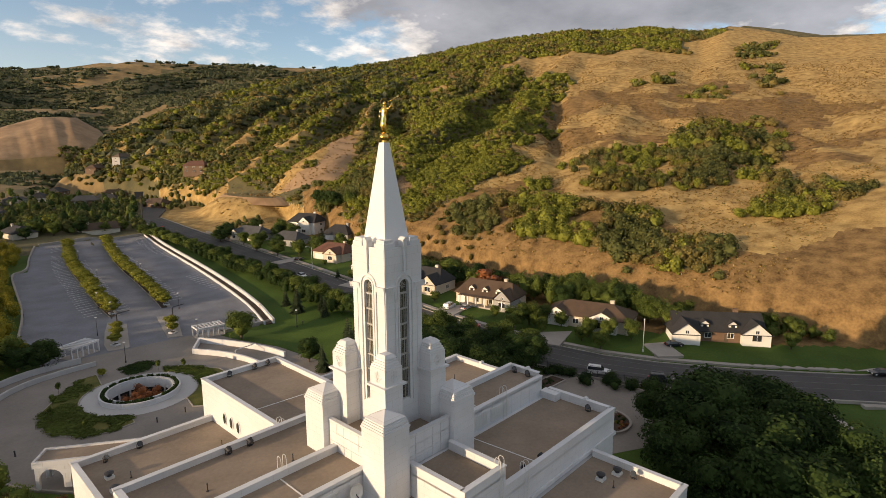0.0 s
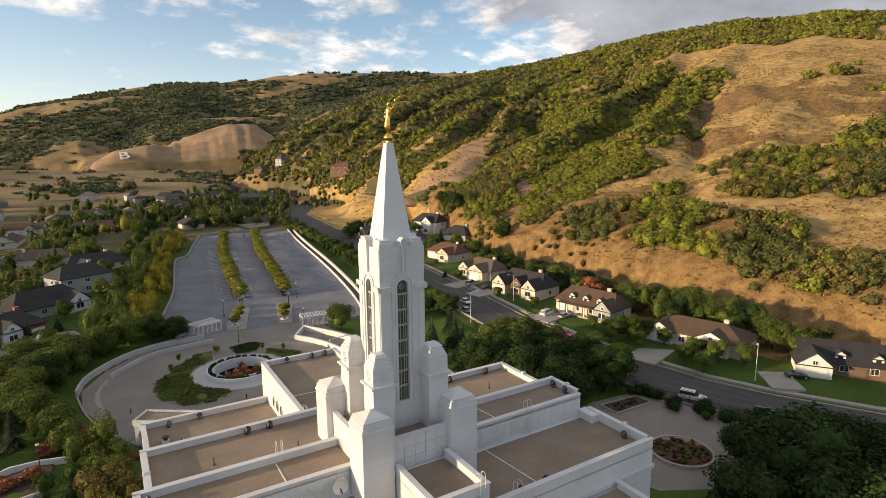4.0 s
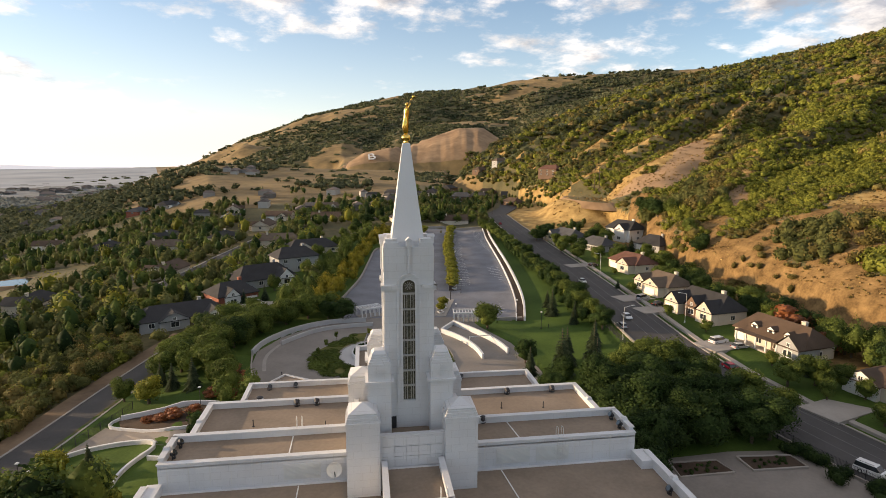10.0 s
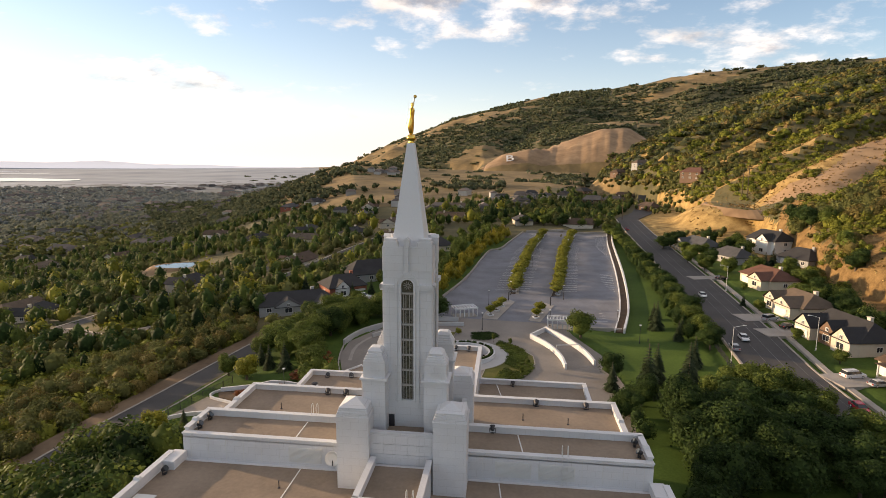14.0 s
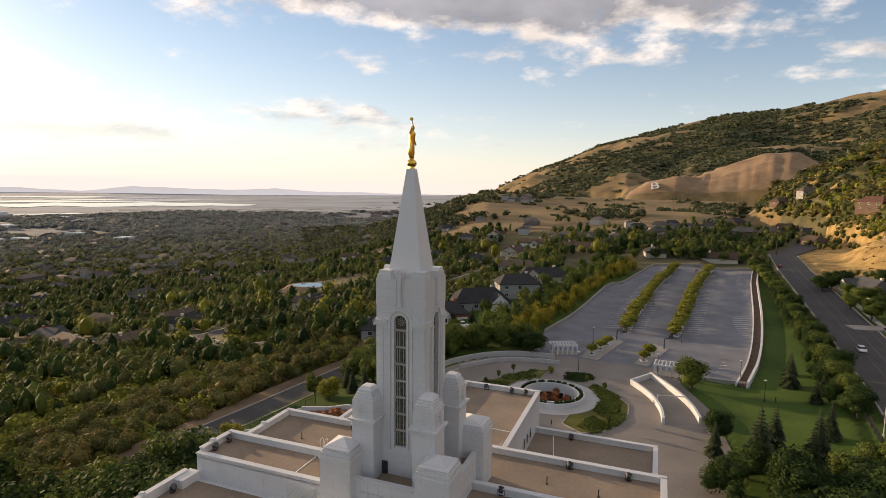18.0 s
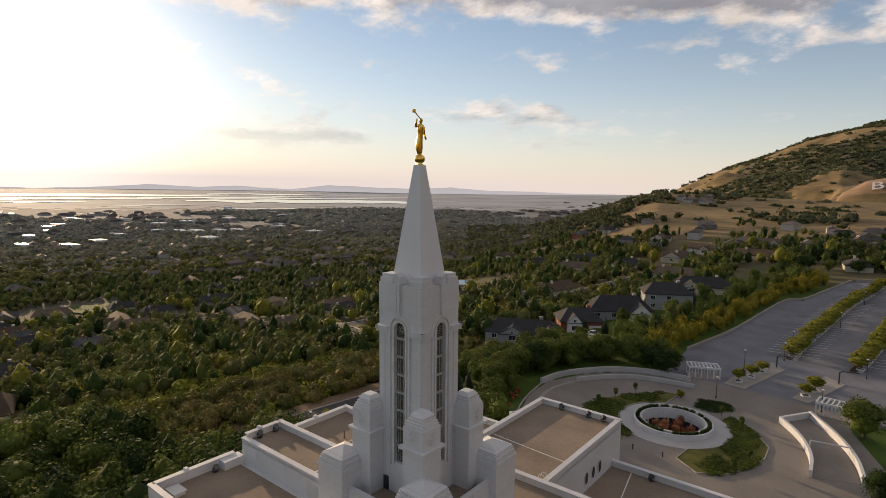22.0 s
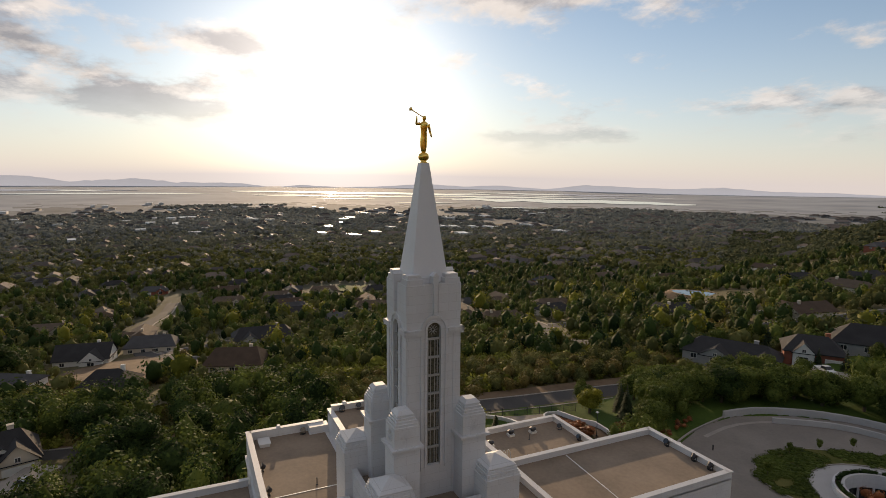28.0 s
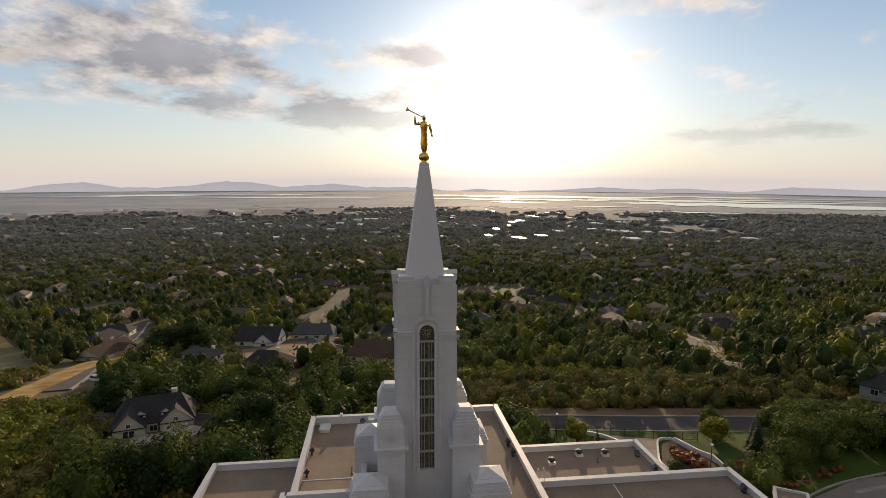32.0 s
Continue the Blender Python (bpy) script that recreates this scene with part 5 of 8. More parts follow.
def arch_band(bm, r0, r1, foot, spring, y0, y1):
    """A raised band round an arched opening."""
    pts = []
    for r in (r0, r1):
        pts.append([(r, foot)] + [(r * math.cos(a), spring + r * math.sin(a)) for a in np.linspace(0, math.pi, 14)] + [(-r, foot)])
    ring = []
    for (xa, za), (xb, zb) in zip(*pts):
        ring.append([bm.verts.new((x * K, y * K, zz(z))) for x, z, y in ((xa, za, y0), (xb, zb, y0), (xb, zb, y1), (xa, za, y1))])
    for a, b in zip(ring, ring[1:]):
        for i in range(4):
            j = (i + 1) % 4
            bm.faces.new((a[i], a[j], b[j], b[i]))
    bm.faces.new(ring[0])
    bm.faces.new(ring[-1])
    bmesh.ops.recalc_face_normals(bm, faces=bm.faces[:])


for a in range(4):
    q = pose(0, 0, 0, 0, 0, 90 * a)
    bm = bmesh.new()
    tower_face(bm)
    part("tower_wall", bm, STONE, temple, m=q)
    win = part("tower_window", (lambda b: (arch_band(b, .72, .95, 17.4, 31.45, -H0 - .10, -H0 + .1), b)[1])(bmesh.new()), STONE, temple, "tall arched art-glass window with moulded white surround", m=q)
    bm = bmesh.new()
    arch_band(bm, 1.18, 1.42, 17.2, 31.5, -H0 - .16, -H0 + .05)
    part("outer_moulding", bm, STONE, win)
    bm = bmesh.new()
    prism_pts = [(.72, 17.6)] + [(.72 * math.cos(t), 31.45 + .72 * math.sin(t)) for t in np.linspace(0, math.pi, 12)] + [(-.72, 17.6)]
    bm.faces.new([bm.verts.new((x * K, (-H0 + .34) * K, zz(z))) for x, z in prism_pts])
    part("pane", bm, ART_GLASS, win, "dark leaded art glass")
    for i in range(7):
        bm = bmesh.new()
        z = 30.5 - i * 1.85
        ub(bm, -.72, .72, -H0 + .12, -H0 + .33, z - .1, z + .1)
        part("transom", bm, LEAD, win, "pale transom bar")
    for i in range(8):
        z = 30.4 - i * 1.85
        for x in (-.5, -.22, .22, .5):
            bm = bmesh.new()
            ub(bm, x - .035, x + .035, -H0 + .26, -H0 + .33, max(z - 1.65, 17.62), z - .08)
            part("came", bm, LEAD, win)
    bm = bmesh.new()
    for k in range(10):
        t = 6.28318 * k / 10
        rod(bm, (.12 * math.cos(t) * K, (-H0 + .29) * K, zz(31.4 + .12 * math.sin(t))), (.5 * math.cos(t) * K, (-H0 + .29) * K, zz(31.4 + .5 * math.sin(t))), .03, n=4)
    part("rosette", bm, LEAD, win, "round lead rosette")
    # belt course in two lengths, broken by the arch
    for s in (-1, 1):
        bm = bmesh.new()
        x0, x1 = sorted((s * 1.42, s * (H0 + .32)))
        ub(bm, x0, x1, -H0 - .32, -H0 + .02, 31.2, 31.58)
        ub(bm, x0, x1, -H0 - .2, -H0 + .02, 30.95, 31.2)
        part("belt_course", bm, STONE, temple, m=q)
        # raised corner pilasters
        bm = bmesh.new()
        x0, x1 = sorted((s * 2.05, s * (H0 - .05)))
        ub(bm, x0, x1, -H0 - .07, -H0 + .02, 14.2, 30.95)
        part("pilaster", bm, STONE, temple, m=q)
        bm = bmesh.new()
        x0, x1 = sorted((s * .45, s * (H0 - .02)))
        ub(bm, x0, x1, -H0 - .05, -H0 + .02, 33.1, 35.9)
        part("upper_panel", bm, STONE, temple, m=q)
    bm = bmesh.new()
    ub(bm, -.16, .16, -H0 - .3, -H0 + .1, 33.0, 36.3)
    ub(bm, -.3, .3, -H0 - .38, -H0 + .5, 36.0, 36.75)
    v = [bm.verts.new((x * K, y * K, zz(z))) for x, y, z in ((-.36, -H0 - .44, 36.75), (.36, -H0 - .44, 36.75), (.36, -H0 + .5, 36.75), (-.36, -H0 + .5, 36.75), (0, -H0 - .44, 37.1), (0, -H0 + .5, 37.1))]
    for f in ((0, 1, 4), (2, 3, 5), (1, 2, 5, 4), (3, 0, 4, 5), (3, 2, 1, 0)):
        bm.faces.new([v[i] for i in f])
    part("finial_fin", bm, STONE, temple, "slender gabled fin over the window", m=q)
bm = bmesh.new()
ub(bm, -H0 + .1, H0 - .1, -H0 + .1, H0 - .1, 35.3, 35.95)
part("tower_top", bm, STONE, temple)
for sx in (-1, 1):
    for sy in (-1, 1):
        bm = bmesh.new()
        cx, cy = sx * 1.95, sy * 1.95
        ub(bm, cx - .82, cx + .82, cy - .82, cy + .82, 35.9, 36.45)
        ub(bm, cx - .68, cx + .68, cy - .68, cy + .68, 36.45, 36.85)
        part("corner_block", bm, STONE, temple, "stepped corner block at the spire's foot")
bm = bmesh.new()
ub(bm, -1.95, 1.95, -1.95, 1.95, 35.9, 36.5)
v = ub(bm, -1.86, 1.86, -1.86, 1.86, 36.5, 47.6, .225)
part("spire", bm, SPIRE, temple, "tall smooth four-sided white spire")

# golden statue with a raised trumpet
def build_statue():
    bm = bmesh.new()
    s, z0 = K, zz(47.55)
    lathe(bm, [(.36 * s, z0), (.34 * s, z0 + .12), (.22 * s, z0 + .16), (.48 * s, z0 + .36), (.53 * s, z0 + .56), (.47 * s, z0 + .76), (.26 * s, z0 + .9), (.12 * s, z0 + .93)], 16)
    b = z0 + .86
    # robe: oval sections from hem to shoulder, leaning forward a little
    secs = [(0, .12, .12, 0), (.25, .22, .22, -.02), (.7, .31, .30, -.06), (1.2, .28, .29, -.03), (1.7, .23, .25, .03), (2.0, .25, .29, .06), (2.35, .27, .36, .08), (2.52, .22, .31, .09), (2.6, .12, .13, .1), (2.7, .10, .10, .11)]
    rings = []
    for h, rx, ry, dx in secs:
        ring = []
        for i in range(16):
            a = 6.28318 * i / 16
            fold = 1 + (.10 * math.sin(a * 5 + h * 1.3) if h < 1.6 else 0)
            ring.append(bm.verts.new((dx + rx * fold * math.cos(a), ry * fold * math.sin(a), b + h)))
        rings.append(ring)
    for p, q in zip(rings, rings[1:]):
        for i in range(16):
            j = (i + 1) % 16
            bm.faces.new((p[i], p[j], q[j], q[i]))
    bm.faces.new(rings[0][::-1])
    bm.faces.new(rings[-1])
    lathe(bm, [(.06, b + 2.66), (.14, b + 2.76), (.165, b + 2.89), (.14, b + 3.02), (.05, b + 3.09)], 12, .12, 0)
    # hanging arm, raised arm, trumpet and its bell
    rod(bm, (.05, .42, b + 2.4), (-.05, .58, b + 1.85), .12, .10)
    rod(bm, (-.05, .58, b + 1.85), (.10, .68, b + 1.35), .10, .06)
    rod(bm, (.08, -.40, b + 2.42), (.18, -.72, b + 2.35), .13, .10)
    rod(bm, (.18, -.72, b + 2.35), (.42, -.78, b + 2.95), .10, .06)
    rod(bm, (.24, -.06, b + 2.9), (.62, -1.25, b + 3.42), .035, .05)
    rod(bm, (.62, -1.25, b + 3.42), (.69, -1.44, b + 3.50), .05, .17, 12)
    ob = part("statue", bm, GOLD)
    smooth(ob)
    ob.matrix_basis = pose(0, 0, 0, 0, 0, -4)
    return tagged(ob, "gilded statue holding a long trumpet on a ball above the spire", "statue")


build_statue()

# ---- trees ----
RNG = np.random.default_rng(11)


def tree_kind(name, height, spread, mat, leaves, leaf, rng, trunk=.25, clear=.08):
    """Meshes of a broad tree: a trunk with limbs, and a crown of several bulging clumps."""
    bm = bmesh.new()
    rod(bm, (0, 0, -.6), (0, 0, height * .45), trunk, trunk * .6, 8)
    n = 9
    cs, rs = [], []
    for i in range(n):
        a = 6.28318 * i / n * 1.7 + rng.uniform(0, .6)
        r = spread * (.48 if i else 0) * rng.uniform(.7, 1.15)
        z = height * (clear + .30 + .5 * rng.uniform(0, 1) * (1 - .35 * r / spread))
        c = (r * math.cos(a), r * math.sin(a), min(z, height * .84) - height * .06)
        cs.append(c)
        rs.append((spread * rng.uniform(.42, .6),) * 2 + (height * rng.uniform(.17, .25),))
        rod(bm, (0, 0, height * rng.uniform(.2, .42)), (c[0] * .8, c[1] * .8, c[2]), trunk * .4, .04, 5)
    cs.append((0, 0, height * (clear + .30)))
    rs.append((spread * .85, spread * .85, height * (.30 + .12 - clear * .4)))
    cloud = leaf_cloud(cs, rs, leaves // n, np.full(len(cs), leaf), rng)
    return mesh_of("trunk", bm, BARK), foliage("crown", cloud, mat)


def conifer_kind(height, spread, mat, rng, rows=16):
    """Meshes of a spruce: a straight trunk and tiers of drooping sprays."""
    bm = bmesh.new()
    rod(bm, (0, 0, -.5), (0, 0, height * .95), .22, .03, 7)
    v, f = [], []
    for i in range(rows):
        h = height * (.06 + .92 * i / rows)
        r = spread * (1 - .94 * i / rows) * rng.uniform(.85, 1.1)
        n = max(6, int(22 * (1 - i / rows)) + 6)
        for k in range(n):
            a = 6.28318 * (k + rng.uniform(0, .8)) / n
            L = r * rng.uniform(.7, 1.12)
            w = max(.18, L * .22)
            d, s = np.array([math.cos(a), math.sin(a), 0]), np.array([-math.sin(a), math.cos(a), 0])
            p = np.array([0, 0, h])
            b = len(v)
            v += [p + d * .05, p + d * L * .55 - s * w + (0, 0, -.10 * L), p + d * L + (0, 0, -.34 * L), p + d * L * .55 + s * w + (0, 0, -.06 * L)]
            f.append((b, b + 1, b + 2, b + 3))
    return mesh_of("trunk", bm, BARK), mesh_from("crown", np.array(v), np.array(f), mat)


KINDS = {}
for k in range(3):
    KINDS["green", k] = tree_kind("tree", 7.0, 3.0, LEAF, 3800, .15, np.random.default_rng(20 + k))
    KINDS["dark", k] = tree_kind("tree", 7.0, 3.2, LEAF_DARK, 5200, .135, np.random.default_rng(30 + k))
    KINDS["conifer", k] = conifer_kind(7.0, 2.1, CONIFER, np.random.default_rng(40 + k))
KINDS["yellow", 0] = tree_kind("tree", 5.0, 2.2, LEAF_LIME, 1800, .14, np.random.default_rng(50))
KINDS["island", 0] = tree_kind("tree", 3.6, 1.9, LEAF_LIME, 700, .17, np.random.default_rng(56), trunk=.08, clear=.2)
KINDS["russet", 0] = tree_kind("tree", 3.0, 2.0, LEAF_RED, 800, .17, np.random.default_rng(51), trunk=.12, clear=.05)
KINDS["young", 0] = tree_kind("tree", 4.6, 1.7, LEAF, 700, .17, np.random.default_rng(52), trunk=.09, clear=.28)
KINDS["poplar", 0] = tree_kind("tree", 11, 1.1, LEAF, 800, .26, np.random.default_rng(53), clear=.02)
LABELS = {"green": "broad green deciduous tree with dense summer leaves", "dark": "large dark green shade tree with a dense crown", "conifer": "blue-green spruce with drooping branches",
          "yellow": "small yellow-green tree catching the light", "russet": "low russet shrub turning to autumn colour", "young": "slim young tree with a light green crown", "poplar": "tall narrow green poplar tree", "island": "small bright yellow-green tree in a white planter"}
BASE_H = {"green": 7.0, "dark": 7.0, "conifer": 7.0, "yellow": 5.0, "russet": 3.0, "young": 4.6, "poplar": 11, "island": 3.6}


def open_view(x, y):
    """Kept free of trees so that the camera sees the garage front of the house below the temple."""
    return (x + 80) ** 2 / 22**2 + (y + 53) ** 2 / 13**2 < 1


def plant(kind, x, y, height, wide=1.0, group="", up=0.0, label=""):
    """Sets one tree on the ground at a place in fitted units, with its height in metres."""
    if open_view(x, y):
        return
    ks = [k for k in KINDS if k[0] == kind]
    tr, cr = KINDS[ks[int(RNG.integers(len(ks)))]]
    ob = thing("shrub" if kind == "russet" else "tree", at(x, y, up, float(RNG.uniform(0, 360))), label or LABELS[kind], "shrub" if kind == "russet" else "tree", group)
    f = height / BASE_H[kind]
    for nm, me in (("trunk", tr), ("crown", cr)):
        o = part(nm, me, None, ob)
        o.scale = (f * wide, f * wide, f)
    return ob


def plant_many(kind, spots, group=""):
    for s in spots:
        plant(kind, *s, group=group)


# the grove east of the temple and the lawns
plant_many("dark", [(66, -20, 15, 1.3), (57, -30, 14, 1.3), (77, -33, 13, 1.2), (70, -8, 9, 1.1), (48, -36, 14, 1.3), (62, -45, 13, 1.2), (50, 30, 9, 1.2), (56, 40, 11, 1.2), (63, 33, 9.5, 1.2), (52, 50, 11, 1.1), (62, 50, 10, 1.2), (69, 42, 9, 1.2),
                    (73, 33, 7, 1.1), (68, 56, 8, 1.1), (47, 24, 7, 1.1)], "shade trees beside the temple")
plant_many("dark", [(42.5, 78, 6.5, 1.1), (46, 62, 7.5, 1.1), (42, 56, 6, 1.2)], "trees on the lawn")
plant_many("green", [(71, 64, 8.5, .95), (63, 62, 8, 1), (54, 60, 7, 1), (40, 110, 8.5, 1.25), (78, 60, 8, 1)], "trees on the lawn")
plant_many("green", [(73, 58, 10.5, 1.0), (80, 52, 8, 1.1), (84, 42, 8.5, 1.1), (69, 66, 8, 1.0), (78, 68, 7, 1.0), (86, 34, 7, 1.1), (82, 60, 6, 1.1)], "trees along the street fence")
plant_many("conifer", [(49, 68, 12), (53, 74, 10), (61, 74, 10), (58, 66, 9), (41, 70, 7), (66, 118, 9), (69, 106, 6), (72, 112, 5), (68, 128, 6), (66, 84, 8)], "spruces on the lawn")
# a row along the street fence beside the car park
for i, yy in enumerate(np.arange(98, 330, 5.4)):
    x = np.interp(yy, [98, 140, 200, 280], [76.5, 80.5, 86.5, 92.5])
    plant("green" if i % 3 else "dark", x + float(RNG.uniform(-1, 1)), yy, float(RNG.uniform(4.8, 7.2)), 1.3, "row of trees between car park and street")
plant_many("green", [(-20, 131, 9, 1.2), (-27, 126, 9, 1.2), (-34, 118, 9, 1.2), (-39, 110, 9, 1.1), (-43, 101, 9, 1.1), (-44, 92, 9, 1.2), (-52, 92, 9, 1.1), (-50, 104, 9, 1), (-56, 98, 8, 1), (-14, 138, 8, 1.3)], "trees along the drive")
plant_many("yellow", [(-54.5, 73, 6.8, 1.1), (-62, 43.5, 6, 1.15)], "yellow-green trees by the west gate")
plant_many("green", [(-61.5, 77, 6.5, 1.0), (-48, 87, 9, 1.1), (-56, 90, 9, 1.1), (-42, 84, 8, 1.2), (-37, 76, 7, 1.2)], "trees on the lawn by the west gate")
plant_many("conifer", [(-45, 76, 7.5), (-51, 80, 6.5), (-55, 84, 6), (-57, 46, 4.5)], "spruces by the west gate")
plant_many("russet", [(-51, 61.5, 1.9, 1.2), (-48, 60.5, 2.1, 1.3), (-45, 59.5, 2.0, 1.3), (-41.5, 60.5, 2.4, 1.2), (-37, 40, 3.2, 1.3), (-36, 34, 3.2, 1.2), (-46.5, 62.5, 2.0, 1.2), (-39, 69, 2.4, 1.4), (-34, 68, 2.2, 1.2)], "russet shrubs in the walled bed")

# ---- houses ----
def gable(bm, x0, x1, y0, y1, z, rise, along="x", over=.5, hip=0.0):
    """A roof with thickness over a rectangle: gabled, or hipped by that length at both ends."""
    x0, x1, y0, y1 = x0 - over, x1 + over, y0 - over, y1 + over
    if along == "x":
        m = (y0 + y1) / 2
        lo, ridge = [(x0, y0), (x1, y0), (x1, y1), (x0, y1)], [(x0 + hip, m), (x1 - hip, m)]
        order = ((0, 1, 5, 4), (2, 3, 4, 5), (3, 0, 4), (1, 2, 5))
    else:
        m = (x0 + x1) / 2
        lo, ridge = [(x0, y0), (x1, y0), (x1, y1), (x0, y1)], [(m, y0 + hip), (m, y1 - hip)]
        order = ((0, 1, 4), (1, 2, 5, 4), (2, 3, 5), (3, 0, 4, 5))
    top = [bm.verts.new((*p, z)) for p in lo] + [bm.verts.new((*p, z + rise)) for p in ridge]
    bot = [bm.verts.new((*p, z - .22)) for p in lo]
    for f in order:
        if hip or len(f) == 4:
            bm.faces.new([top[i] for i in f])
    for i in range(4):
        j = (i + 1) % 4
        bm.faces.new((bot[i], bot[j], top[j], top[i]))
    bm.faces.new(bot[::-1])
    bmesh.ops.recalc_face_normals(bm, faces=bm.faces[:])


def gable_wall(bm, x0, x1, y0, y1, z0, z1, rise, along):
    """A wall block with gable ends up to the ridge."""
    box(bm, x0, x1, y0, y1, z0, z1)
    if rise:
        if along == "x":
            m = (y0 + y1) / 2
            ends = [[(x, y0, z1), (x, y1, z1), (x, m, z1 + rise)] for x in (x0 + .02, x1 - .02)]
        else:
            m = (x0 + x1) / 2
            ends = [[(x0, y, z1), (x1, y, z1), (m, y, z1 + rise)] for y in (y0 + .02, y1 - .02)]
        for e in ends:
            bm.faces.new([bm.verts.new(p) for p in e])


def window_on(ob, x, y, z, w, h, face):
    """A window on a house front (face s, n, e or w): white frame, sill and dark pane."""
    t = {"s": 0, "e": 90, "n": 180, "w": 270}[face]
    m = pose(x, y, z, 0, 0, t)
    bm = bmesh.new()
    for x0, x1, z0, z1 in ((-w / 2 - .1, -w / 2, -.1, h + .1), (w / 2, w / 2 + .1, -.1, h + .1), (-w / 2, w / 2, h, h + .1), (-w / 2, w / 2, -.1, 0), (-.035, .035, 0, h)):
        box(bm, x0, x1, -.09, .02, z0, z1)
    win = part("window", bm, SIDING, ob, "white-framed window", m=m)
    bm = bmesh.new()
    box(bm, -w / 2, w / 2, -.03, .02, 0, h)
    part("pane", bm, DARK_GLASS, win, "dark glass")


def house(x, y, turn, L=20, D=11, H=3.0, rise=3.0, roof="brown", wall=None, hip=4.0, wing=None, garage=None, storeys=1, label="", dormers=0, porch_on=False, chimney=True, up=0.0, detail=True, group="houses"):
    """A house whose front faces local -y. wing: (x centre, width, forward, front material) of a gabled front wing; garage: x centre of a wide garage door."""
    wall = wall or STUCCO
    ob = thing("house", at(x, y, up, turn), label or "suburban house with a shingled roof and pale walls", "house", group)
    h = H * storeys
    bm = bmesh.new()
    gable_wall(bm, -L / 2, L / 2, -D / 2, D / 2, -3.0, h, 0 if hip else rise, "x")
    part("wall", bm, wall, ob)
    bm = bmesh.new()
    gable(bm, -L / 2, L / 2, -D / 2, D / 2, h, rise, "x", .55, hip)
    part("roof", bm, SHINGLE[roof], ob, roof + " shingled roof")
    for wx, ww, fwd, mat in wing or ():
        bm = bmesh.new()
        gable_wall(bm, wx - ww / 2, wx + ww / 2, -D / 2 - fwd, 0, -3.0, h - .05, rise * .72, "y")
        part("wing_wall", bm, mat, ob)
        bm = bmesh.new()
        gable(bm, wx - ww / 2, wx + ww / 2, -D / 2 - fwd, 0, h - .04, rise * .74, "y", .45)
        part("wing_roof", bm, SHINGLE[roof], ob)
    for gx, gy, gw in garage or ():
        bm = bmesh.new()
        box(bm, gx - gw / 2, gx + gw / 2, gy - .08, gy + .05, 0, 2.3)
        door = part("garage_door", bm, SIDING, ob, "white panelled garage door")
        for k in range(4):
            bm = bmesh.new()
            box(bm, gx - gw / 2 + .12, gx + gw / 2 - .12, gy - .12, gy - .07, .1 + k * .56, .54 + k * .56)
            part("panel", bm, SIDING, door)
    if detail:
        n = max(2, int(L / 5))
        for i in range(n):
            wx = -L / 2 + (i + .5) * L / n
            if any(abs(wx - w[0]) < w[1] / 2 + .8 for w in wing or ()) or any(abs(wx - g[0]) < g[2] / 2 + .8 for g in garage or ()):
                continue
            for s in range(storeys):
                window_on(ob, wx, -D / 2, s * H + .95, 1.5, 1.3, "s")
            if storeys > 1 or i % 2:
                window_on(ob, wx, D / 2, .95, 1.4, 1.2, "n")
        for fx in (-1, 1):
            for s in range(storeys):
                window_on(ob, fx * L / 2, 0, s * H + .95, 1.4, 1.2, "e" if fx > 0 else "w")
        for wx, ww, fwd, mat in wing or ():
            if not any(abs(wx - g[0]) < 1.5 for g in garage or ()):
                window_on(ob, wx, -D / 2 - fwd, .9, min(2.2, ww * .4), 1.5, "s")
            window_on(ob, wx, -D / 2 - fwd, h + .1, .8, .8, "s") if rise > 2.6 else None
        bm = bmesh.new()
        box(bm, L * .08 - .5, L * .08 + .5, -D / 2 - .07, -D / 2 + .05, 0, 2.1)
        dr = part("door", bm, BARK, ob, "dark front door")
        bm = bmesh.new()
        rod(bm, (L * .08 + .35, -D / 2 - .13, 1.0), (L * .08 + .35, -D / 2 - .06, 1.0), .04, n=6)
        part("handle", bm, METALW, dr)
    if chimney:
        bm = bmesh.new()
        box(bm, L * .22, L * .22 + 1.1, .4, 1.3, h, h + rise + .6)
        box(bm, L * .22 - .08, L * .22 + 1.18, .32, 1.38, h + rise + .6, h + rise + .75)
        part("chimney", bm, wall, ob)
    for i in range(dormers):
        dx = (i - (dormers - 1) / 2) * L / (dormers + 1.2)
        bm = bmesh.new()
        gable_wall(bm, dx - 1.0, dx + 1.0, -D / 2 + .7, 0, h - .1, h + 1.7, .8, "y")
        dm = part("dormer", bm, SIDING, ob, "white gabled dormer")
        bm = bmesh.new()
        gable(bm, dx - 1.0, dx + 1.0, -D / 2 + .7, 0, h + 1.72, .85, "y", .25)
        part("dormer_roof", bm, SHINGLE[roof], dm)
        bm = bmesh.new()
        box(bm, dx - .45, dx + .45, -D / 2 + .64, -D / 2 + .72, h + .45, h + 1.6)
        part("pane", bm, DARK_GLASS, dm, "dark arched pane")
    if porch_on:
        bm = bmesh.new()
        box(bm, -L * .38, L * .38, -D / 2 - 2.4, -D / 2, -.6, .18)
        part("porch_floor", bm, CONCRETE, ob)
        bm = bmesh.new()
        v = box(bm, -L * .4, L * .4, -D / 2 - 2.6, -D / 2 + .2, h - .25, h)
        for k in (4, 5):
            v[k].co.z -= .12
        part("porch_roof", bm, SHINGLE[roof], ob)
        for i in range(6):
            bm = bmesh.new()
            px = -L * .37 + i * L * .148
            box(bm, px - .14, px + .14, -D / 2 - 2.35, -D / 2 - 2.05, .15, h - .25)
            part("porch_post", bm, SIDING, ob)
    return ob


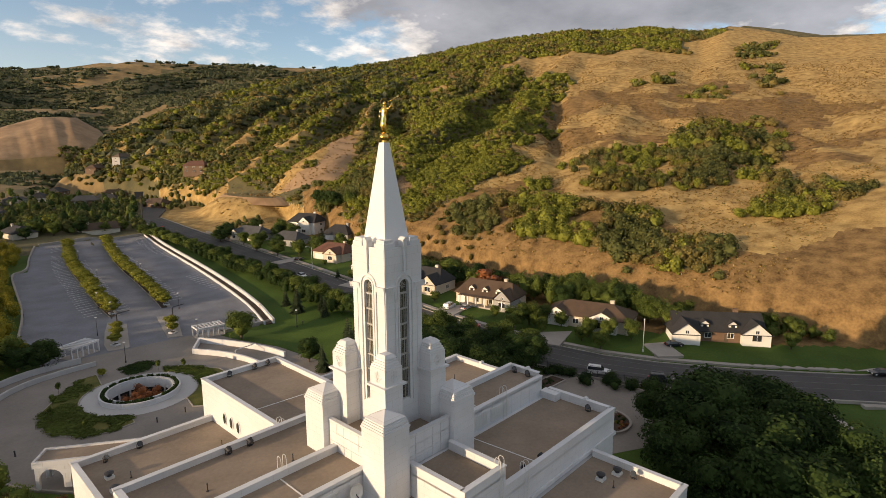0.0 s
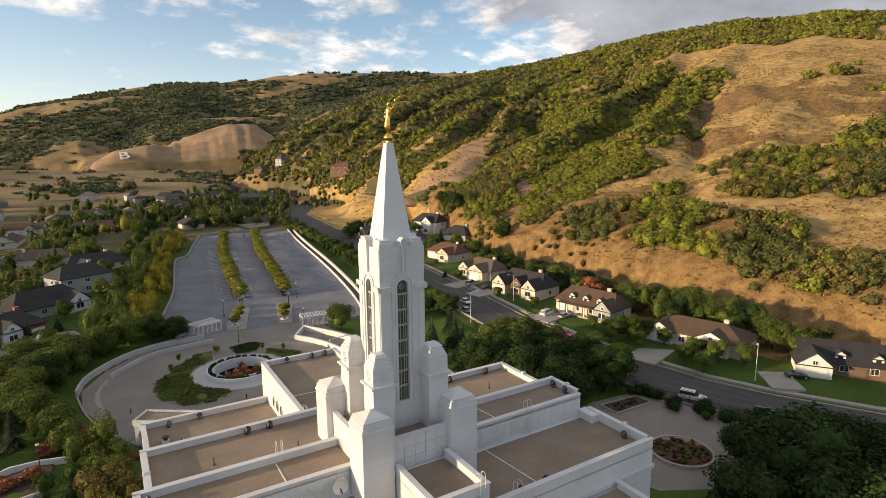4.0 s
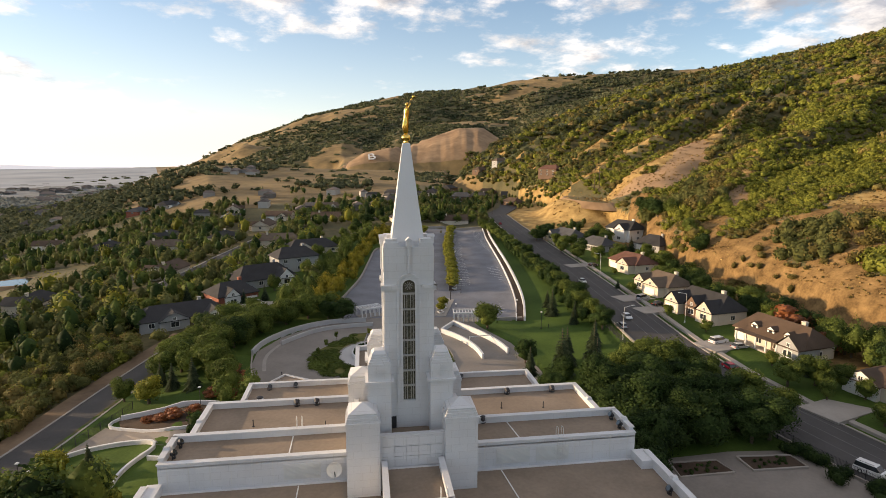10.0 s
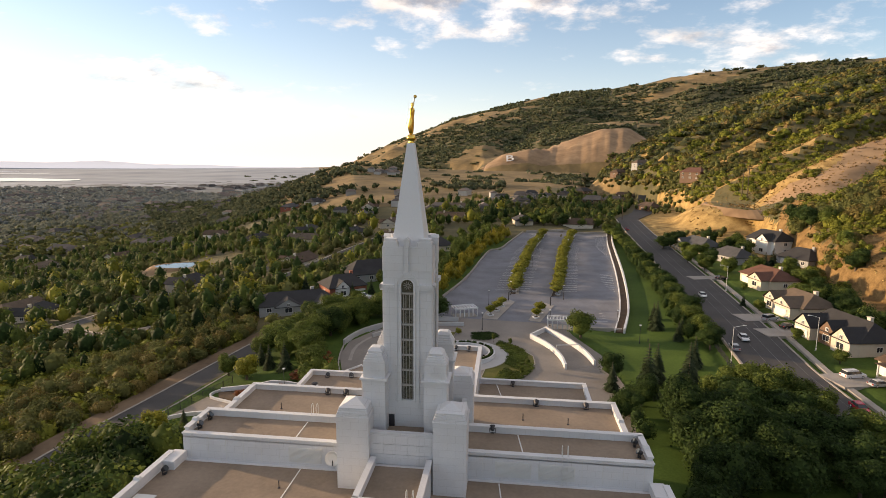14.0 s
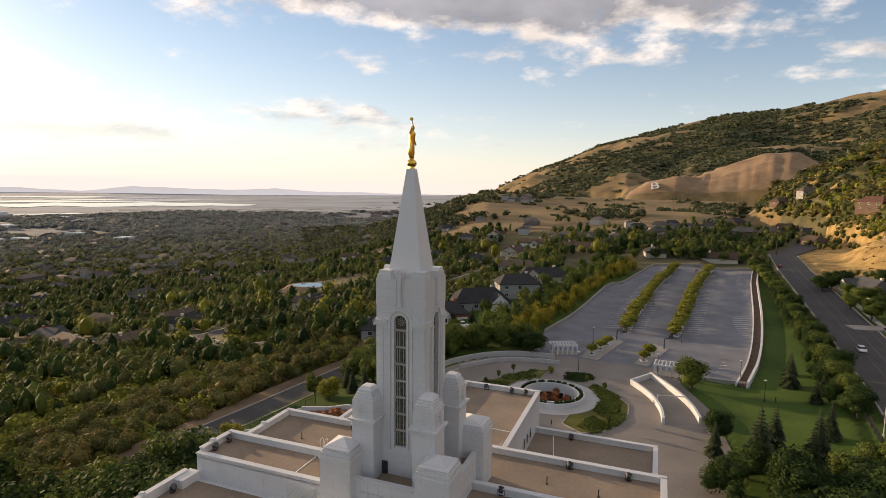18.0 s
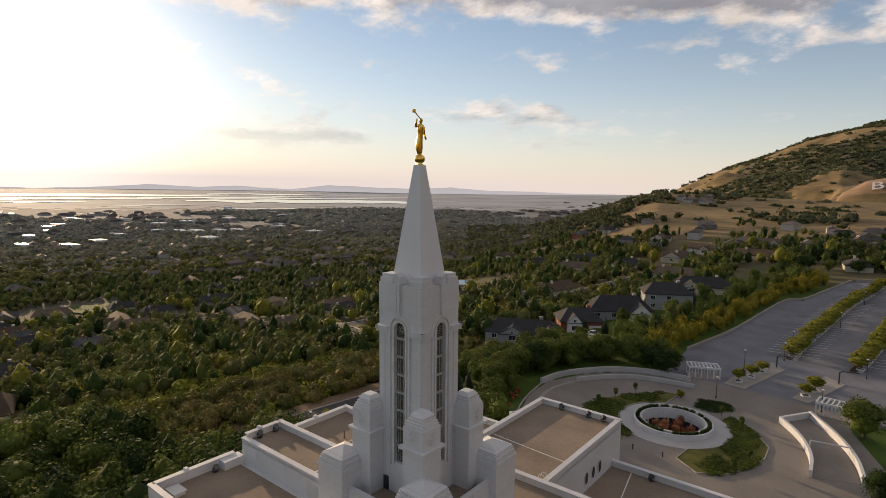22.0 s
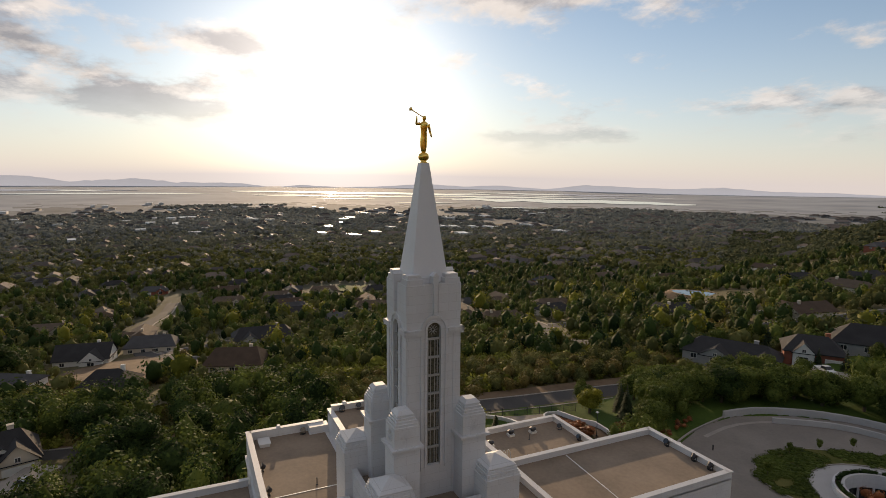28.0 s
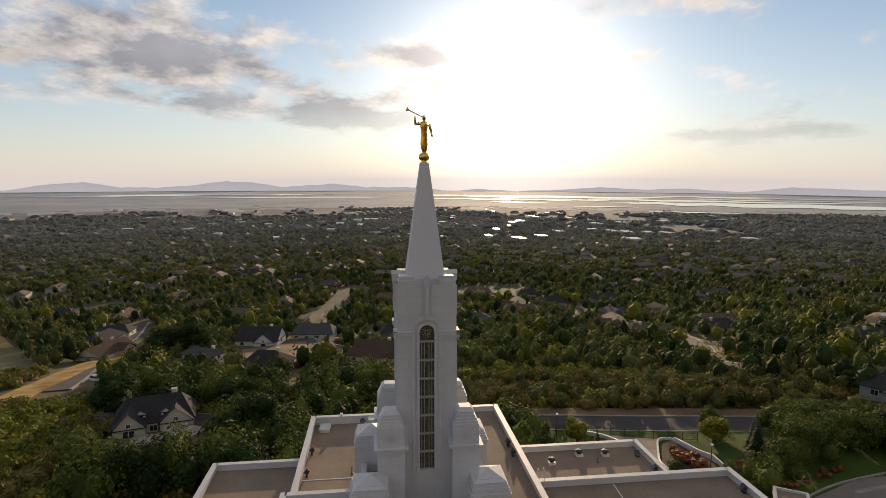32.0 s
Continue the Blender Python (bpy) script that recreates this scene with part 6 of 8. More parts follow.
ST = "houses along the street"
house(136.5, -1.5, -58, 22, 9.5, 2.7, 3.9, "dark", BROWNWALL, 0, [(8.6, 6.8, 1.6, SIDING), (-8.8, 6.6, 3.4, SIDING)], [(-8.8, -8.2, 5)], label="low brown house with dark roof, white gables and a wide garage", dormers=2, group=ST)
house(122, 32.5, -78, 23, 11, 3.2, 3.0, "brown", STUCCO, 6, [(4.5, 8, 1.5, SIDING), (-8.2, 6.6, 1.2, SIDING)], [(-8.2, -6.75, 4.6)], label="cream ranch house with a broad brown hipped roof", group=ST)
house(118.5, 71, -82, 20, 9.5, 3.3, 4.0, "brown", STUCCO, 3, [(7.4, 5.4, 2.2, GREYSIDING)], [(-8.0, -4.8, 2.6)], label="cream house with white dormers, brown roof and a deep porch", dormers=3, porch_on=True, group=ST)
house(118, 104, -83, 19, 10, 3.4, 4.2, "dark", STUCCO, 3, [(6.4, 6, 2.5, STUCCO), (.4, 5.4, 1.5, BROWNWALL), (-6.2, 6, 3.2, STUCCO)], [(-6.2, -8.25, 4.4)], label="cream house with three dark gabled roofs", storeys=1, group=ST)
house(121.5, 136, -82, 16, 11, 3.4, 3.4, "tan", STUCCO, 4, [(2.6, 8, 3, STUCCO), (-5, 5.4, 1.5, STUCCO)], [(2.6, -8.55, 5)], label="beige stucco house with a steep gable over the garage", group=ST)
house(129.5, 176, -80, 17, 11, 3.4, 3.4, "red", STUCCO, 4, [(4, 7, 3, STUCCO)], [(-5, -5.55, 4.6)], label="pale house with a reddish shingled roof", group=ST)
house(166, 251, -72, 17, 12, 3.1, 4.2, "dark", SIDING, 3, [(3, 7, 2, SIDING)], None, storeys=2, label="tall white two-storey house with dark roof", group=ST)
house(165, 217, -68, 15, 12, 3.0, 4.2, "dark", GREYSIDING, 5, None, [(-3, -6.05, 4.6)], label="grey house with a dark hipped roof", group=ST)
house(131, 258, -78, 20, 12, 3.1, 3.6, "grey", STUCCO, 4, [(-5, 7, 2, STUCCO)], None, label="cream house with grey roof behind a lawn", group=ST)
house(136, 226, -75, 16, 11, 3.0, 3.4, "grey", GREYSIDING, 4, None, None, label="grey house among trees", group=ST)
for i, (x, y, c) in enumerate(((162, 470, "brown"), (205, 480, "red"), (150, 560, "dark"), (120, 520, "grey"), (170, 600, "brown"), (205, 660, "tan"), (185, 690, "brown"), (130, 640, "dark"), (95, 560, "dark"))):
    house(x, y, -70 + i * 17, 18, 12, 3.0, 3.6, c, (BROWNWALL, BROWNWALL, GREYSIDING)[i % 3], 4, storeys=1 + i % 2, label="distant house below the hills", group="houses at the end of the street")
WS = "houses below the temple"
house(-52, 165, 35, 14, 12, 3.6, 3.6, "dark", BRICK, 4, [(-2.5, 5, 1.2, SIDING)], [(4.5, -6.05, 4)], storeys=1, label="red brick house with dark roof and white upper storey", group=WS)
house(-66, 145, 25, 24, 12, 2.9, 3.4, "dark", GREYSIDING, 4, [(-3, 8, 2, GREYSIDING), (8.5, 7, 3.5, SIDING)], [(8.5, -9.55, 4.8)], label="grey house with dark roof and a garage gable", group=WS)
house(-43, 186, 30, 22, 13, 3.0, 4.6, "dark", GREYSIDING, 5, [(6, 7, 3, SIDING)], None, label="large house with a steep dark roof", group=WS)
house(-31, 213, 25, 17, 12, 3.0, 3.6, "dark", GREYSIDING, 4, None, [(4, -6.05, 4)], storeys=2, label="grey two-storey house with a dark hipped roof", group=WS)
house(-25, 255, 20, 24, 13, 3.0, 3.6, "dark", STUCCO, 5, [(-5, 8, 2, STUCCO)], None, label="long cream house with dark roof", group=WS)
house(-98, -60, 103, 16, 10, 3.0, 4.4, "dark", STUCCO, 3, [(-4.6, 6, 2.0, STUCCO), (4.6, 6.4, 1.2, STUCCO)], [(4.6, -6.25, 5.0)], label="house with two white dormers above a pale garage drive", dormers=2, group=WS)
house(-168, -42, 75, 15, 12, 2.9, 4.4, "dark", SIDING, 5, None, [(-3, -6.05, 4)], label="white house with a dark hipped roof", group=WS)
house(-184, 2, 70, 19, 15, 2.9, 4.2, "brown", STUCCO, 3, None, None, label="house with a broad brown roof", group=WS)
house(-246, -57, 80, 19, 13, 3.0, 5.0, "dark", SIDING, 0, [(4, 8, 2.5, SIDING)], None, storeys=1, label="white gabled house on a curving street", group=WS)
house(-262, -30, 80, 20, 12, 3.0, 3.8, "grey", STUCCO, 3, None, None, label="grey-roofed house on a curving street", group=WS)
house(-246, 22, 85, 26, 15, 3.0, 4.4, "dark", GREYSIDING, 4, [(-6, 8, 2, GREYSIDING)], None, label="large dark-roofed house below the scrub", group=WS)
house(-205, -75, 60, 14, 9, 2.6, 2.0, "grey", SIDING, 2, None, None, label="small white outbuilding beside a lane", group=WS)

# a wider suburb: copies of five plain houses
SUB = []
for i, (c, w, hp) in enumerate((("dark", STUCCO, 4), ("grey", BRICK, 3.5), ("brown", STUCCO, 0), ("dark", GREYSIDING, 4), ("tan", STUCCO, 3))):
    SUB.append(house(-330 - 22 * i, 60, 90, 17 + i, 11, 2.9, 3.2, c, w, hp, [(4, 6.5, 2, w)], [(-4.5, -5.55, 4.4)], label="suburban house with a " + c + " roof among trees", group="houses of the suburb"))
HOUSE_SPOTS = [(-330 - 22 * i, 60) for i in range(5)] + [(-52, 165), (-66, 145), (-43, 186), (-31, 213), (-25, 255), (-95, -60), (-168, -42), (-184, 2), (-246, -57), (-262, -30), (-246, 22), (-205, -75)]


def free_spot(x, y, gap):
    return all((x - a) ** 2 + (y - b) ** 2 > gap * gap for a, b in HOUSE_SPOTS)


POND = (-199, 303)
_rng = np.random.default_rng(8)
n = 0
while n < 62:
    az, r = _rng.uniform(-122, 15), _rng.uniform(225, 640)
    x, y = r * math.sin(radians(az)), r * math.cos(radians(az))
    if x > -40 + .1 * y and y < 330 or x > 90 or (x > -215 and y < 130) or math.hypot(x - POND[0] - 12, y - POND[1] + 12) < 50 or math.hypot(x + 230, y + 35) < 45 or (az > -18 and r > 470) or not free_spot(x, y, 27):
        continue
    HOUSE_SPOTS.append((x, y))
    copy_thing(SUB[int(_rng.integers(5))], at(x, y, 0, float(_rng.choice([85, 175, 265, 355]) + _rng.uniform(-15, 15))))
    n += 1


def far_houses(count, r0, r1, seed, size=(7, 11), aw=(-122, 12)):
    """Walls and roofs of far houses, joined: they stay a few points across."""
    rng = np.random.default_rng(seed)
    az, r = np.radians(rng.uniform(aw[0], aw[1], count)), np.sqrt(rng.uniform(r0**2, r1**2, count))
    x, y = r * np.sin(az), r * np.cos(az)
    ok = ~((x > -20) & (y < 360)) & (x < 160)
    x, y = x[ok], y[ok]
    n_ = len(x)
    a = rng.choice([0, 1.57], n_) + rng.uniform(-.3, .3, n_)
    L, D, H = rng.uniform(*size, n_), rng.uniform(size[0] * .6, size[1] * .6, n_), rng.uniform(3, 5, n_)
    base = np.stack([x * K, y * K, ground(x, y) * K], 1)
    ca, sa = np.cos(a), np.sin(a)

    def put(lx, ly, lz):
        return base + np.stack([lx * ca - ly * sa, lx * sa + ly * ca, lz], 1)

    wall = [put(sx * L, sy * D, z) for z in (np.full(n_, -2.0), H) for sx, sy in ((-1, -1), (1, -1), (1, 1), (-1, 1))]
    wv = np.stack(wall, 1).reshape(-1, 3)
    wf = (np.arange(n_)[:, None, None] * 8 + np.array([(0, 1, 5, 4), (1, 2, 6, 5), (2, 3, 7, 6), (3, 0, 4, 7), (4, 5, 6, 7)])[None]).reshape(-1, 4)
    rf = [put(sx * L * 1.06, sy * D * 1.1, H) for sx, sy in ((-1, -1), (1, -1), (1, 1), (-1, 1))] + [put(-L * .6, L * 0, H + D * .55), put(L * .6, L * 0, H + D * .55)]
    rv = np.stack(rf, 1).reshape(-1, 3)
    rq = (np.arange(n_)[:, None, None] * 6 + np.array([(0, 1, 5, 4), (2, 3, 4, 5), (3, 0, 4, 4), (1, 2, 5, 5)])[None])
    quads, tris = rq[:, :2].reshape(-1, 4), rq[:, 2:, :3].reshape(-1, 3)
    roofs, walls = foliage("far_roofs", (rv, quads, tris), FAR_ROOF), mesh_from("far_walls", wv, wf, FAR_WALL)
    for me in (roofs, walls):
        me.polygons.foreach_set("use_smooth", np.zeros(len(me.polygons), bool))
    tagged(new("far_house_roofs", roofs), "grey and brown roofs of distant houses", "roofs", kind="stuff")
    tagged(new("far_house_walls", walls), "pale walls of distant houses", "houses", kind="stuff")


FAR_ROOF = material("far_roof", (.05, .048, .048), .8, var=.4, scale=50, island=1.2, tint=(.19, .15, .125))
FAR_WALL = material("far_wall", (.16, .145, .13), .8, var=.3, scale=50, island=1.2, tint=(.42, .40, .37))
far_houses(300, 560, 1250, 3, aw=(-122, -24))
far_houses(520, 1250, 2300, 4, (8, 16), (-122, -15))
far_houses(16, 1040, 1075, 6, (6, 9), (-2.5, 2.5))
far_houses(9, 800, 900, 7, (5, 8), (-12, -9))
far_houses(26, 430, 600, 9, (5, 8), (-16, 8))

# ---- vehicles ----
def car(x, y, turn, paint="white", kind="sedan", label="", up=.03):
    """A car with its nose along local +x: body, glass cabin, bumpers, lamps, wheels with rims."""
    L, W, H = {"sedan": (4.6, 1.8, 1.45), "suv": (5.2, 1.95, 1.85), "van": (5.1, 1.95, 1.8), "pickup": (5.6, 1.95, 1.8)}[kind]
    ob = thing("car", at(x, y, up, turn), label or paint + " parked car", "car", "cars")
    w = W / 2
    belt = H * .58
    prof = [(-L / 2, .35), (-L / 2 + .05, belt - .05), (L * .22, belt), (L / 2 - .12, belt - .16), (L / 2, .45), (L / 2 - .1, .28), (-L / 2 + .1, .28)]

    def loft(bm, rows):
        """Side profile drawn in at the edges, both sides joined."""
        rings = [[bm.verts.new((px, s * ww, pz)) for px, pz in pr] for s, ww, pr in rows]
        for a, b in zip(rings, rings[1:]):
            for i in range(len(a)):
                j = (i + 1) % len(a)
                bm.faces.new((a[i], a[j], b[j], b[i]))
        bm.faces.new(rings[0])
        bm.faces.new(rings[-1][::-1])
        bmesh.ops.recalc_face_normals(bm, faces=bm.faces[:])

    inner = [(px * .985, pz if pz < .5 else pz + .03) for px, pz in prof]
    bm = bmesh.new()
    loft(bm, [(-1, w, prof), (-1, w * .86, inner), (1, w * .86, inner), (1, w, prof)])
    part("body", bm, CARPAINT[paint], ob)
    back = {"sedan": -L * .40, "suv": -L * .475, "van": -L * .475, "pickup": -L * .12}[kind]
    front = {"sedan": L * .24, "suv": L * .22, "van": L * .30, "pickup": L * .24}[kind]
    lean = .55 if kind == "sedan" else .16
    cab = [(back, belt - .02), (back + lean, H - .06), (front - .75, H - .06), (front, belt - .02)]
    bm = bmesh.new()
    loft(bm, [(-1, w * .93, [(back, belt - .02), (back + .01, belt), (front - .01, belt), (front, belt - .02)]), (-1, w * .78, cab), (1, w * .78, cab), (1, w * .93, [(back, belt - .02), (back + .01, belt), (front - .01, belt), (front, belt - .02)])])
    part("glasshouse", bm, DARK_GLASS, ob, "dark glass")
    bm = bmesh.new()
    box(bm, back + lean - .05, front - .7, -w * .8, w * .8, H - .09, H, .93)
    part("roof_panel", bm, CARPAINT[paint], ob)
    if kind in ("suv", "van"):
        for s in (-1, 1):
            bm = bmesh.new()
            rod(bm, (back + .5, s * w * .66, H + .06), (front - 1.0, s * w * .66, H + .06), .03, n=6)
            part("roof_rail", bm, DARKMETAL, ob)
    for s in (-1, 1):
        bm = bmesh.new()
        box(bm, L / 2 - .14, L / 2 - .01, s * w * .68 - .2, s * w * .68 + .2, .5, .7)
        part("headlight", bm, LAMP_WHITE, ob, "clear headlight")
        bm = bmesh.new()
        box(bm, -L / 2 - .01, -L / 2 + .1, s * w * .74 - .16, s * w * .74 + .16, .6, .85)
        part("tail_light", bm, LENS_RED, ob, "red tail light")
        bm = bmesh.new()
        box(bm, front - .35, front - .15, s * w - .02 if s > 0 else -w - .2, w + .2 if s > 0 else -w + .02, belt - .05, belt + .12)
        part("mirror", bm, CARPAINT[paint], ob)
        for fx in (L * .31, -L * .29):
            bm = bmesh.new()
            rod(bm, (fx, s * (w - .22), .33), (fx, s * (w + .01), .33), .33, n=14)
            wh = part("wheel", bm, RUBBER, ob)
            bm = bmesh.new()
            rod(bm, (fx, s * (w - .02), .33), (fx, s * (w + .025), .33), .2, n=10)
            part("rim", bm, METALW, wh, "silver rim")
    return ob


def along(y, back=False):
    d = (street_x(y + 2) - street_x(y - 2), 4.0)
    return math.degrees(math.atan2(d[1], d[0])) + (180 if back else 0)


car(93.6, 60, along(60, True), "red", "sedan", "red sedan parked at the kerb")
car(86.2, 12.5, along(12, True), "white", "suv", "large white utility vehicle with roof rails by the fence")
car(95.0, 156.4, along(156, True), "white", "sedan", "white sedan driving down the street")
car(88.6, 106, along(106, True), "white", "sedan", "white sedan on the street")
car(82.2, 97.5, along(97), "silver", "sedan", "silver sedan at the kerb")
car(106.6, 127, 95 - 70, "silver", "suv", "silver pickup-like car in a drive")
car(108.0, 118.5, 20, "dark", "sedan", "dark sedan parked in a drive")
car(103.5, 78.5, 12, "white", "van", "white van parked in a drive")
car(106.5, 73.2, 10, "silver", "sedan", "silver sedan parked in a drive")
car(114.6, 187, 15, "dark", "sedan", "dark car in a drive")
car(80.4, 59.5, along(59), "white", "sedan", "white sedan parked by the fence")
car(119.5, 4.6, -45, "dark", "sedan", "dark car before a white garage")
car(136.5, -43, along(-43), "dark", "sedan", "dark sedan on the street bend")
car(92.3, -1.5, along(0, True), "dark", "suv", "dark car parked by the fence")
car(109.6, 335, along(335), "red", "sedan", "dark red car far up the street")
car(-40.3, 151.5, -20, "white", "pickup", "white pickup in a drive")
car(-22, 226, 10, "white", "van", "white camper van beside a house")
car(-82.5, -50, 40, "silver", "sedan", "pale car on a house drive")
car(-165, -103, 60, "white", "suv", "white vehicle on a slope road")
for (x, y, t, w, l) in ((105, 130, 8, 7.5, 14), (105, 114, 7, 7, 14), (104, 77, 10, 7.5, 13), (103.5, 36, 14, 7.5, 15), (116, 8, 45, 6.5, 14), (110, 190, 10, 6, 15), (-84, -52.5, -30, 6.5, 15), (-39, 151, 20, 7, 11)):
    bm = bmesh.new()
    box(bm, -l / 2, l / 2, -w / 2, w / 2, -.6, .12)
    o = part("driveway", bm, CONCRETE)
    o.matrix_basis = at(x, y, 0, t)
    tagged(o, "pale concrete house drive", "driveway", kind="structure")

# ---- scrub, woods and the valley ----
LANES = [dense(p) for p in ([(-150, -110), (-163, -112), (-205, -122), (-245, -130), (-287, -138), (-340, -150)], [(-206, -7), (-225, -22), (-250, -36), (-278, -32), (-305, -33), (-346, -38), (-386, -24), (-440, -18)],
                            [(-120, 132), (-137, 126), (-170, 150), (-230, 165), (-300, 150), (-380, 150)], [(-100, 260), (-118, 245), (-128, 223), (-150, 200), (-172, 152)], [(-275, 61), (-262, 30), (-250, -5), (-240, -25)], [(-60, 330), (-72, 280), (-84, 235), (-96, 200)])]
YARD = [(-166, -42), (-200, -66), (-226, -62), (-246, -34), (-228, -16), (-202, -8), (-186, -18)]


def scatter(az0, az1, r0, r1, cell, seed):
    """Jittered places in a sector: x and y in fitted units, with cells growing with distance as given."""
    rng = np.random.default_rng(seed)
    xs, ys = [], []
    r = r0
    while r < r1:
        c = cell(r)
        n_ = max(1, int(radians(az1 - az0) * r / c))
        a = np.radians(az0 + (np.arange(n_) + rng.uniform(0, 1, n_)) * (az1 - az0) / n_)
        rr = r + rng.uniform(-.5, .5, n_) * c
        xs.append(rr * np.sin(a))
        ys.append(rr * np.cos(a))
        r += c
    return np.concatenate(xs), np.concatenate(ys), rng


def blank(x, y):
    """Places that stay free of wild growth: paving, roads, houses, ponds, and gaps opened towards the camera."""
    b = (np.abs(x - street_x(y)) < 13) & (y < 720)
    b |= inside(LOT_L + LOT_R, x, y) | inside(DRIVE, x, y)
    wx = np.interp(y, W_ROAD[:, 1], W_ROAD[:, 0])
    b |= (np.abs(x - wx) < np.where(y > 30, 11, 5)) & (y > -90) & (y < 126)
    for i, (hx, hy) in enumerate(HOUSE_SPOTS):
        d = math.hypot(hx, hy)
        off, rr = (15, 17.5) if 5 <= i < 17 else (4, 10)
        b |= (x - hx * (1 - off / d)) ** 2 + (y - hy * (1 - off / d)) ** 2 < rr**2
        b |= (x - hx) ** 2 + (y - hy) ** 2 < 11**2
    b |= ((x - POND[0] - 8) / 44) ** 2 + ((y - POND[1] + 14) / 36) ** 2 < 1
    b |= (x - POND[0] - 20) ** 2 + (y - POND[1] + 34) ** 2 < 26**2
    for i, line in enumerate(LANES):
        for px, py in line[::2]:
            b |= (x - px) ** 2 + (y - py) ** 2 < 9**2
            if i < 2:
                b |= (x - px * .94) ** 2 + (y - py * .94) ** 2 < 9**2
    b |= inside(YARD, x, y) | open_view(x, y)
    for px, py in ((-144, -119), (-155, -119), (-166, -119), (-180, -120), (-193, -122), (-205, -121), (-215, -119), (-228, -115)):
        b |= (x - px) ** 2 + (y - py) ** 2 < 11**2
    return b


def stand(name, x, y, rad, high, per, leaf, mat, rng, label, category, sink=.25):
    """Many plants as one object: uneven leafy crowns resting on the ground."""
    if not len(x):
        return
    c = np.stack([x * K, y * K, ground(x, y) * K + high * (.5 - sink)], 1)
    r = np.stack([rad, rad * rng.uniform(.8, 1.2, len(x)), high * .62], 1)
    me = foliage(name, leaf_cloud(c, r, per, leaf, rng), mat)
    tagged(new(name, me), label, category, kind="stuff")


def hillside():
    # near face of the hill
    for lo, hi, cell, per, seed in ((150, 330, 3.0, 110, 1), (330, 560, 4.4, 52, 2), (560, 1120, 7.0, 26, 3)):
        x, y, rng = scatter(13, 97, lo, hi, lambda r: cell, seed)
        az, r = np.degrees(np.arctan2(x, y)), np.hypot(x, y)
        ra = np.interp(az, FOOT_AZ, FOOT_R)
        want = cover(x, y, az, r, ra)
        mound = (x > 135) & (x < 203) & (y > 305) & (y < 410)
        ok = (value_noise(x, y, 11, 22) * .5 + rng.uniform(0, .5, len(x)) < want * .86) & ((r > ra + 5) | ((r > ra - 34) & (x - street_x(y) > 44) & (az > 38))) & ~mound
        x, y, az, r, want = x[ok], y[ok], az[ok], r[ok], want[ok]
        belt = np.zeros(len(x), bool)
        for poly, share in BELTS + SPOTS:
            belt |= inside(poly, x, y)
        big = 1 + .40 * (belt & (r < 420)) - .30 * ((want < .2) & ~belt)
        rad = cell * K * rng.uniform(.45, 1.0, len(x)) * big
        high_ = rad * rng.uniform(.9, 1.45, len(x)) * big
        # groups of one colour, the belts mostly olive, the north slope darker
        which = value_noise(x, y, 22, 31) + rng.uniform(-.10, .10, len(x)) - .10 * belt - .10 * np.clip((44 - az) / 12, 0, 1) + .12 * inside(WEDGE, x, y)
        for nm, mat, sel in (("scrub_oak", OAK, which > .47), ("olive_scrub", OAK_OLIVE, (which <= .47) & (which > .35)), ("dark_scrub", FARLEAF, which <= .35)):
            stand(nm, x[sel], y[sel], rad[sel], high_[sel], per, rad[sel] * (.165 if cell < 4 else .19 if cell < 6 else .25), mat, rng, "dense scrub oak thickets on the golden hillside", "scrub")
    # dry tufts on the open slope
    x, y, rng = scatter(30, 95, 150, 345, lambda r: 1.7, 77)
    az, r = np.degrees(np.arctan2(x, y)), np.hypot(x, y)
    ok = (r > np.interp(az, FOOT_AZ, FOOT_R) + 3) & (value_noise(x, y, 13, 78) > .42)
    x, y = x[ok], y[ok]
    rad = rng.uniform(.25, .8, len(x))
    c = np.stack([x * K, y * K, ground(x, y) * K + (value_noise(x, y, 24, 5) - .5) * 2.2], 1)
    for nm, mat, sel in (("dry_tufts", TUFT, slice(0, None, 3)), ("brown_tufts", TUFT_BROWN, slice(1, None, 3)), ("sage_tufts", OAK_OLIVE, slice(2, None, 6))):
        tagged(new(nm, foliage(nm, leaf_cloud(c[sel], np.stack([rad, rad, rad * .35], 1)[sel], 7, rad[sel] * .55, rng, core=0), mat)), "dry grass and weed tufts on the slope", "grass", kind="stuff")
    x, y, rng = scatter(24, 95, 345, 800, lambda r: 3.8, 79)
    ok = value_noise(x, y, 22, 80) > .40
    x, y = x[ok], y[ok]
    rad = rng.uniform(.5, 1.25, len(x))
    c = np.stack([x * K, y * K, ground(x, y) * K + (value_noise(x, y, 24, 5) - .5) * 2.2], 1)
    tagged(new("brown_tufts", foliage("brown_tufts", leaf_cloud(c, np.stack([rad, rad, rad * .45], 1), 6, rad * .55, rng, core=0), TUFT_BROWN)), "brown weeds dotting the upper slope", "grass", kind="stuff")
    # far ridges to the north
    x, y, rng = scatter(-24, 46, 640, 3300, lambda r: 9 + r * .006, 5)
    az, r = np.degrees(np.arctan2(x, y)), np.hypot(x, y)
    ra = np.interp(az, FOOT_AZ, FOOT_R)
    bare = (r < 1330) & (az > -3) & (az < 18)
    ok = (ridge_woods(x, y, az, r) | (rng.uniform(0, 1, len(x)) < .05)) & ((r > ra * 1.05) | (az < 13)) & ~((r > 1080) & bare)
    x, y, r = x[ok], y[ok], r[ok]
    rad = (9 + r * .006) * K * rng.uniform(.45, .8, len(x))
    stand("far_scrub", x, y, rad, rad * .42, 11, rad * .42, RIDGELEAF, rng, "dark woods and scrub over the far ridges", "woods", sink=.42)


